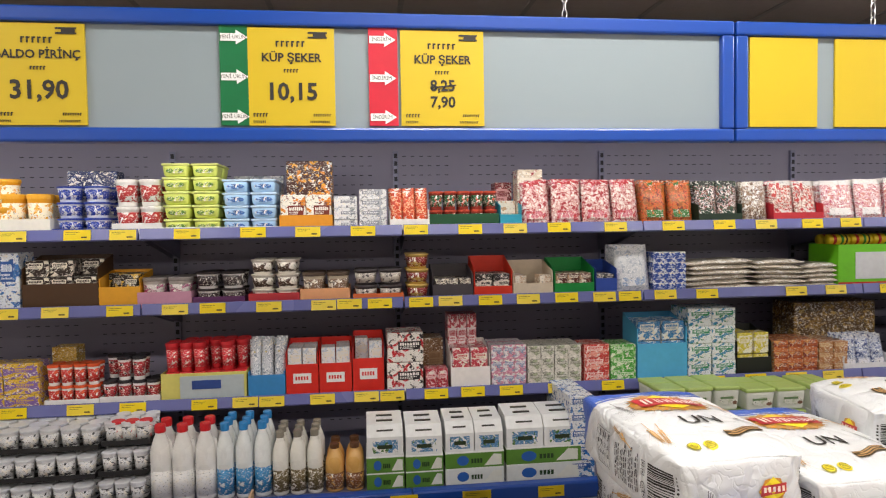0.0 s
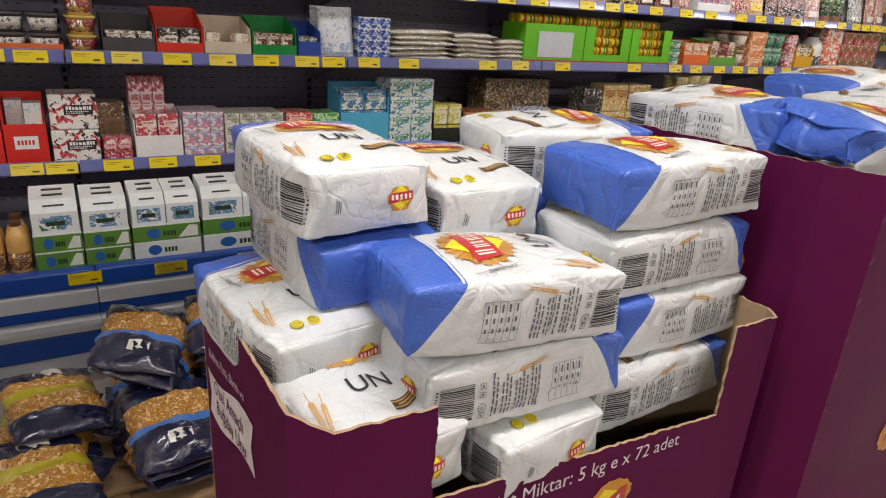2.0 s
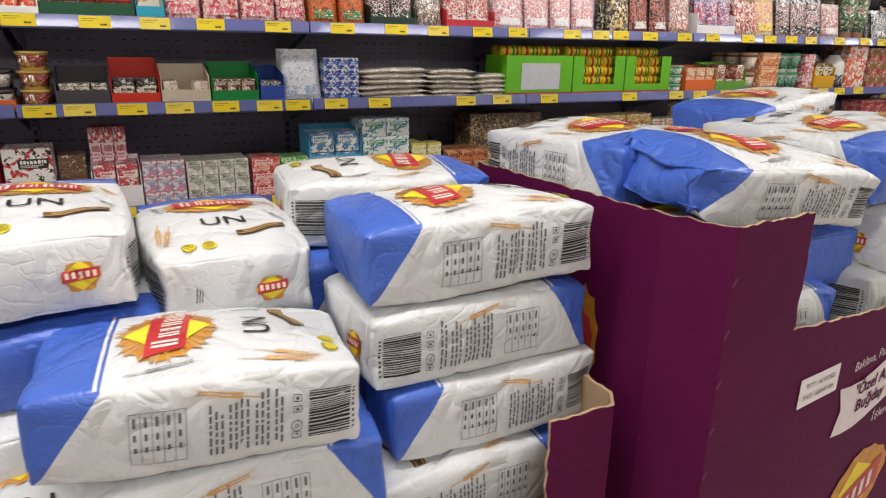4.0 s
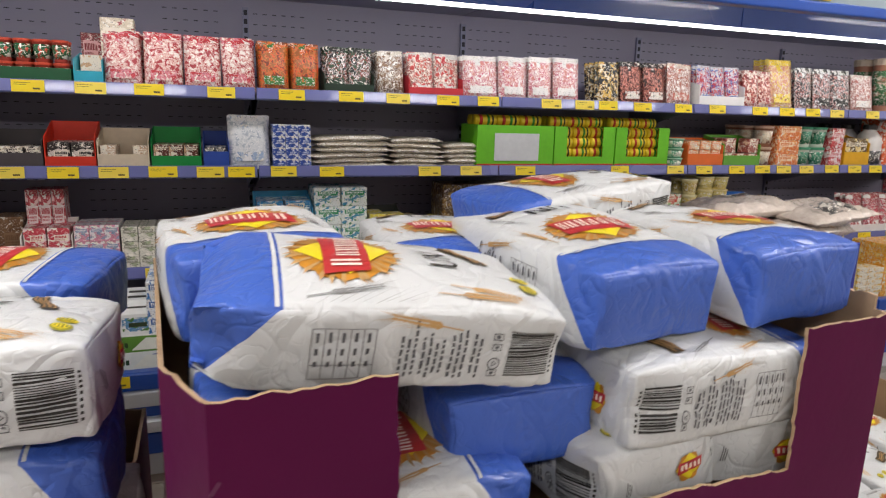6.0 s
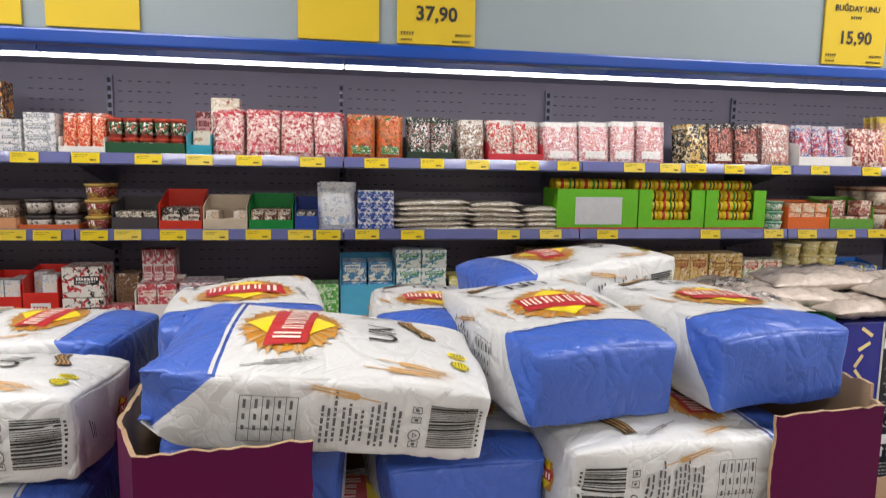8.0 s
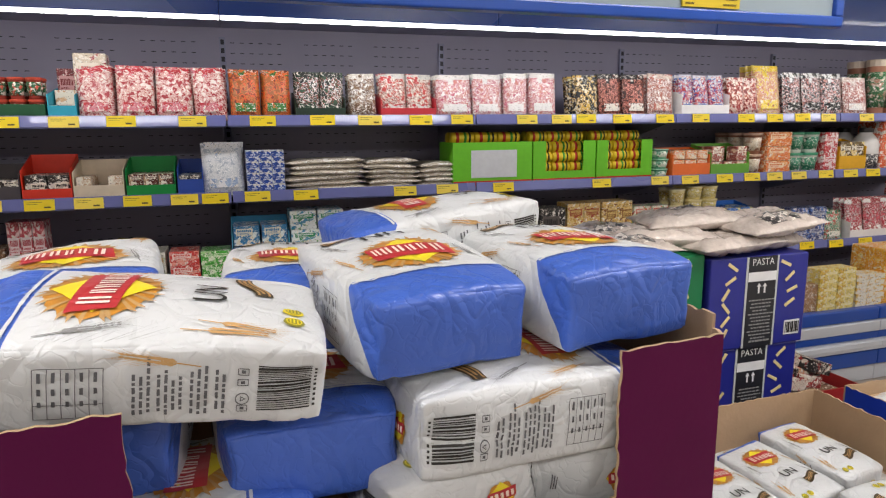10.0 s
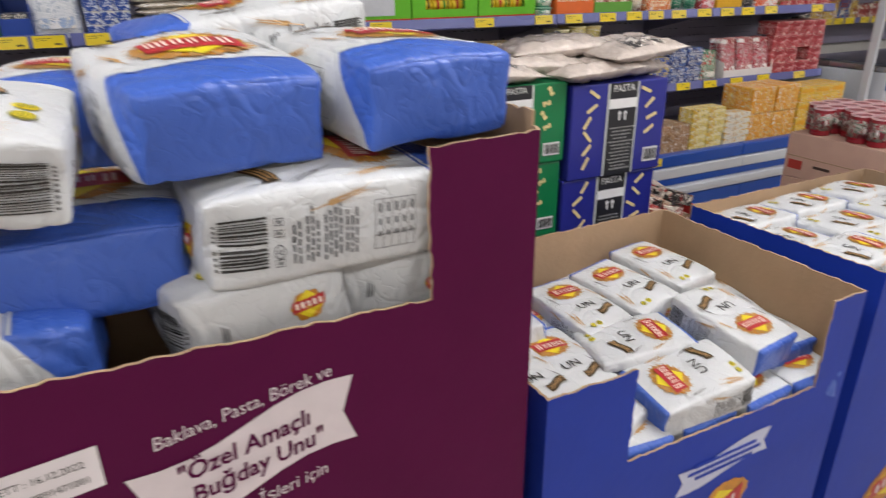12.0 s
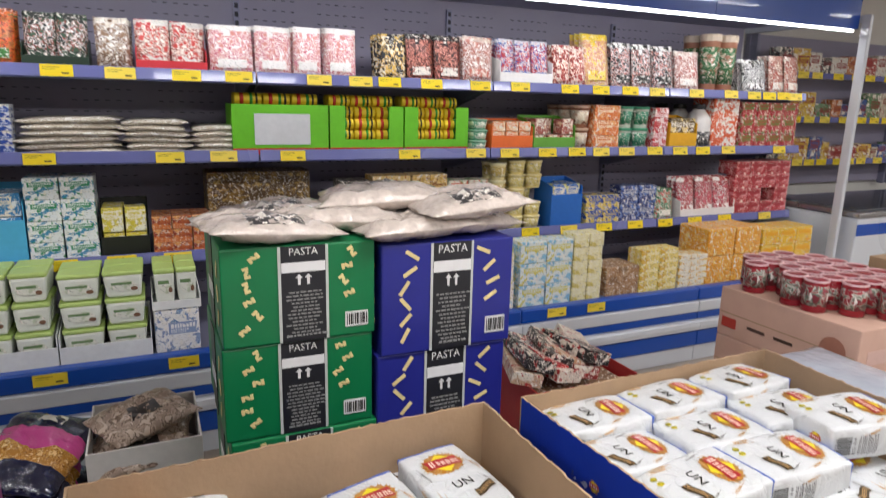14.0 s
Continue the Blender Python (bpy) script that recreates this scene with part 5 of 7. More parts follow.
def lime_block(x0, x1, z, h, n, lv):
    """White square tubs with lime lids in a white shelf tray with sloping sides."""
    w = (x1 - x0 - 0.016) / n * 0.94
    tray(x0, x1, DY - 0.006, DY + 0.27, z, h * 0.20, ink("e4e6e6"), "white shelf tray of cheese tubs", 2.1, 1.0)
    f = tub("tub", "white square tub of cheese with a lime lid", "tub", "lime lidded tubs", w, 0.125, (h - 0.035) / lv * 0.985, ink("e2e6dc"), ink("b4cc74"), printed("dfe2d6", "c4cdb4", "f0f0ea"))
    bm = bmesh.new()
    flat(bm, [(w * (0.26 + 0.09 * math.cos(k * math.pi / 5)), h / lv * (0.30 + 0.07 * math.sin(k * math.pi / 5))) for k in range(10)], -0.0645)
    part("fruit_print", bm, ink("7a5a44"), f)
    bm = bmesh.new()
    flat(bm, [(-w * 0.30, h / lv * 0.44), (w * 0.20, h / lv * 0.44), (w * 0.20, h / lv * 0.52), (-w * 0.30, h / lv * 0.52)], -0.0645)
    part("word_print", bm, ink("6c8a5c"), f)
    spread(f, x0 + 0.008, x1 - 0.008, n, DY + 0.064, z, 2, 0.128, lv, (h - 0.035) / lv, 1.5, lift0=0.03)

# ---- goods on the shelves ----
# top shelf
cups(-2.027, -1.661, A, 0.195, 3, 1, 'e9a21c', 'f0b030', 'fff0d0', 'yellow-orange round tub of spread', tr='f0ece0')
cups(-2.024, -1.808, A, 0.266, 2, 2, 'e9a21c', 'f0b030', 'fff0d0', 'yellow-orange round tub of spread', deep=1)
boxes(-1.652, -1.409, A, 0.321, 1, 1, '23305e', '3a4a80', 'c8ccd8', 'dark blue upright card box', y=0.2, d=0.1)
cups(-1.648, -1.402, A, 0.229, 2, 3, 'd8dce6', '2c46a8', '2c46a8', 'white cup of cheese with blue lid', tr='2a3f9c')
cups(-1.380, -1.158, A, 0.260, 2, 2, 'eceae6', 'f4f2ee', 'b83030', 'white round tub of cream cheese', tr='e8e6e2')
tubs(-1.151, -0.882, A, 0.335, 2, 5, 'cfd96a', 'dfe68a', '5f8c2c', 'lime green tub of margarine', tr='e9e9df')
tubs(-0.874, -0.610, A, 0.256, 2, 4, 'a9cdee', 'c4dcf2', '3c6cb0', 'pale blue tub of margarine', tr='eef0f2')
boxes(-0.865, -0.604, A, 0.297, 1, 1, 'b9bcc2', '8f96a2', 'd8d8d8', 'grey display card behind the tubs', y=0.3, d=0.03, deep=1)
boxes(-0.581, -0.342, A, 0.360, 1, 2, '4c2314', 'e08a1c', 'f4b030', 'brown and orange carton of cheese', y=0.16, d=0.12)
boxes(-0.598, -0.346, A, 0.179, 2, 1, 'f2ede0', 'e58a1a', '7a2c18', 'white and orange pack in a tray', tr='e79a22')
boxes(-0.338, -0.221, A, 0.171, 1, 3, 'e6e6e8', 'b8bcc4', '8a8e98', 'flat white pack of cheese', d=0.14)
boxes(-0.212, -0.074, A, 0.204, 1, 4, 'e8e8ea', 'b4b8c2', '8a8e98', 'flat white pack of cheese', d=0.14)
pouches(-0.057, 0.134, A, 0.211, 3, ('c83a1c', 'e8602c', 'f0c8a0', 'd84c20'), 'e0501c', 'f4efe6', 'orange-red pouch in a white tray', tr='f2efe8')
cups(0.143, 0.492, A, 0.188, 5, 2, '8c2f22', 'c04830', '1c5a34', 'small dark jar in a green tray', tr='12502e', trh=0.8)
ready(0.503, 0.616, A, 0.155, '2aa0b8', 1, 2, 'f0e8da', 'd8b088', 'teal shelf tray with pale packs')
boxes(0.510, 0.605, A, 0.248, 1, 1, '7c1a24', '5c1018', 'd8a0a0', 'dark red carton on the shelf', y=0.22, d=0.1)
pouches(0.623, 0.772, A, 0.252, 1, ('b0343c', 'e6c8c0', 'd4908c', 'f2e6e0'), 'c8323c', 'd87c88', 'red pouch of sliced meat', deep=4)
pouches(0.778, 0.938, A, 0.252, 1, ('b0343c', 'e6c8c0', 'd4908c', 'f2e6e0'), 'c8323c', 'd87c88', 'red pouch of sliced meat', deep=4)
pouches(0.944, 1.104, A, 0.250, 1, ('b0343c', 'e6c8c0', 'd4908c', 'f2e6e0'), 'c8323c', 'd87c88', 'red pouch of sliced meat', deep=4)
pouches(1.110, 1.255, A, 0.249, 1, ('b0343c', 'e6c8c0', 'd4908c', 'f2e6e0'), 'c8323c', 'd87c88', 'red pouch of sliced meat', deep=4)
boxes(0.606, 0.746, A, 0.308, 1, 1, 'd8c8b0', 'b03a40', 'efe4d4', 'pale pack laid on the pouches', y=0.1, d=0.1)
pouches(1.271, 1.411, A, 0.245, 1, ('a05a24', 'c87838', 'e05a20', '7a3a18'), 'd86a24', '3c7a34', 'brown and orange pouch of nuggets', deep=4)
pouches(1.418, 1.550, A, 0.244, 1, ('a05a24', 'c87838', 'e05a20', '7a3a18'), 'd86a24', '3c7a34', 'brown and orange pouch of nuggets', deep=4)
pouches(1.576, 1.813, A, 0.237, 2, ('1f2420', 'e8e4e0', '8a3a34', '34503a'), '262a26', '20402c', 'black and white pouch of sausage', tr='1c3324')
pouches(1.845, 1.982, A, 0.232, 1, ('8a6a50', 'd8ccc0', '5c3a28', 'f0ece6'), 'd8d0c4', '6a4c34', 'silver-brown pouch of cold cuts', deep=4)
pouches(2.001, 2.286, A, 0.234, 2, ('c8423c', 'e8d8cc', '8a3028', 'f0e4da'), 'd8d4d0', 'c83038', 'pouch of sliced sausage in a red tray', tr='cc2f3a')
pouches(2.303, 2.498, A, 0.233, 1, ('d88a84', 'f4e8e4', 'c85070', 'f8f2f0'), 'f2eeec', 'f6f2f0', 'white and pink pouch of sliced meat', deep=4)
pouches(2.505, 2.679, A, 0.240, 1, ('d88a84', 'f4e8e4', 'c85070', 'f8f2f0'), 'f2eeec', 'f6f2f0', 'white and pink pouch of sliced meat', deep=4)
pouches(2.687, 2.821, A, 0.246, 1, ('d88a84', 'f4e8e4', 'c85070', 'f8f2f0'), 'f2eeec', 'f6f2f0', 'white and pink pouch of sliced meat', deep=4)
pouches(2.836, 2.995, A, 0.253, 1, ('d88a84', 'f4e8e4', 'c85070', 'f8f2f0'), 'f2eeec', 'f6f2f0', 'white and pink pouch of sliced meat', deep=4)
pouches(3.127, 3.266, A, 0.244, 1, ('1a1c22', '1a1c22', 'd8b060', 'e8e0c8'), '16181e', 'd8b050', 'black pouch with a burger print', deep=4)
pouches(3.274, 3.588, A, 0.252, 2, ('3a1c18', '9c4a3c', 'd89080', '5c2820'), '1c1a1c', 'e8e0d8', 'dark pouch of meatballs', deep=4)
pouches(3.593, 3.783, A, 0.258, 1, ('b06a5c', 'ead8d0', '8a4034', 'f4ece8'), 'd8c0b4', 'c87060', 'clear pouch of meat', deep=4)
pouches(3.813, 4.147, A, 0.256, 3, ('b83038', '2a4a9c', 'e8e4e4', 'c86068'), 'c8c8d4', '2f58b0', 'red and blue pack in a white tray', tr='f0eeec', trh=0.3)
pouches(4.171, 4.411, A, 0.245, 2, ('7a1f1c', 'b5483c', 'e0b0a0', 'f2e2d8'), '9c2a2a', 'd8b4a8', 'dark red pouch of sausage', deep=4)
pouches(4.390, 4.573, A, 0.325, 1, ('d8a87c', 'c87460', 'e8d8c4', 'e0c040'), 'e8c830', 'f0d860', 'yellow and pink pouch of sliced meat', deep=4)
pouches(4.588, 5.082, A, 0.281, 3, ('1c1c20', 'e8e4e4', 'c88078', '2a2a2e'), 'ececec', '141418', 'black and white pouch of meat', deep=4)
pouches(5.101, 5.304, A, 0.261, 1, ('b06058', 'e8d4cc', '8a3c38', 'f2e8e4'), 'd4bcb4', 'f0ece8', 'clear pouch of sliced salami', deep=4)
cups(5.337, 5.629, A, 0.374, 2, 1, '9c6a54', 'c8b8a4', '2f6a3c', 'tall jar of sausages')
pouches(5.693, 5.927, A, 0.235, 1, ('1a1a1e', 'f0f0f0', '3a3a40', 'd8d8d8'), '1a1a1e', 'f4f4f4', 'black and white pouch', deep=3)
pouches(5.944, 6.245, A, 0.270, 2, ('a04034', 'd8b0a0', '6a2820', 'e8dcd0'), 'b0786c', 'e8e0d8', 'clear bag of dried sausage', deep=3)
# second shelf
boxes(-1.989, -1.804, B, 0.285, 2, 1, 'e6ecf4', '3a78c0', '2a5aa0', 'blue and white drink carton', d=0.07, deep=2)
ready(-1.797, -1.456, B, 0.261, '4a3018', 3, 3, '2c1c14', 'e0d4c4', 'brown shelf box of chocolate puddings', front=0.5)
ready(-1.454, -1.265, B, 0.181, 'e0a020', 2, 2, '2a221c', 'e8c050', 'yellow shelf box of desserts', front=0.6)
cups(-1.274, -1.030, B, 0.144, 2, 1, 'c8c0bc', '8c8480', 'a04a70', 'grey dessert cup in a pink tray', tr='c890a8', trh=0.55)
cups(-1.019, -0.779, B, 0.165, 2, 2, 'e8e4e2', '2a2224', '38282c', 'white and black dessert cup', tr='5c2a5c', trh=0.6)
cups(-0.755, -0.516, B, 0.221, 2, 3, 'ece6dc', 'd8d0c4', '4a3428', 'white patterned pudding cup', tr='b83038', trh=0.8)
cups(-0.506, -0.268, B, 0.151, 2, 1, 'd8ccb8', '5c4c40', '7a5c44', 'dessert cup in a pale tray', tr='e8a878', trh=0.5)
cups(-0.248, -0.001, B, 0.159, 2, 2, '3a3436', '585254', 'c8c0b8', 'dark dessert cup in an orange tray', tr='e0703a', trh=0.55)
cups(0.017, 0.138, B, 0.234, 1, 3, 'c09a4c', 'd8b868', '8c2420', 'gold and red pudding cup', deep=2)
ready(0.151, 0.358, B, 0.173, '4a4448', 3, 2, '3a2c28', 'c8b8a4', 'dark tray of chocolate bars', front=0.45, fill=0.6)
ready(0.364, 0.562, B, 0.212, 'd8341c', 2, 1, '2c2422', 'd8d0c8', 'red shelf box with a few dark packs', front=0.3, fill=0.6)
ready(0.568, 0.778, B, 0.184, 'd8c8b0', 3, 2, 'c8a888', 'f0e4d4', 'pale shelf box of wafer sticks', front=0.4, fill=0.6)
ready(0.787, 1.000, B, 0.194, '128a3c', 3, 2, '5c2a1c', 'c8a080', 'green shelf box of chocolate snacks', front=0.35, fill=0.6)
ready(1.009, 1.123, B, 0.178, '2a4aa0', 2, 2, '2c2a34', 'c8ccd8', 'blue shelf box of dark bars', front=0.5, fill=0.6)
pouches(1.127, 1.316, B, 0.258, 1, ('e4e6ea', 'd0d4da', 'f2f2f4', 'b8c0cc'), 'e8e8ec', '9fb4d4', 'white bag of wraps', deep=4)
boxes(1.323, 1.506, B, 0.219, 3, 4, 'dfe4f0', '2c50a8', '2c50a8', 'small blue and white cream cheese box', d=0.06, deep=2, sway=3, skip=0.1)
flats(1.512, 1.912, B, 0.165, 6, ('cfc4b4', 'e8e2d8', 'b8ab98', 'f2eee6'), 'flat pack of pale flatbread in film')
flats(1.918, 2.196, B, 0.157, 6, ('cfc4b4', 'e8e2d8', 'b8ab98', 'f2eee6'), 'flat pack of pale flatbread in film')
flats(2.203, 2.479, B, 0.132, 5, ('cfc4b4', 'e8e2d8', 'b8ab98', 'f2eee6'), 'flat pack of pale flatbread in film')
green_box(2.386, 2.847, B, 0.277, True)
green_box(2.855, 3.247, B, 0.277, False)
green_box(3.256, 3.627, B, 0.278, False)
cups(3.649, 3.774, B, 0.177, 1, 3, '5c9c7c', 'a8d0b8', 'e8e8d8', 'small green tin on the shelf', deep=3)
ready(3.778, 4.047, B, 0.182, 'e8702c', 3, 3, 'e89050', 'f4d8b0', 'orange shelf box of snack packs', front=0.5)
ready(4.054, 4.343, B, 0.203, '6aa83c', 3, 2, 'a8584c', 'e8c8a8', 'green shelf box of sausages', front=0.4)
cups(4.342, 4.468, B, 0.265, 1, 2, '8c5c44', 'c8a890', 'd8c8b0', 'jar of pickled meat', deep=3)
boxes(4.472, 4.668, B, 0.273, 1, 3, 'e07a34', 'f0a860', 'f8e0c0', 'orange pack of sausages', deep=2, d=0.08)
cups(4.675, 4.926, B, 0.265, 2, 2, 'cfd8cc', '4c9c78', '2f7c5c', 'green and white jar', deep=3)
boxes(4.938, 5.053, B, 0.266, 1, 2, 'c83a40', 'f0d8d8', 'f4e8e8', 'red pack on the shelf', deep=2, d=0.08)
ready(5.077, 5.308, B, 0.218, 'e8b020', 2, 2, '6a5428', 'f0d890', 'yellow shelf box on the shelf', front=0.5)
bottles(5.302, 5.483, B, 0.290, 1, 3, 'e8e6e4', '2a2a2c', '3a3a3e', 'small white bottle with a dark label')
boxes(5.444, 5.675, B, 0.366, 1, 1, 'e0602c', 'f0e8e0', 'f8f0e8', 'tall orange shelf box with a white label', d=0.2)
boxes(5.701, 6.244, B, 0.316, 4, 3, 'b8343a', 'e0c0b0', '5c8c3c', 'red pack of sausages', deep=2, d=0.08)
# third shelf
boxes(-2.059, -1.736, C, 0.223, 2, 3, 'e0b83c', '8a6ab0', '8a6ab0', 'yellow and purple dessert pack', d=0.12)
boxes(-1.759, -1.638, C, 0.266, 1, 1, 'c8a040', 'a88030', 'e8d090', 'yellow card box on the shelf', y=0.22, d=0.1)
cups(-1.711, -1.469, C, 0.202, 4, 2, 'f0ece8', 'e05a2c', 'c83028', 'white and orange yoghurt cup', tr='f2f0ee')
cups(-1.460, -1.190, C, 0.230, 4, 2, 'ece8e8', '28242a', 'b02c34', 'white and red yoghurt cup', tr='e8e4e2', skip=0.25)
cups(-1.166, -0.777, C, 0.288, 6, 2, 'c8242c', 'd83038', 'e0404a', 'small red dessert cup', deep=3, skip=0.15)
tray_front(-1.181, -0.778, C, 0.144, 'd8d070', '5a8ab8')
pouches(-0.766, -0.597, C, 0.289, 3, ('c8ccd4', 'e8eaee', '8a96a8', 'f4f4f6'), 'c0c8d4', 'e0c860', 'silver snack pouch in a blue tray', tr='3a8ac8', trh=0.42)
ready(-0.589, -0.431, C, 0.265, 'd8281c', 2, 2, 'e8eaee', 'c8d4e4', 'red and white shelf box of cream cheese', front=0.62, tag_color='ecebea')
ready(-0.426, -0.266, C, 0.265, 'd8281c', 2, 2, 'e8eaee', 'c8d4e4', 'red and white shelf box of cream cheese', front=0.62, tag_color='ecebea')
ready(-0.260, -0.104, C, 0.293, 'd8281c', 2, 2, 'e8eaee', 'c8d4e4', 'red and white shelf box of cream cheese', front=0.62, tag_color='ecebea')
boxes(-0.092, 0.097, C, 0.307, 1, 2, 'f0ebe6', 'c82430', '2a2226', 'white and red spotted shelf box', d=0.18)
boxes(0.105, 0.222, C, 0.113, 2, 1, 'b83040', 'd88090', 'f0d0d0', 'small red pack on the shelf', d=0.1)
boxes(0.102, 0.218, C, 0.247, 1, 1, '8a6848', '7a5838', 'a08060', 'plain brown card box', y=0.2, d=0.15)
boxes(0.240, 0.396, C, 0.375, 3, 1, 'c8505c', 'f0d0d0', 'f4e8e8', 'tall pink-red milk carton', y=0.18, d=0.06, deep=2)
ready(0.238, 0.441, C, 0.231, 'efeae6', 2, 2, 'c84050', 'f0d8dc', 'white shelf box of pink cartons', front=0.5)
boxes(0.447, 0.632, C, 0.221, 3, 3, 'e8e0e4', 'd890a8', '8a9cb8', 'pink and white pack', d=0.1, deep=2)
boxes(0.638, 0.926, C, 0.209, 4, 3, 'dcd8cc', 'a8b090', '8a8878', 'pale grey-green pack on the shelf', d=0.1, deep=2)
boxes(0.939, 1.078, C, 0.207, 1, 3, 'd84038', 'f0a090', 'f8e0d8', 'red pack of cheese in a tray', d=0.16)
boxes(1.084, 1.227, C, 0.201, 1, 3, '4fae3c', 'a8d890', 'e8f4d8', 'green pack of cheese in a tray', d=0.16)
ready(1.234, 1.512, C, 0.342, '5ab4e0', 2, 3, '3a84c0', 'f0f4f8', 'sky blue shelf box of cream cheese', front=0.58)
boxes(1.518, 1.789, C, 0.378, 2, 4, 'e6eaee', '3a8ab8', '2a8a5c', 'white blue and green cheese box', d=0.1, deep=2, sway=2)
ready(1.796, 1.996, C, 0.257, '1a1c18', 2, 2, 'd8c840', 'f0ecd8', 'black and green shelf box of cheese', front=0.4)
boxes(2.009, 2.269, C, 0.186, 3, 3, 'c87038', 'd89858', '8a3020', 'orange-brown pack on the shelf', d=0.1, deep=2, skip=0.1)
boxes(2.276, 2.446, C, 0.172, 2, 3, 'b88050', 'a06838', 'e0c8a0', 'brown pack on the shelf', d=0.1, deep=2)
boxes(2.258, 2.798, C, 0.367, 1, 1, '5c4424', '8a6a2c', 'b89850', 'dark brown card box', y=0.25, d=0.2)
pouches(2.421, 2.696, C, 0.196, 3, ('c8d0dc', '5a6ea8', 'e8ecf0', '3a4a80'), 'c0c8d8', 'e8e8f0', 'blue and white bag of cheese', deep=3, tr='e8e8ea')
boxes(2.903, 3.070, C, 0.330, 1, 1, '1c1a1a', '3a3430', '5c5450', 'black card box on the shelf', d=0.15)
boxes(3.077, 3.293, C, 0.348, 2, 2, 'd8b870', 'c89838', 'a04428', 'yellow-brown cheese pack on the shelf', d=0.14)
boxes(3.299, 3.511, C, 0.350, 2, 2, 'e0c078', 'c8a040', '8a5a28', 'yellow-brown cheese pack on the shelf', d=0.14)
boxes(3.518, 3.760, C, 0.312, 2, 3, 'dcdcc8', '7aa868', 'c84a38', 'white and green cheese pack', d=0.12)
cups(3.799, 3.903, C, 0.397, 1, 4, 'ece0a8', 'f0e8c0', 'c8b060', 'round pale cheese in film', deep=2)
cups(3.921, 4.152, C, 0.410, 2, 5, 'e8d890', 'f0e4b0', 'd8c878', 'round pale yellow cheese in film', deep=2, skip=0.1)
ready(4.203, 4.426, C, 0.293, '2a6ac0', 2, 2, '3a7ad0', 'f0e8a0', 'blue shelf box of cheese', front=0.7)
boxes(4.459, 4.722, C, 0.191, 2, 2, 'e0c860', '2a4aa0', '3a5ab8', 'yellow and blue cheese pack', d=0.12)
boxes(4.725, 5.011, C, 0.243, 2, 2, '2a3a78', '5a7ac0', 'c8ccd8', 'dark blue cheese pack', d=0.12)
pouches(5.015, 5.189, C, 0.209, 1, ('2a6a48', 'e8e4d8', '5c9c78', 'c84040'), '2f7a50', 'f0ece0', 'green bag of cheese', deep=3)
pouches(5.227, 5.714, C, 0.277, 3, ('b02838', 'e8dcdc', '7a1a28', 'd86070'), 'a82434', 'f4f0f0', 'red and white bag of cheese', deep=3, tr='e8e4e2')
boxes(5.705, 6.248, C, 0.380, 4, 4, 'b83a44', 'd88c90', '8a2028', 'red dessert pack on the shelf', d=0.08, deep=2, skip=0.1)
# deck
cup_tower(-1.985, -1.385, D, 0.34, 7, 3, "white yoghurt cup in a black tray", "d4d6da", 4)
cup_tower(-1.365, -1.165, D, 0.36, 3, 3, "white yoghurt cup with a dark print in a black tray", "dcdde2", 3)
cups(-1.337, -1.159, D + 0.24, 0.10, 3, 1, 'ecebea', 'd8343c', 'e0dcdc', 'white cup with a red lid', deep=1, y=DY + 0.10)
bottles(-1.154, -0.863, D, 0.339, 3, 2, 'ecebe8', 'd02028', 'e8e8e8', 'white milk jug with a red cap', jug=True, y=DY)
bottles(-0.865, -0.623, D, 0.335, 3, 3, 'e8ecec', '2f86c8', '2a86c0', 'milk bottle with a blue cap and label', y=DY)
bottles(-0.622, -0.393, D, 0.286, 3, 3, 'eae8e0', '8a8478', '6a5c3a', 'milk bottle with an olive label', y=DY)
bottles(-0.389, -0.209, D, 0.213, 2, 2, 'd8a860', '5c3a20', '7a4a24', 'amber drink bottle with a dark label', y=DY)
milk_case(-0.202, -0.027, D, 0.309, y=DY)
milk_case(-0.024, 0.153, D, 0.301, y=DY)
milk_case(0.159, 0.438, D, 0.307, True, y=DY)
milk_case(0.446, 0.809, D, 0.317, True, y=DY)
boxes(0.752, 0.876, D, 0.384, 1, 5, 'e4e8ee', '2a78c0', '2a5aa0', 'blue and white milk carton', d=0.2, deep=2, y=DY)
# pale lime tubs on the deck
lime_block(1.184, 1.625, D, 0.405, 3, 3)
lime_block(1.630, 1.975, D, 0.385, 2, 3)
boxes(1.981, 2.168, D, 0.192, 1, 1, 'ecebea', '6a8cb8', '8a9cc0', 'white card tray on the shelf', d=0.3, y=DY)
lime_block(1.985, 2.18, D + 0.195, 0.19, 2, 1)
boxes(2.919, 3.771, D, 0.319, 3, 2, 'eae6d8', 'a8c8d8', 'c8c060', 'pale yellow and blue pack', d=0.2, y=DY)
boxes(3.794, 4.140, D, 0.366, 2, 3, 'dfe8e8', '8ac0dc', 'd8d060', 'pale blue and yellow butter pack', d=0.14, y=DY)
boxes(4.144, 4.347, D, 0.390, 2, 5, 'ece4b0', 'd8c868', 'f0ecd0', 'pale yellow butter pack', d=0.12, y=DY)
boxes(4.383, 4.635, D, 0.176, 1, 1, 'a88058', '8a6844', 'c8a880', 'plain brown card box', d=0.2, y=DY)
boxes(4.631, 4.924, D, 0.259, 2, 5, 'ecd878', 'e0b840', 'f4ecd0', 'yellow butter pack on the shelf', d=0.12, skip=0.1, y=DY)
boxes(4.938, 5.174, D, 0.203, 1, 5, 'f0ead8', 'e8c040', 'e0b038', 'white and yellow pack', d=0.12, y=DY)
boxes(5.157, 5.622, D, 0.355, 2, 2, 'e8a01c', 'f0b840', 'f4dc90', 'orange-yellow carton of butter', d=0.25, y=DY)
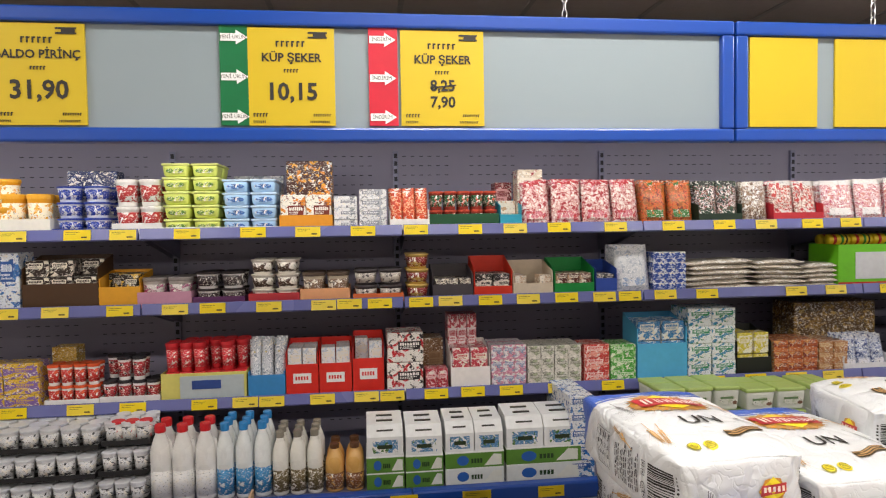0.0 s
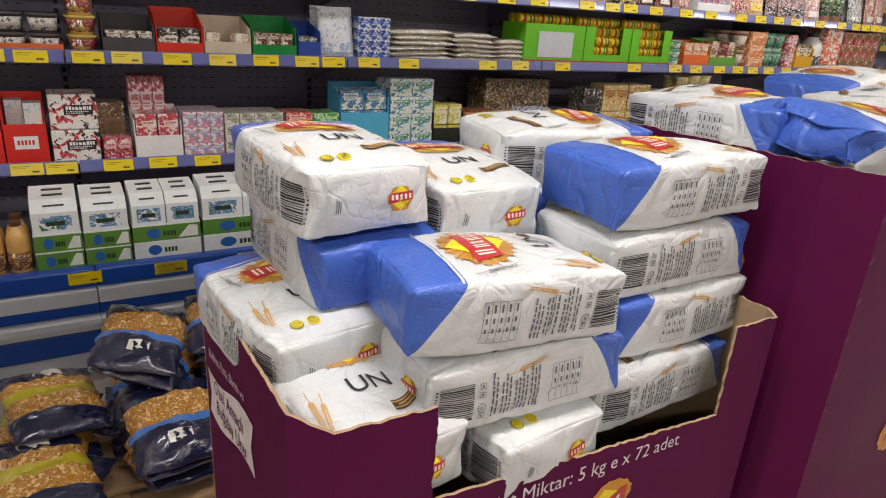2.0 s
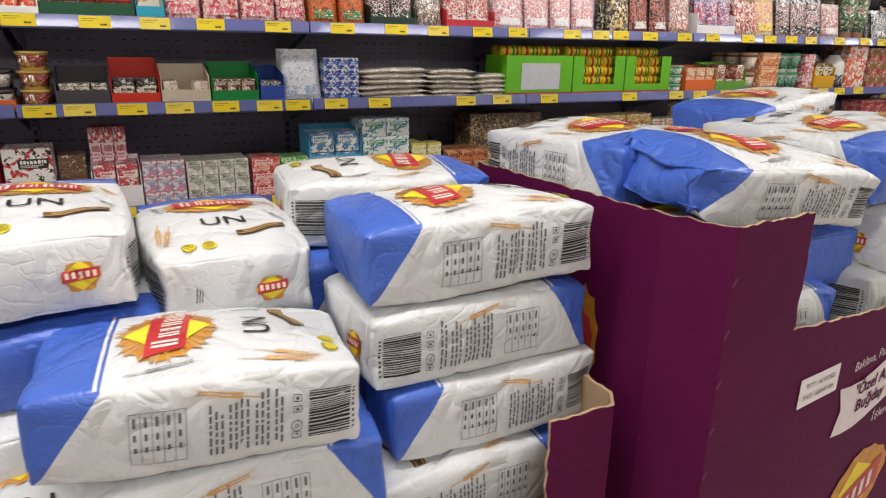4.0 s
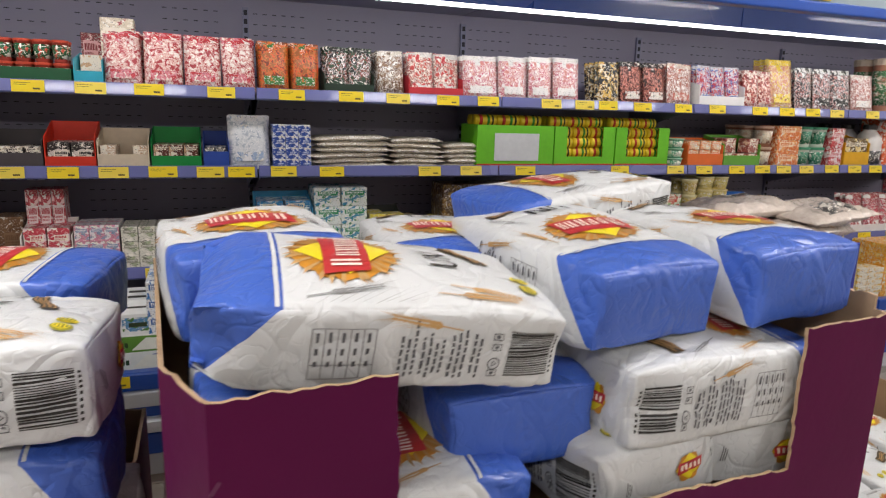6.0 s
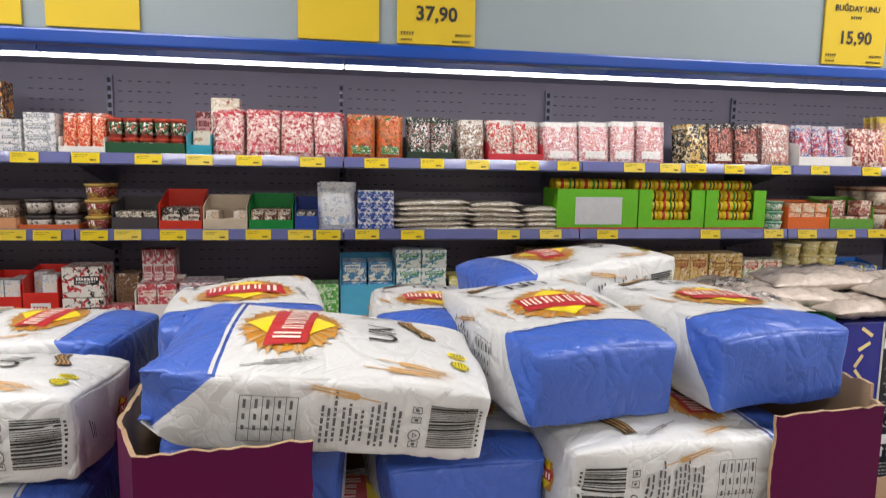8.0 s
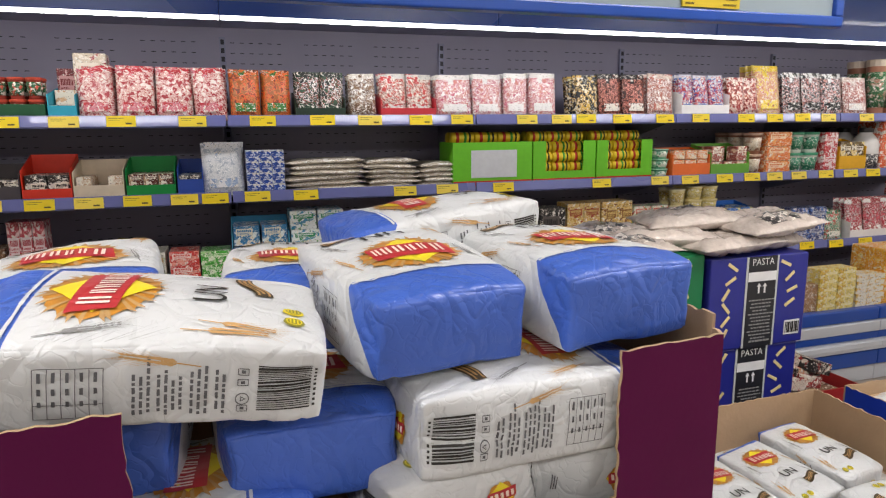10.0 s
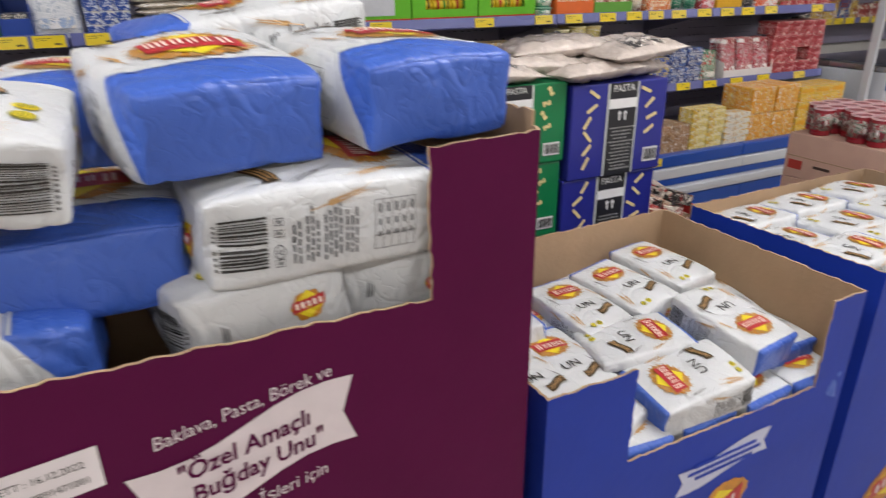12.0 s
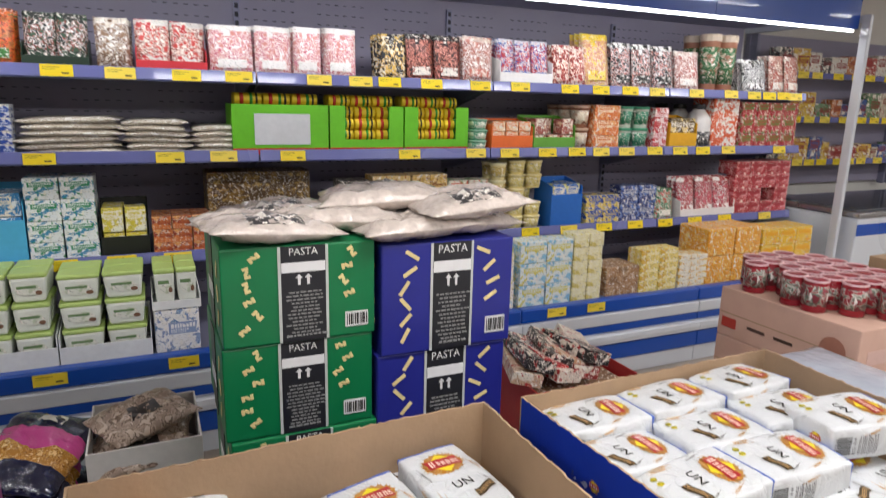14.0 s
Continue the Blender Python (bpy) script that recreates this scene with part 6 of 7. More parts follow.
boxes(5.633, 6.118, D, 0.327, 3, 3, 'ecc020', 'f0d050', 'e8a020', 'bright yellow carton of butter', d=0.2, y=DY)
tag_row(1.5135, (-1.805, -1.522, -1.319, -1.028, -0.722, -0.462, -0.195, 0.066, 0.339, 0.570, 0.799, 1.099, 1.413, 1.696, 1.932, 2.197, 2.421, 2.794, 3.002, 3.154, 3.385, 3.671, 3.921, 4.252, 4.471, 4.688, 4.898, 5.220, 5.523, 5.734, 5.877, 6.014, 6.137))
tag_row(1.153, (-1.854, -1.633, -1.345, -1.094, -0.920, -0.656, -0.394, -0.268, -0.119, 0.086, 0.234, 0.438, 0.634, 0.835, 1.037, 1.174, 1.368, 1.599, 2.106, 2.337, 2.658, 3.266, 3.658, 3.872, 4.124, 4.330, 4.507, 4.700, 4.923, 5.133, 5.328, 5.556, 6.043))
tag_row(0.688, (-1.834, -1.537, -1.301, -0.972, -0.780, -0.654, -0.410, -0.194, -0.066, 0.155, 0.342, 0.540, 0.793, 1.080, 1.367, 1.641, 1.875, 2.110, 2.325, 4.037, 4.309, 4.573, 4.819, 5.069, 5.326, 5.598, 5.986))
deck_tags((0.289, 0.625, -0.038, 0.281, -0.562, 1.603, 2.091, 3.969, 4.232))


# ---- print on the bins ----
def front_print(parent, m, shapes):
    """Flat shapes in the plane of a bin's front; shapes: name, points, material, lift."""
    for name, pts, material, lift in shapes:
        bm = bmesh.new()
        bm.faces.new([bm.verts.new(m @ Vector((x, -lift, z))) for x, z in pts])
        part(name, bm, material, parent)


def ribbon(cx, cz, w, h, rise):
    """Outline of a waving ribbon."""
    up, lo = [], []
    for k in range(9):
        u = -1 + k / 4
        s = 0.12 * h * math.sin(u * 3)
        up.append((cx + u * w / 2, cz + rise * u / 2 + s + h / 2))
        lo.append((cx + u * w / 2, cz + rise * u / 2 + s - h / 2))
    return lo + [(cx + w * 0.44, cz + rise * 0.5)] + up[::-1] + [(cx - w * 0.44, cz - rise * 0.5)]


def burst(cx, cz, r, rz, rise=0.0):
    return [(cx + r * (1 + 0.16 * (k % 2)) * math.cos(k * math.pi / 10), cz + rise * math.cos(k * math.pi / 10) + rz * (1 + 0.16 * (k % 2)) * math.sin(k * math.pi / 10)) for k in range(20)]


def emblem(cx, cz, r, rz):
    """A gold-edged lozenge with a yellow heart, a rising red panel and pale bars."""
    def at(u, v):
        return (cx + r * u, cz + rz * (v + 0.45 * u))

    edge = [at(1.12 * (1 + 0.05 * (k % 2)) * math.copysign(abs(math.cos(k * math.pi / 16)) ** 1.3, math.cos(k * math.pi / 16)),
               0.98 * (1 + 0.05 * (k % 2)) * math.copysign(abs(math.sin(k * math.pi / 16)) ** 1.3, math.sin(k * math.pi / 16))) for k in range(32)]
    shapes = [("emblem", edge, GOLD_M, 0.0015),
              ("emblem_diamond", [at(-0.95, 0), at(0, -0.82), at(0.95, 0), at(0, 0.82)], YEL_M, 0.0022),
              ("emblem_panel", [at(-0.88, -0.34), at(0.88, -0.30), at(0.92, 0.34), at(-0.84, 0.32)], RED_M, 0.0029)]
    for k in range(6):
        u = -0.68 + 0.24 * k
        shapes.append(("emblem_bar", [at(u, -0.18), at(u + 0.12, -0.18), at(u + 0.12, 0.18), at(u, 0.18)], CARDWHITE, 0.0036))
    return shapes


CARDWHITE = ink("d9cfd2")
M1 = pose(0.160, -2.655, 0, 0, 0, -1.0)
writing("print", "Net Miktar: 5 kg e x 72 adet", 0.034, M1 @ pose(0.385, -0.002, 0.826, 90, 0, 0), CARDWHITE, P1, stretch=0.92)
front_print(P1, M1, [*emblem(0.42, 0.74, 0.05, 0.05)])
ML = pose(0.125, -2.60, 0, 0, 0, -88.7) @ pose(-0.48, 0, 0)
front_print(P1, ML, [("ribbon_print", ribbon(0.21, 0.832, 0.27, 0.085, 0.05), CARDWHITE, 0.0015)])
writing("print", "Özel Amaçlı", 0.036, ML @ pose(0.205, -0.0025, 0.850, 90, -10, 0), MAROON_M, P1, shear=0.2)
writing("print", "Buğday Unu", 0.036, ML @ pose(0.215, -0.0025, 0.816, 90, -10, 0), MAROON_M, P1, shear=0.2)
writing("print", "Baklava, Pasta, Börek ve", 0.022, ML @ pose(0.20, -0.0025, 0.905, 90, -10, 0), CARDWHITE, P1, shear=0.2)
M2 = pose(1.017, -2.724, 0, 0, 0, 4.53)
front_print(P2, M2, [("ribbon_print", ribbon(0.430, 0.918, 0.24, 0.085, 0.035), CARDWHITE, 0.0015),
                     ("sticker", [(0.195, 0.940), (0.295, 0.946), (0.295, 0.992), (0.195, 0.988)], ink("e4dee0"), 0.0015),
                     *emblem(0.42, 0.70, 0.09, 0.09)])
writing("print", "Baklava, Pasta, Börek ve", 0.0225, M2 @ pose(0.432, -0.002, 0.982, 90, -7, 0), CARDWHITE, P2, shear=0.2, stretch=0.86)
writing("print", '"Özel Amaçlı', 0.030, M2 @ pose(0.425, -0.0028, 0.934, 90, -8, 0), MAROON_M, P2, shear=0.2, stretch=0.9, bold=0.02)
writing("print", 'Buğday Unu"', 0.030, M2 @ pose(0.437, -0.0028, 0.905, 90, -8, 0), MAROON_M, P2, shear=0.2, stretch=0.9, bold=0.02)
writing("print", "İşleri için", 0.0235, M2 @ pose(0.47, -0.002, 0.862, 90, -7, 0), CARDWHITE, P2, shear=0.2, stretch=0.9)
writing("print", "TETT : 16.12.2022", 0.011, M2 @ pose(0.245, -0.0028, 0.975, 90, -2, 0), BLACK_M, P2, stretch=0.9)
writing("print", "P.NO : 0891471001", 0.011, M2 @ pose(0.245, -0.0028, 0.957, 90, -2, 0), BLACK_M, P2, stretch=0.9)
MP2 = pose(0.948, -2.215, 0, 0, 0, -85.7)
front_print(P2, MP2, [("side_emblem", burst(0.30, 1.02, 0.030, 0.075), GOLD_M, 0.0015), ("side_emblem_centre", burst(0.30, 1.02, 0.022, 0.040), RED_M, 0.0025)])
MB1 = pose(1.862, -2.648, 0, 0, 0, 0.75)
front_print(B1, MB1, [("ribbon_print", ribbon(0.42, 0.545, 0.24, 0.055, 0.02), ink("c8cce0"), 0.0015),
                      *emblem(0.42, 0.42, 0.075, 0.065)])
MB2 = pose(2.715, -2.612, 0, 0, 0, -0.5)
front_print(B2, MB2, [("ribbon_print", ribbon(0.44, 0.575, 0.26, 0.06, 0.0), ink("c8cce0"), 0.0015),
                      *emblem(0.44, 0.415, 0.075, 0.055),
                      ("ribbon_print", ribbon(0.52, 0.235, 0.22, 0.05, 0.0), ink("c8cce0"), 0.0015),
                      *emblem(0.28, 0.20, 0.10, 0.075)])
for bn, mm, cx, cz in ((B1, MB1, 0.42, 0.545), (B2, MB2, 0.44, 0.575), (B2, MB2, 0.52, 0.235)):
    bm = bmesh.new()
    for k, ww in enumerate((0.16, 0.19, 0.15)):
        add_box(bm, cx - ww / 2, cx + ww / 2, -0.003, -0.002, cz + 0.014 - k * 0.014, cz + 0.021 - k * 0.014, m=mm)
    part("small_print", bm, NAVY_M, bn)
for k in range(7):
    part("fold_slit", boxm(-0.0015, 0.0015, -0.0012, -0.0002, -0.006, 0.006, m=M2 @ pose(0.004, 0, 1.17 - 0.068 * k, 0, 35, 0)), ink("5c2448"), P2)
part("foot_tray", boxm(2.70, 3.45, -2.635, -2.60, FLOOR_Z + 0.146, 0.09, 0.003), NAVY_M, B2, "blue card foot")


# ---- pasta cartons with bags on top ----
def pasta_carton(x0, x1, y0, y1, z0, z1, color, word, curls):
    t = thing("pasta_carton", word + " pasta carton with a black label and pasta prints", "carton", "pasta cartons")
    w, h = x1 - x0, z1 - z0
    part("box", boxm(x0, x1, y0, y1, z0, z1, 0.004), color, t)
    a, b = x0 + w * 0.37, x0 + w * 0.66
    part("label", boxm(a, b, y0 - 0.0022, y0 - 0.0004, z0 + 0.001, z1 - 0.001), ink("1c1d22"), t, "black printed label")
    for xx in (a - 0.006, b):
        part("stripe", boxm(xx, xx + 0.006, y0 - 0.0022, y0 - 0.0004, z0 + 0.001, z1 - 0.001), ink("b8bcb8"), t)
    part("white_band", boxm(a + 0.001, b - 0.001, y0 - 0.0034, y0 - 0.0023, z0 + h * 0.73, z0 + h * 0.83), ink("d8d8d8"), t)
    writing("print", "PASTA", h * 0.105, pose((a + b) / 2, y0 - 0.003, z0 + h * 0.935) @ FRONT, ink("d8d8d4"), t, stretch=0.95)
    bm = bmesh.new()
    rnd = random.Random(int(x0 * 100) + int(z0 * 1000))
    for k in range(13):
        z = z0 + h * (0.06 + 0.038 * k)
        half = (b - a) * rnd.uniform(0.24, 0.42)
        x = (a + b) / 2 - half
        while x < (a + b) / 2 + half:
            ww = rnd.uniform(0.004, 0.013)
            add_box(bm, x, x + ww, y0 - 0.003, y0 - 0.0023, z, z + h * (0.020 if k == 0 else 0.013))
            x += ww + 0.0028
    tagged(part("small_print", bm, ink("8e8e8c"), t), kind="stuff")
    bm = bmesh.new()
    for k in (-1, 1):
        cx = (a + b) / 2 + k * w * 0.03
        flat(bm, [(cx - 0.003, z0 + h * 0.6), (cx + 0.003, z0 + h * 0.6), (cx + 0.003, z0 + h * 0.67), (cx + 0.008, z0 + h * 0.67), (cx, z0 + h * 0.71), (cx - 0.008, z0 + h * 0.67), (cx - 0.003, z0 + h * 0.67)], y0 - 0.0035)
    part("arrow_print", bm, ink("d8d8d8"), t)
    part("barcode_label", boxm(x0 + w * 0.79, x0 + w * 0.95, y0 - 0.0022, y0 - 0.0004, z0 + h * 0.1, z0 + h * 0.26), ink("d4d4d4"), t)
    bm = bmesh.new()
    for k in range(11):
        add_box(bm, x0 + w * (0.80 + 0.0135 * k), x0 + w * (0.805 + 0.0135 * k + 0.003 * (k % 3)), y0 - 0.003, y0 - 0.0023, z0 + h * 0.12, z0 + h * 0.24)
    tagged(part("barcode", bm, BLACK_M, t), kind="stuff")
    for side in (0.18, 0.80):
        for k in range(6):
            zz = z0 + h * (0.9 - 0.145 * k)
            if side > 0.7 and zz < z0 + h * 0.34:
                continue
            cx = x0 + w * (side + rnd.uniform(-0.05, 0.05))
            an = rnd.uniform(25, 70) * (1 if rnd.random() > 0.35 else -1)
            bm = bmesh.new()
            if curls:
                for s in range(3):
                    add_box(bm, -0.0065, 0.0065, -0.0016, 0, -0.012 + s * 0.009, -0.005 + s * 0.009, 0.001, pose(cx, y0 - 0.0006, zz, 0, an, 0) @ pose(0, 0, 0, 0, 25 * (-1) ** s, 0))
            else:
                add_box(bm, -0.0045, 0.0045, -0.0016, 0, -0.019, 0.019, 0.0005, pose(cx, y0 - 0.0006, zz, 0, an, 0))
            part("pasta_print", bm, ink("d8c68c"), t)
    # the side that faces -x
    part("side_label", boxm(x0 - 0.0022, x0 - 0.0004, y0 + (y1 - y0) * 0.42, y0 + (y1 - y0) * 0.66, z0 + 0.001, z1 - 0.001), ink("3c403c"), t)
    part("side_sticker", boxm(x0 - 0.0034, x0 - 0.0024, y0 + (y1 - y0) * 0.40, y0 + (y1 - y0) * 0.68, z0 + h * 0.35, z0 + h * 0.5), ink("d0d0cc"), t)
    for k in range(3):
        bm = bmesh.new()
        add_box(bm, -0.0016, 0, -0.008, 0.008, -0.018, 0.018, 0.0005, pose(x0 - 0.0006, y0 + 0.06, z0 + h * (0.25 + 0.25 * k), 25 * (-1) ** k, 0, 0))
        part("pasta_print", bm, ink("d8c68c"), t)


GREEN_C = mat("green_card", (0.006, 0.155, 0.05), 0.4, spread=0.08, scale=9, bump=0.05)
INDIGO_C = mat("indigo_card", (0.018, 0.022, 0.22), 0.4, spread=0.08, scale=9, bump=0.05)
for k in range(5):
    z1 = 1.132 - 0.214 * k
    dx = (0.0, -0.004, 0.005, 0.0, 0.003)[k]
    pasta_carton(2.122 + dx, 2.448 + dx, -1.872 + 0.006 * (k % 2), -1.53, z1 - 0.2125, z1, GREEN_C, "green", True)
for k in range(4):
    z1 = 1.118 - 0.262 * k
    dx = (0.0, -0.008, 0.004, 0.0)[k]
    pasta_carton(2.462 + dx, 2.795 + dx, -1.88 + 0.008 * (k % 2), -1.55, z1 - 0.2605, z1, INDIGO_C, "dark blue", False)
pallet(2.455, -1.70, 0.72, 0.40)
part_riser = thing("card_riser", "plain brown card sheet under the pasta cartons", "card sheet")
part("sheet", boxm(2.10, 2.80, -1.89, -1.53, FLOOR_Z + 0.143, 0.061, 0.003), KRAFT_M, part_riser)


def soft_bag(name, label, cat, group, w, d, h, seed, film, bands, gloss_label=None):
    """A filled film bag lying flat, with crimped ends and coloured bands along x."""
    t = thing(name, label, cat, group)
    bm = bmesh.new()
    nx, ny = 28, 20
    g = {}
    off = Vector((seed * 3.7, seed * 1.9, 0))

    def at(u, v, s):
        e = max(0.0, 1 - abs(u) ** 3.2) ** 0.75 * max(0.0, 1 - abs(v) ** 3.5) ** 0.6
        lump = 1 + 0.42 * noise.noise(Vector((u * 2.6, v * 2.6, s)) + off) + 0.26 * noise.noise(Vector((u * 8, v * 9, s)) + off) + 0.30 * (0.3 - abs(noise.noise(Vector((u * 5 + v * 3, v * 6 - u * 4, s)) + off * 2)))
        z = h / 2 + (s - 0.5) * h * max(0.03, e * lump)
        wv = 1 + 0.09 * noise.noise(Vector((u * 5, v * 2, 3)) + off)
        return Vector((u * w / 2 * wv, v * d / 2 * wv, z))

    for i in range(nx + 1):
        for j in range(ny + 1):
            for s in (0, 1):
                g[i, j, s] = bm.verts.new(at(-1 + 2 * i / nx, -1 + 2 * j / ny, s))
    mats = [film] + [b[2] for b in bands]
    for i in range(nx):
        u = -1 + 2 * (i + 0.5) / nx
        idx = 0
        for k, (a, b, _) in enumerate(bands):
            if a <= u <= b:
                idx = k + 1
        for j in range(ny):
            bm.faces.new((g[i, j, 1], g[i + 1, j, 1], g[i + 1, j + 1, 1], g[i, j + 1, 1])).material_index = idx
            bm.faces.new((g[i, j, 0], g[i, j + 1, 0], g[i + 1, j + 1, 0], g[i + 1, j, 0])).material_index = idx
    for i in range(nx):
        bm.faces.new((g[i, 0, 0], g[i + 1, 0, 0], g[i + 1, 0, 1], g[i, 0, 1]))
        bm.faces.new((g[i, ny, 0], g[i, ny, 1], g[i + 1, ny, 1], g[i + 1, ny, 0]))
    for j in range(ny):
        bm.faces.new((g[0, j, 0], g[0, j, 1], g[0, j + 1, 1], g[0, j + 1, 0]))
        bm.faces.new((g[nx, j, 0], g[nx, j + 1, 0], g[nx, j + 1, 1], g[nx, j, 1]))
    link("film", bm, mats, t, smooth=True)
    if gloss_label:
        bm = bmesh.new()
        u0, u1, v0, v1, material = gloss_label
        vs = [[bm.verts.new(at(u0 + (u1 - u0) * i / 6, v0 + (v1 - v0) * j / 4, 1) + Vector((0, 0, 0.0015))) for j in range(5)] for i in range(7)]
        for i in range(6):
            for j in range(4):
                bm.faces.new((vs[i][j], vs[i + 1][j], vs[i + 1][j + 1], vs[i][j + 1]))
        part("label", bm, material, t, smooth=True)
    return t


PALE_F = mat("film_pale_grain", (0.56, 0.49, 0.44), 0.22, spread=0.20, scale=70, bump=0.9, bump_scale=34, coat=0.5)
b0 = soft_bag("rice_bag", "clear bag of pale grain with a dark label", "food bag", "bags on the pasta cartons", 0.29, 0.20, 0.052, 1, PALE_F, [], (-0.42, 0.36, -0.80, -0.12, printed("3a383a", "55524f", "c8c2ba")))
spots = ((2.23, -1.79, 1.134, 8), (2.42, -1.73, 1.136, -20), (2.25, -1.64, 1.134, 30), (2.56, -1.80, 1.122, 4), (2.70, -1.76, 1.122, 18), (2.60, -1.64, 1.122, -8), (2.70, -1.80, 1.172, 6), (2.52, -1.70, 1.178, -14))
for k, (x, y, z, a) in enumerate(spots):
    m = pose(x, y, z, 4 * math.sin(k * 2.3), 5 * math.cos(k * 1.7), a + 180 * (k % 2))
    if k == 0:
        b0.matrix_basis = m
    else:
        copy_thing(b0, m)

PINKCARD = mat("pinkish_card", (0.56, 0.36, 0.28), 0.7, spread=0.08, scale=14, bump=0.08)


def tin_carton(x0, x1, y0, y1, z0, z1, material=PINKCARD, label="pale kraft carton with red tomato print"):
    t = thing("tin_carton", label, "carton", "cartons of tins")
    part("box", boxm(x0, x1, y0, y1, z0, z1, 0.004), material, t)
    h = z1 - z0
    part("flap_seam", boxm(x0 - 0.0015, x0 - 0.0003, y0 + 0.01, y1 - 0.01, z0 + h * 0.48, z0 + h * 0.5), KRAFT_M, t)
    bm = bmesh.new()
    vs = [bm.verts.new((x0 - 0.002, y0 + 0.09 + 0.05 * math.cos(k * math.pi / 8), z0 + h * 0.5 + 0.05 * math.sin(k * math.pi / 8))) for k in range(16)]
    bm.faces.new(vs)
    part("roundel", bm, ink("9c6a58"), t)
    for yy in (0.24, 0.36):
        part("print", boxm(x0 - 0.002, x0 - 0.0004, y0 + yy, y0 + yy + 0.08, z0 + h * 0.3, z0 + h * 0.36), ink("4a3830"), t)
    part("tomato_print", boxm(x0 - 0.002, x0 - 0.0004, y1 - 0.09, y1 - 0.02, z0 + h * 0.2, z0 + h * 0.4, 0.0003), ink("a83428"), t)
    part("front_print", boxm(x0 + 0.05, x0 + 0.16, y0 - 0.0016, y0 - 0.0004, z0 + h * 0.35, z0 + h * 0.6), ink("c8a89c"), t)
    part("front_roundel", lathe([(0.045, 0), (0.045, 0.0012)], 16), ink("9c6a58"), t).matrix_basis = pose(x1 - 0.08, y0 - 0.0016, z0 + h * 0.5, -90, 0, 0)
    return t


def open_crate(label, x0, x1, y0, y1, z0, z1, color, low=0.0):
    t = thing("open_carton", label, "carton", "open cartons on the floor")
    e = 0.006
    for a in ((x0, x1, y0, y0 + e), (x0, x1, y1 - e, y1), (x0, x0 + e, y0 + e, y1 - e), (x1 - e, x1, y0 + e, y1 - e)):
        part("side_wall", boxm(*a, z0, z1 - (low if a[3] == y0 + e else 0.5 * low if a[3] == y1 else 0), 0.001), color, t)
    part("bottom", boxm(x0 + e, x1 - e, y0 + e, y1 - e, z0, z0 + e), color, t)
    return t


# bags of dry food in front of the fridge
NAVYF = mat("navy_film", (0.012, 0.014, 0.045), 0.14, spread=0.2, scale=20, bump=0.9, bump_scale=38, coat=0.7)
GOLDF = speck("film_gold_pasta", ("a8742c", "c8964c", "8a5a20", "e0b878"), 70, 0.2)
YELF = mat("olive_yellow_film", (0.50, 0.42, 0.02), 0.16, spread=0.15, scale=20, bump=0.8, bump_scale=38, coat=0.6)
SKYF = mat("blue_film", (0.06, 0.17, 0.52), 0.16, spread=0.15, scale=20, bump=0.8, bump_scale=38, coat=0.6)
PINKF = mat("pink_film", (0.55, 0.06, 0.26), 0.16, spread=0.15, scale=20, bump=0.8, bump_scale=38, coat=0.6)
nb = soft_bag("pasta_bag", "glossy navy bag of pasta with a blue band", "food bag", "pasta bags on the floor", 0.32, 0.25, 0.085, 2, NAVYF,
              [(-0.15, 0.5, GOLDF), (-0.32, -0.15, SKYF)], (-0.62, -0.42, -0.25, 0.25, ink("dcd8cc", 0.3)))
yb = soft_bag("pasta_bag", "glossy navy bag of pasta with a yellow band", "food bag", "pasta bags on the floor", 0.32, 0.25, 0.085, 3, NAVYF,
              [(-0.5, -0.1, GOLDF), (-0.1, 0.25, YELF), (0.25, 0.5, GOLDF)], (0.55, 0.8, -0.3, 0.3, ink("dcd8cc", 0.3)))
pk = soft_bag("pasta_bag", "glossy dark bag of pasta with a pink band", "food bag", "pasta bags on the floor", 0.32, 0.25, 0.085, 4, NAVYF,
              [(-0.5, -0.1, GOLDF), (-0.1, 0.35, PINKF)], (0.55, 0.8, -0.3, 0.3, ink("dcd8cc", 0.3)))


def heap(first, x, y, n, base, seed, fan=90.0):
    rnd = random.Random(seed)
    for k in range(n):
        m = pose(x + rnd.uniform(-0.015, 0.015), y + rnd.uniform(-0.02, 0.02), base + 0.02 + k * 0.074, rnd.uniform(-14, 14), rnd.uniform(-20, 8), fan + rnd.uniform(-32, 32))
        if k == 0 and first.location.length == 0:
            first.matrix_basis = m
        else:
            copy_thing(first, m)


pallet(-0.05, -1.24, 1.2, 0.62)
FB = FLOOR_Z + 0.145
heap(nb, 0.10, -1.17, 5, FB, 1)
heap(nb, 0.12, -1.43, 3, FB, 5)
heap(nb, 0.37, -1.12, 5, FB, 2)
heap(yb, -0.19, -1.20, 3, FB, 3)
heap(yb, -0.22, -1.46, 2, FB, 6, 84)
heap(yb, -0.47, -1.18, 1, FB, 4)
tin_carton(-1.02, -0.475, -1.86, -1.57, FLOOR_Z + 0.001, 0.40, KRAFT_M, "plain brown carton under the open one")
tin_carton(-1.02, -0.475, -1.86, -1.57, 0.402, 0.62, KRAFT_M, "plain brown carton under the open one")
open_crate("open brown carton filled with red bags", -1.02, -0.475, -1.86, -1.57, 0.622, 0.885, KRAFT_M, 0.12)
REDF = mat("red_film", (0.52, 0.03, 0.05), 0.2, spread=0.2, scale=20, bump=0.4, bump_scale=30, coat=0.5)
red = soft_bag("crisp_bag", "glossy red snack bag with a gold print", "food bag", "red bags in the carton", 0.26, 0.2, 0.07, 9, REDF, [(-0.3, 0.25, speck("film_red_gold", ("a8242c", "c8323c", "d8903c", "b82830"), 40, 0.2))])
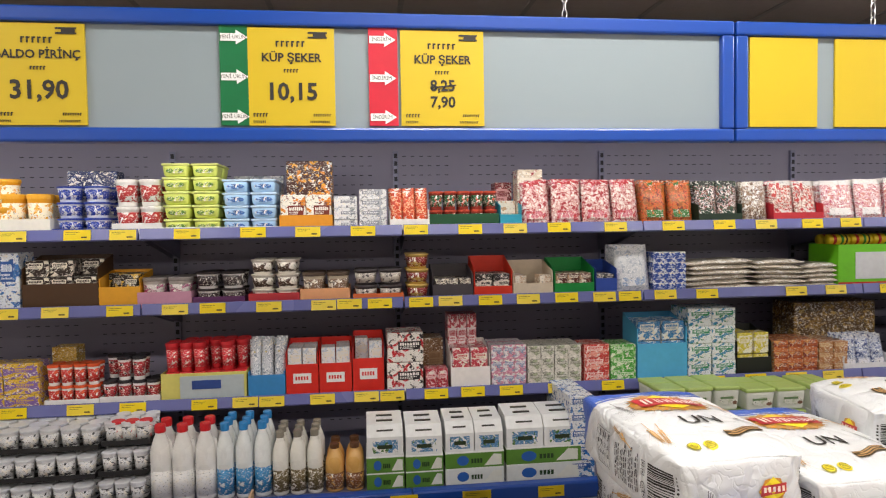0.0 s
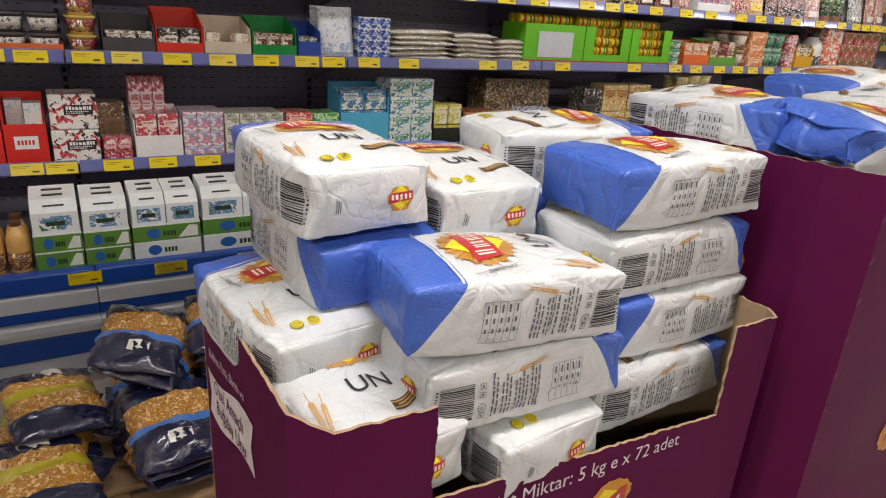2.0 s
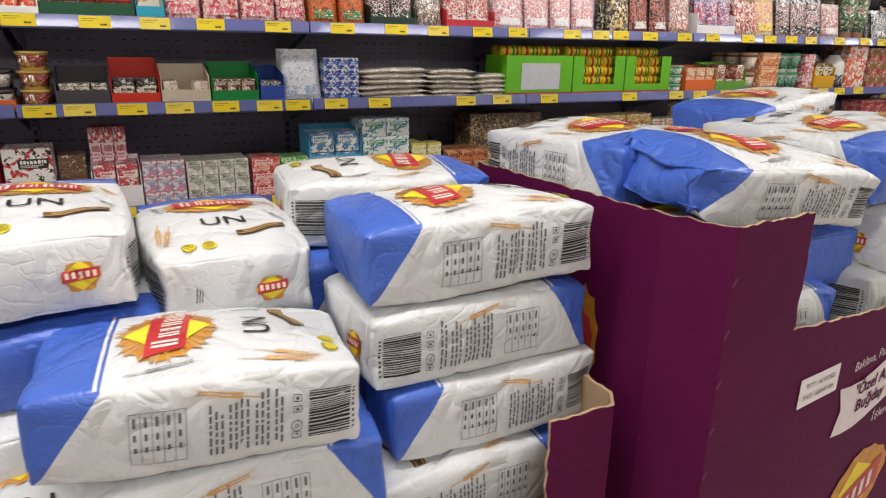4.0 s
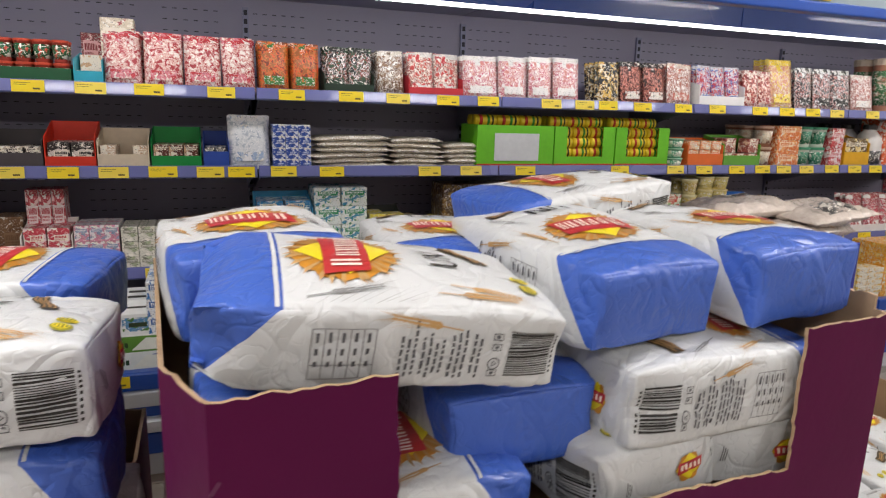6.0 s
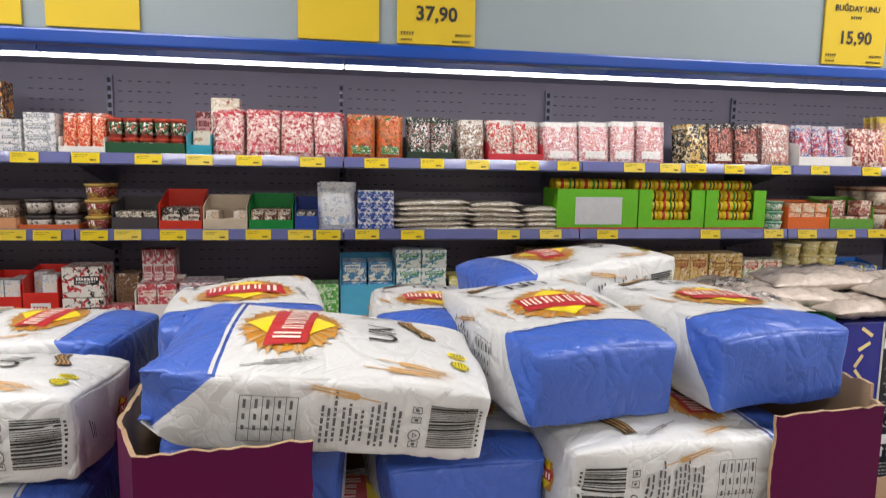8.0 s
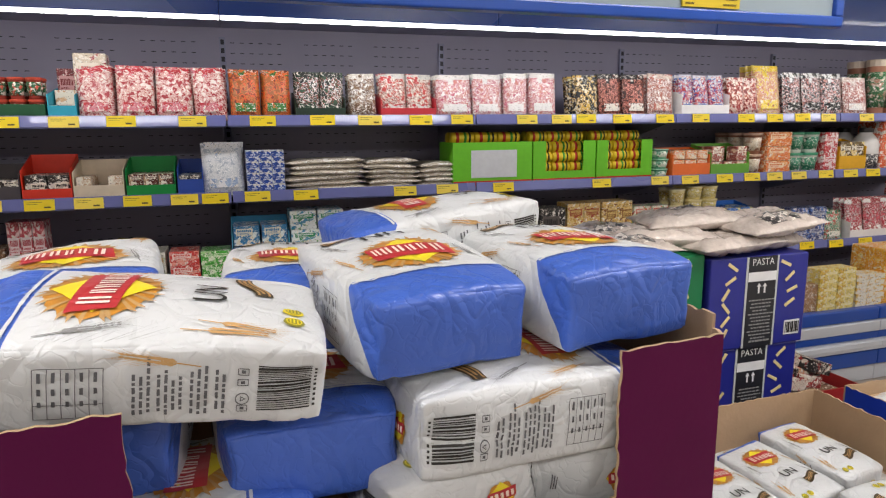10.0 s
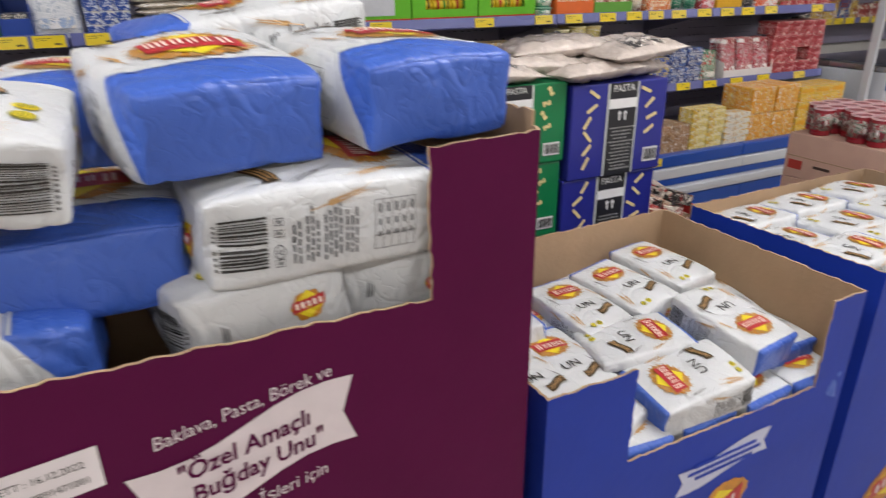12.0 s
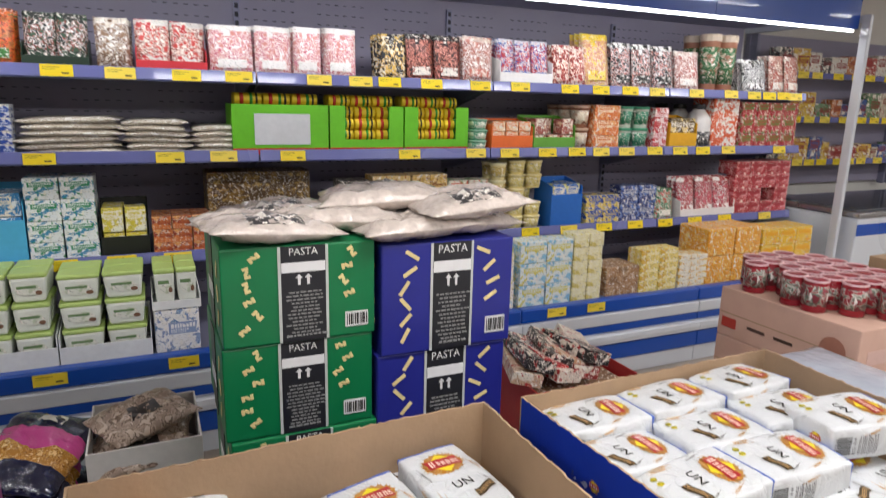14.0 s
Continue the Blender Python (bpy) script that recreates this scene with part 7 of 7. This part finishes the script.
for k, (x, y, z, a) in enumerate(((-0.62, -1.76, 0.745, 5), (-0.63, -1.68, 0.80, -8), (-0.62, -1.74, 0.69, 10), (-0.62, -1.72, 0.635, 0))):
    m = pose(x, y, z, 12, 4, a)
    if k == 0:
        red.matrix_basis = m
    else:
        copy_thing(red, m)
pl = soft_bag("paper_bag", "plain pale paper bag in the brown carton", "food bag", "pale bags in the carton", 0.24, 0.2, 0.09, 10, mat("pale_paper", (0.55, 0.50, 0.42), 0.6, spread=0.1, bump=0.3), [])
for k in range(3):
    m = pose(-0.88, -1.73, 0.635 + 0.06 * k, 8, 3, 6 * k)
    if k == 0:
        pl.matrix_basis = m
    else:
        copy_thing(pl, m)
pallet(1.66, -1.12, 0.62, 0.44)
heap(pk, 1.63, -1.12, 5, FB, 7)
heap(pk, 1.38, -1.14, 4, FB, 8)


open_crate("white carton filled with brown bags", 1.79, 2.10, -1.30, -0.97, FB, 0.44, ink("d4d0cc"))
BROWNF = speck("film_brown_dry", ("947f70", "b09c8c", "6c5848", "c4b2a2"), 40, 0.3)
bb = soft_bag("grain_bag", "brown bag of dry goods in a white carton", "food bag", "brown bags in the carton", 0.27, 0.2, 0.07, 6, BROWNF, [], (-0.4, 0.3, -0.5, 0.1, ink("2c2624", 0.3)))
for k, (x, y, z, a) in enumerate(((1.94, -1.20, 0.345, 10), (1.95, -1.08, 0.36, -14), (1.94, -1.14, 0.425, 30), (1.96, -1.13, 0.26, 0), (1.93, -1.13, 0.19, 5))):
    m = pose(x, y, z, 5, -4, a)
    if k == 0:
        bb.matrix_basis = m
    else:
        copy_thing(bb, m)

rb = open_crate("red carton with dark packs of wafers", 3.26, 3.74, -1.34, -0.98, FB, 0.385, ink("a8282c"))
part("print", boxm(3.30, 3.42, -1.3425, -1.3405, 0.14, 0.37), ink("1c1a1a"), rb)
pallet(3.5, -1.16, 0.56, 0.44)
for k in range(9):
    c = ("c8a88c", "1c1a1c", "b83030", "d8c8b8", "2c2220", "c89c78", "8a2c28", "1c1a1c", "d8ccc0")[k]
    g_ = carton("wafer_pack", "flat printed wafer pack in the red carton", "pack", "wafer packs", 0.30, 0.05, 0.12, c, "e0d4c4", "a82424")
    g_.matrix_basis = pose(3.36 + 0.035 * k, -1.15 + 0.01 * (k % 3), 0.40 + 0.022 * ((k * 2) % 3), -78 + 6 * (k % 3), 0, 70 + 9 * (k % 4))
sup = carton("wafer_box", "plain carton of wafers", "carton", "wafer packs", 0.44, 0.32, 0.29, "8c6a4c", "7a5a40", "6a4a34")
sup.matrix_basis = pose(3.5, -1.16, FB + 0.007)


# ---- tins on cartons ----
def tin(r, h):
    t = thing("tin_can", "red printed food tin with a silver rim", "tin can", "tins on the cartons")
    part("body", lathe([(r * 0.97, 0), (r, 0.003), (r, h - 0.003), (r * 0.97, h)], 20), ink("8c1f2a", 0.3), t, smooth=True)
    part("rim", lathe([(r * 1.03, h - 0.004), (r * 1.03, h + 0.003), (r * 0.9, h + 0.003), (r * 0.88, h - 0.001)], 20), mat("tin_rim", (0.82, 0.58, 0.60), 0.35, metal=0.3), t)
    part("label", lathe([(r * 1.006, h * 0.2), (r * 1.006, h * 0.85)], 20), speck("tin_print", ("7a2430", "5c6a5c", "a8a49a", "8c1f2a"), 40, 0.3), t, smooth=True)
    for k in range(4):
        an = math.radians(-150 + 90 * k)
        bm = bmesh.new()
        vs = [bm.verts.new((r * 1.012 * math.cos(an + 0.42 * math.cos(q * math.pi / 3)), r * 1.012 * math.sin(an + 0.42 * math.cos(q * math.pi / 3)), h * 0.5 + 0.42 * r * math.sin(q * math.pi / 3))) for q in range(6)]
        bm.faces.new(vs)
        part("emblem", bm, ink("e4ddd8"), t)
    return t


for k in range(4):
    za = FLOOR_Z + 0.002 + 0.204 * k
    tin_carton(4.13, 4.545, -1.925, -1.34, za, za + 0.2025)
    if k < 3:
        tin_carton(4.56, 4.98, -1.92, -1.34, za, za + 0.2025)
        tin_carton(5.0, 5.42, -1.92, -1.34, za, za + 0.2025)
tin_carton(4.93, 5.42, -1.85, -1.42, 0.513, 0.80, KRAFT_M, "brown carton standing on the tin cartons")
tn = tin(0.042, 0.115)
rnd_t = random.Random(21)
first_tin = True
for i in range(5):
    for j in range(7):
        if (i, j) in ((0, 0), (0, 1), (0, 6), (1, 0), (4, 6), (0, 4)):
            continue
        m = pose(4.185 + 0.087 * i, -1.875 + 0.086 * j, 0.7185, 0, 0, rnd_t.uniform(-40, 40))
        if first_tin:
            tn.matrix_basis, first_tin = m, False
        else:
            copy_thing(tn, m)
for i in range(3):
    for j in range(3):
        copy_thing(tn, pose(4.61 + 0.082 * i, -1.87 + 0.09 * j, 0.5145, 0, 0, rnd_t.uniform(-40, 40)))

bs = thing("display_board", "blue display carton with red lettering shapes", "display carton")
part("board", boxm(4.86, 5.35, -2.36, -2.05, FLOOR_Z, 0.66, 0.004), ink("1a5ab0"), bs)
for z, r in ((0.52, 0.05), (0.38, 0.06)):
    part("red_print", lathe([(r, 0), (r, 0.0015)], 16), ink("c82830"), bs).matrix_basis = pose(4.859, -2.28, z, 0, -90, 0)
part("red_print", boxm(4.8575, 4.8595, -2.345, -2.325, 0.30, 0.60), ink("c82830"), bs)
gs = thing("display_card", "small green and white display card", "display card")
part("card", boxm(4.90, 4.95, -2.34, -2.08, 0.661, 0.80, 0.002), ink("1f6a34"), gs)

WRAP_M = mat("shrink_film", (0.44, 0.48, 0.56), 0.16, spread=0.12, scale=12, bump=0.7, bump_scale=22, coat=0.5)


def water_pack(x, y, z):
    t = thing("water_pack", "shrink-wrapped pack of clear water bottles", "water pack", "stacked water packs", pose(x, y, z))
    bm = bmesh.new()
    add_box(bm, -0.135, 0.135, -0.2, 0.2, 0, 0.245, 0.03)
    bmesh.ops.subdivide_edges(bm, edges=bm.edges[:], cuts=2, use_grid_fill=True)
    for v in bm.verts:
        v.co += Vector((1, 1, 0.4)) * noise.noise(v.co * 16 + Vector((x, y, z)) * 5) * 0.012
    part("film", bm, WRAP_M, t, smooth=True)
    for j in range(3):
        part("label", boxm(-0.1365, -0.1335, -0.17 + j * 0.12, -0.09 + j * 0.12, 0.09, 0.16), ink("9fb4c8", 0.25), t)
        part("label", boxm(-0.11 + j * 0.08, -0.05 + j * 0.08, -0.2015, -0.1985, 0.09, 0.16), ink("9fb4c8", 0.25), t)
    return t


for k in range(3):
    for i in range(2):
        water_pack(3.68 + 0.275 * i, -2.42, FLOOR_Z + 0.002 + 0.247 * k)
        water_pack(3.68 + 0.275 * i, -2.01, FLOOR_Z + 0.002 + 0.247 * k)


# ---- chest freezer and far shelving past the fridge ----
def freezer(x0, x1):
    t = thing("chest_freezer", "white chest freezer with a blue stripe and steel lid frame", "freezer", "chest freezers")
    part("body", boxm(x0, x1, -0.45, 0.35, FLOOR_Z + 0.06, 0.72, 0.012), WHITE_M, t)
    part("plinth", boxm(x0 + 0.01, x1 - 0.01, -0.40, 0.33, FLOOR_Z, FLOOR_Z + 0.059), BLACK_M, t)
    part("stripe", boxm(x0 + 0.002, x1 - 0.002, -0.4535, -0.4505, 0.60, 0.68), BLUE_M, t, "blue stripe")
    part("lid_frame", boxm(x0, x1, -0.46, 0.36, 0.7205, 0.76, 0.01), mat("brushed_steel", (0.5, 0.5, 0.52), 0.3, metal=0.9, scale=6), t)
    part("glass_lid", boxm(x0 + 0.05, x1 - 0.05, -0.40, 0.30, 0.7605, 0.772, 0.003), mat("dark_glass", (0.10, 0.11, 0.13), 0.06, coat=0.6), t, "dark reflecting glass lid")


freezer(6.34, 8.2)
freezer(8.22, 10.1)


def wall_shelf(x0, x1):
    t = thing("wall_shelving", "steel wall shelving above the freezer stocked with packs", "shelving", "far wall shelving")
    part("back", boxm(x0, x1, 0.66, 0.70, 0.8, 2.0), BACK_M, t)
    for z in (1.02, 1.36, 1.70):
        s = part("shelf", boxm(x0, x1, 0.40, 0.66, z - 0.02, z, 0.003), SHELF_M, t)
        part("ticket_rail", boxm(x0, x1, 0.39, 0.3995, z - 0.03, z + 0.015, 0.003), STRIP_M, s)
    for xx in (x0 + 0.01, x1 - 0.03):
        part("upright", boxm(xx, xx + 0.02, 0.60, 0.66, 0.775, 2.0), SHELF_M, t)
    rnd = random.Random(int(x0 * 10))
    for z in (1.02, 1.36, 1.70):
        x = x0 + 0.05
        while x < x1 - 0.15:
            w, h = rnd.uniform(0.08, 0.2), rnd.uniform(0.1, 0.22)
            c = rnd.choice(("a83a34", "d8d4cc", "3a5a98", "d8b438", "4a7a48", "c87838", "2c2a2e", "b8a890"))
            g = carton("pack", "small printed grocery pack on the far shelf", "pack", "packs on the far shelves", w * 0.95, 0.1, h, c, "e8e0d0", "8a2c28")
            g.matrix_basis = pose(x + w / 2, 0.47, z + 0.001)
            x += w
        x = x0 + 0.1
        while x < x1 - 0.1:
            tag(x, 0.387, z - 0.008, 0)
            x += rnd.uniform(0.12, 0.25)


wall_shelf(6.4, 8.3)
wall_shelf(8.32, 10.2)


# ---- floor tiles, those nearest the walk as pieces ----
def floor_tiles():
    s, gap = 0.40, 0.004
    me = None
    for i in range(-4, 15):
        for j in range(-10, 2):
            bm = None
            if me is None:
                bm = boxm(gap / 2, s - gap / 2, gap / 2, s - gap / 2, -0.006, 0.0, 0.001)
                me = bpy.data.meshes.new("tile")
                bm.to_mesh(me)
                bm.free()
                me.materials.append(FLOOR_M)
            o = new("tile", me)
            o.parent = bpy.data.objects["floor"]
            o.location = (i * s, j * s - 0.1, FLOOR_Z)
    bm = bmesh.new()
    x = X0
    i0 = -11
    for i in range(i0, 34):
        for j in range(-15, 2):
            if -4 <= i < 15 and -10 <= j < 2:
                continue
            a, b = max(X0, i * s + gap / 2), min(X1, (i + 1) * s - gap / 2)
            c, d = max(Y0, j * s - 0.1 + gap / 2), min(Y1, (j + 1) * s - 0.1 - gap / 2)
            if b - a > 0.02 and d - c > 0.02:
                add_box(bm, a, b, c, d, FLOOR_Z - 0.006, FLOOR_Z)
    tagged(part("tiles", bm, FLOOR_M, bpy.data.objects["floor"]), kind="stuff")


floor_tiles()
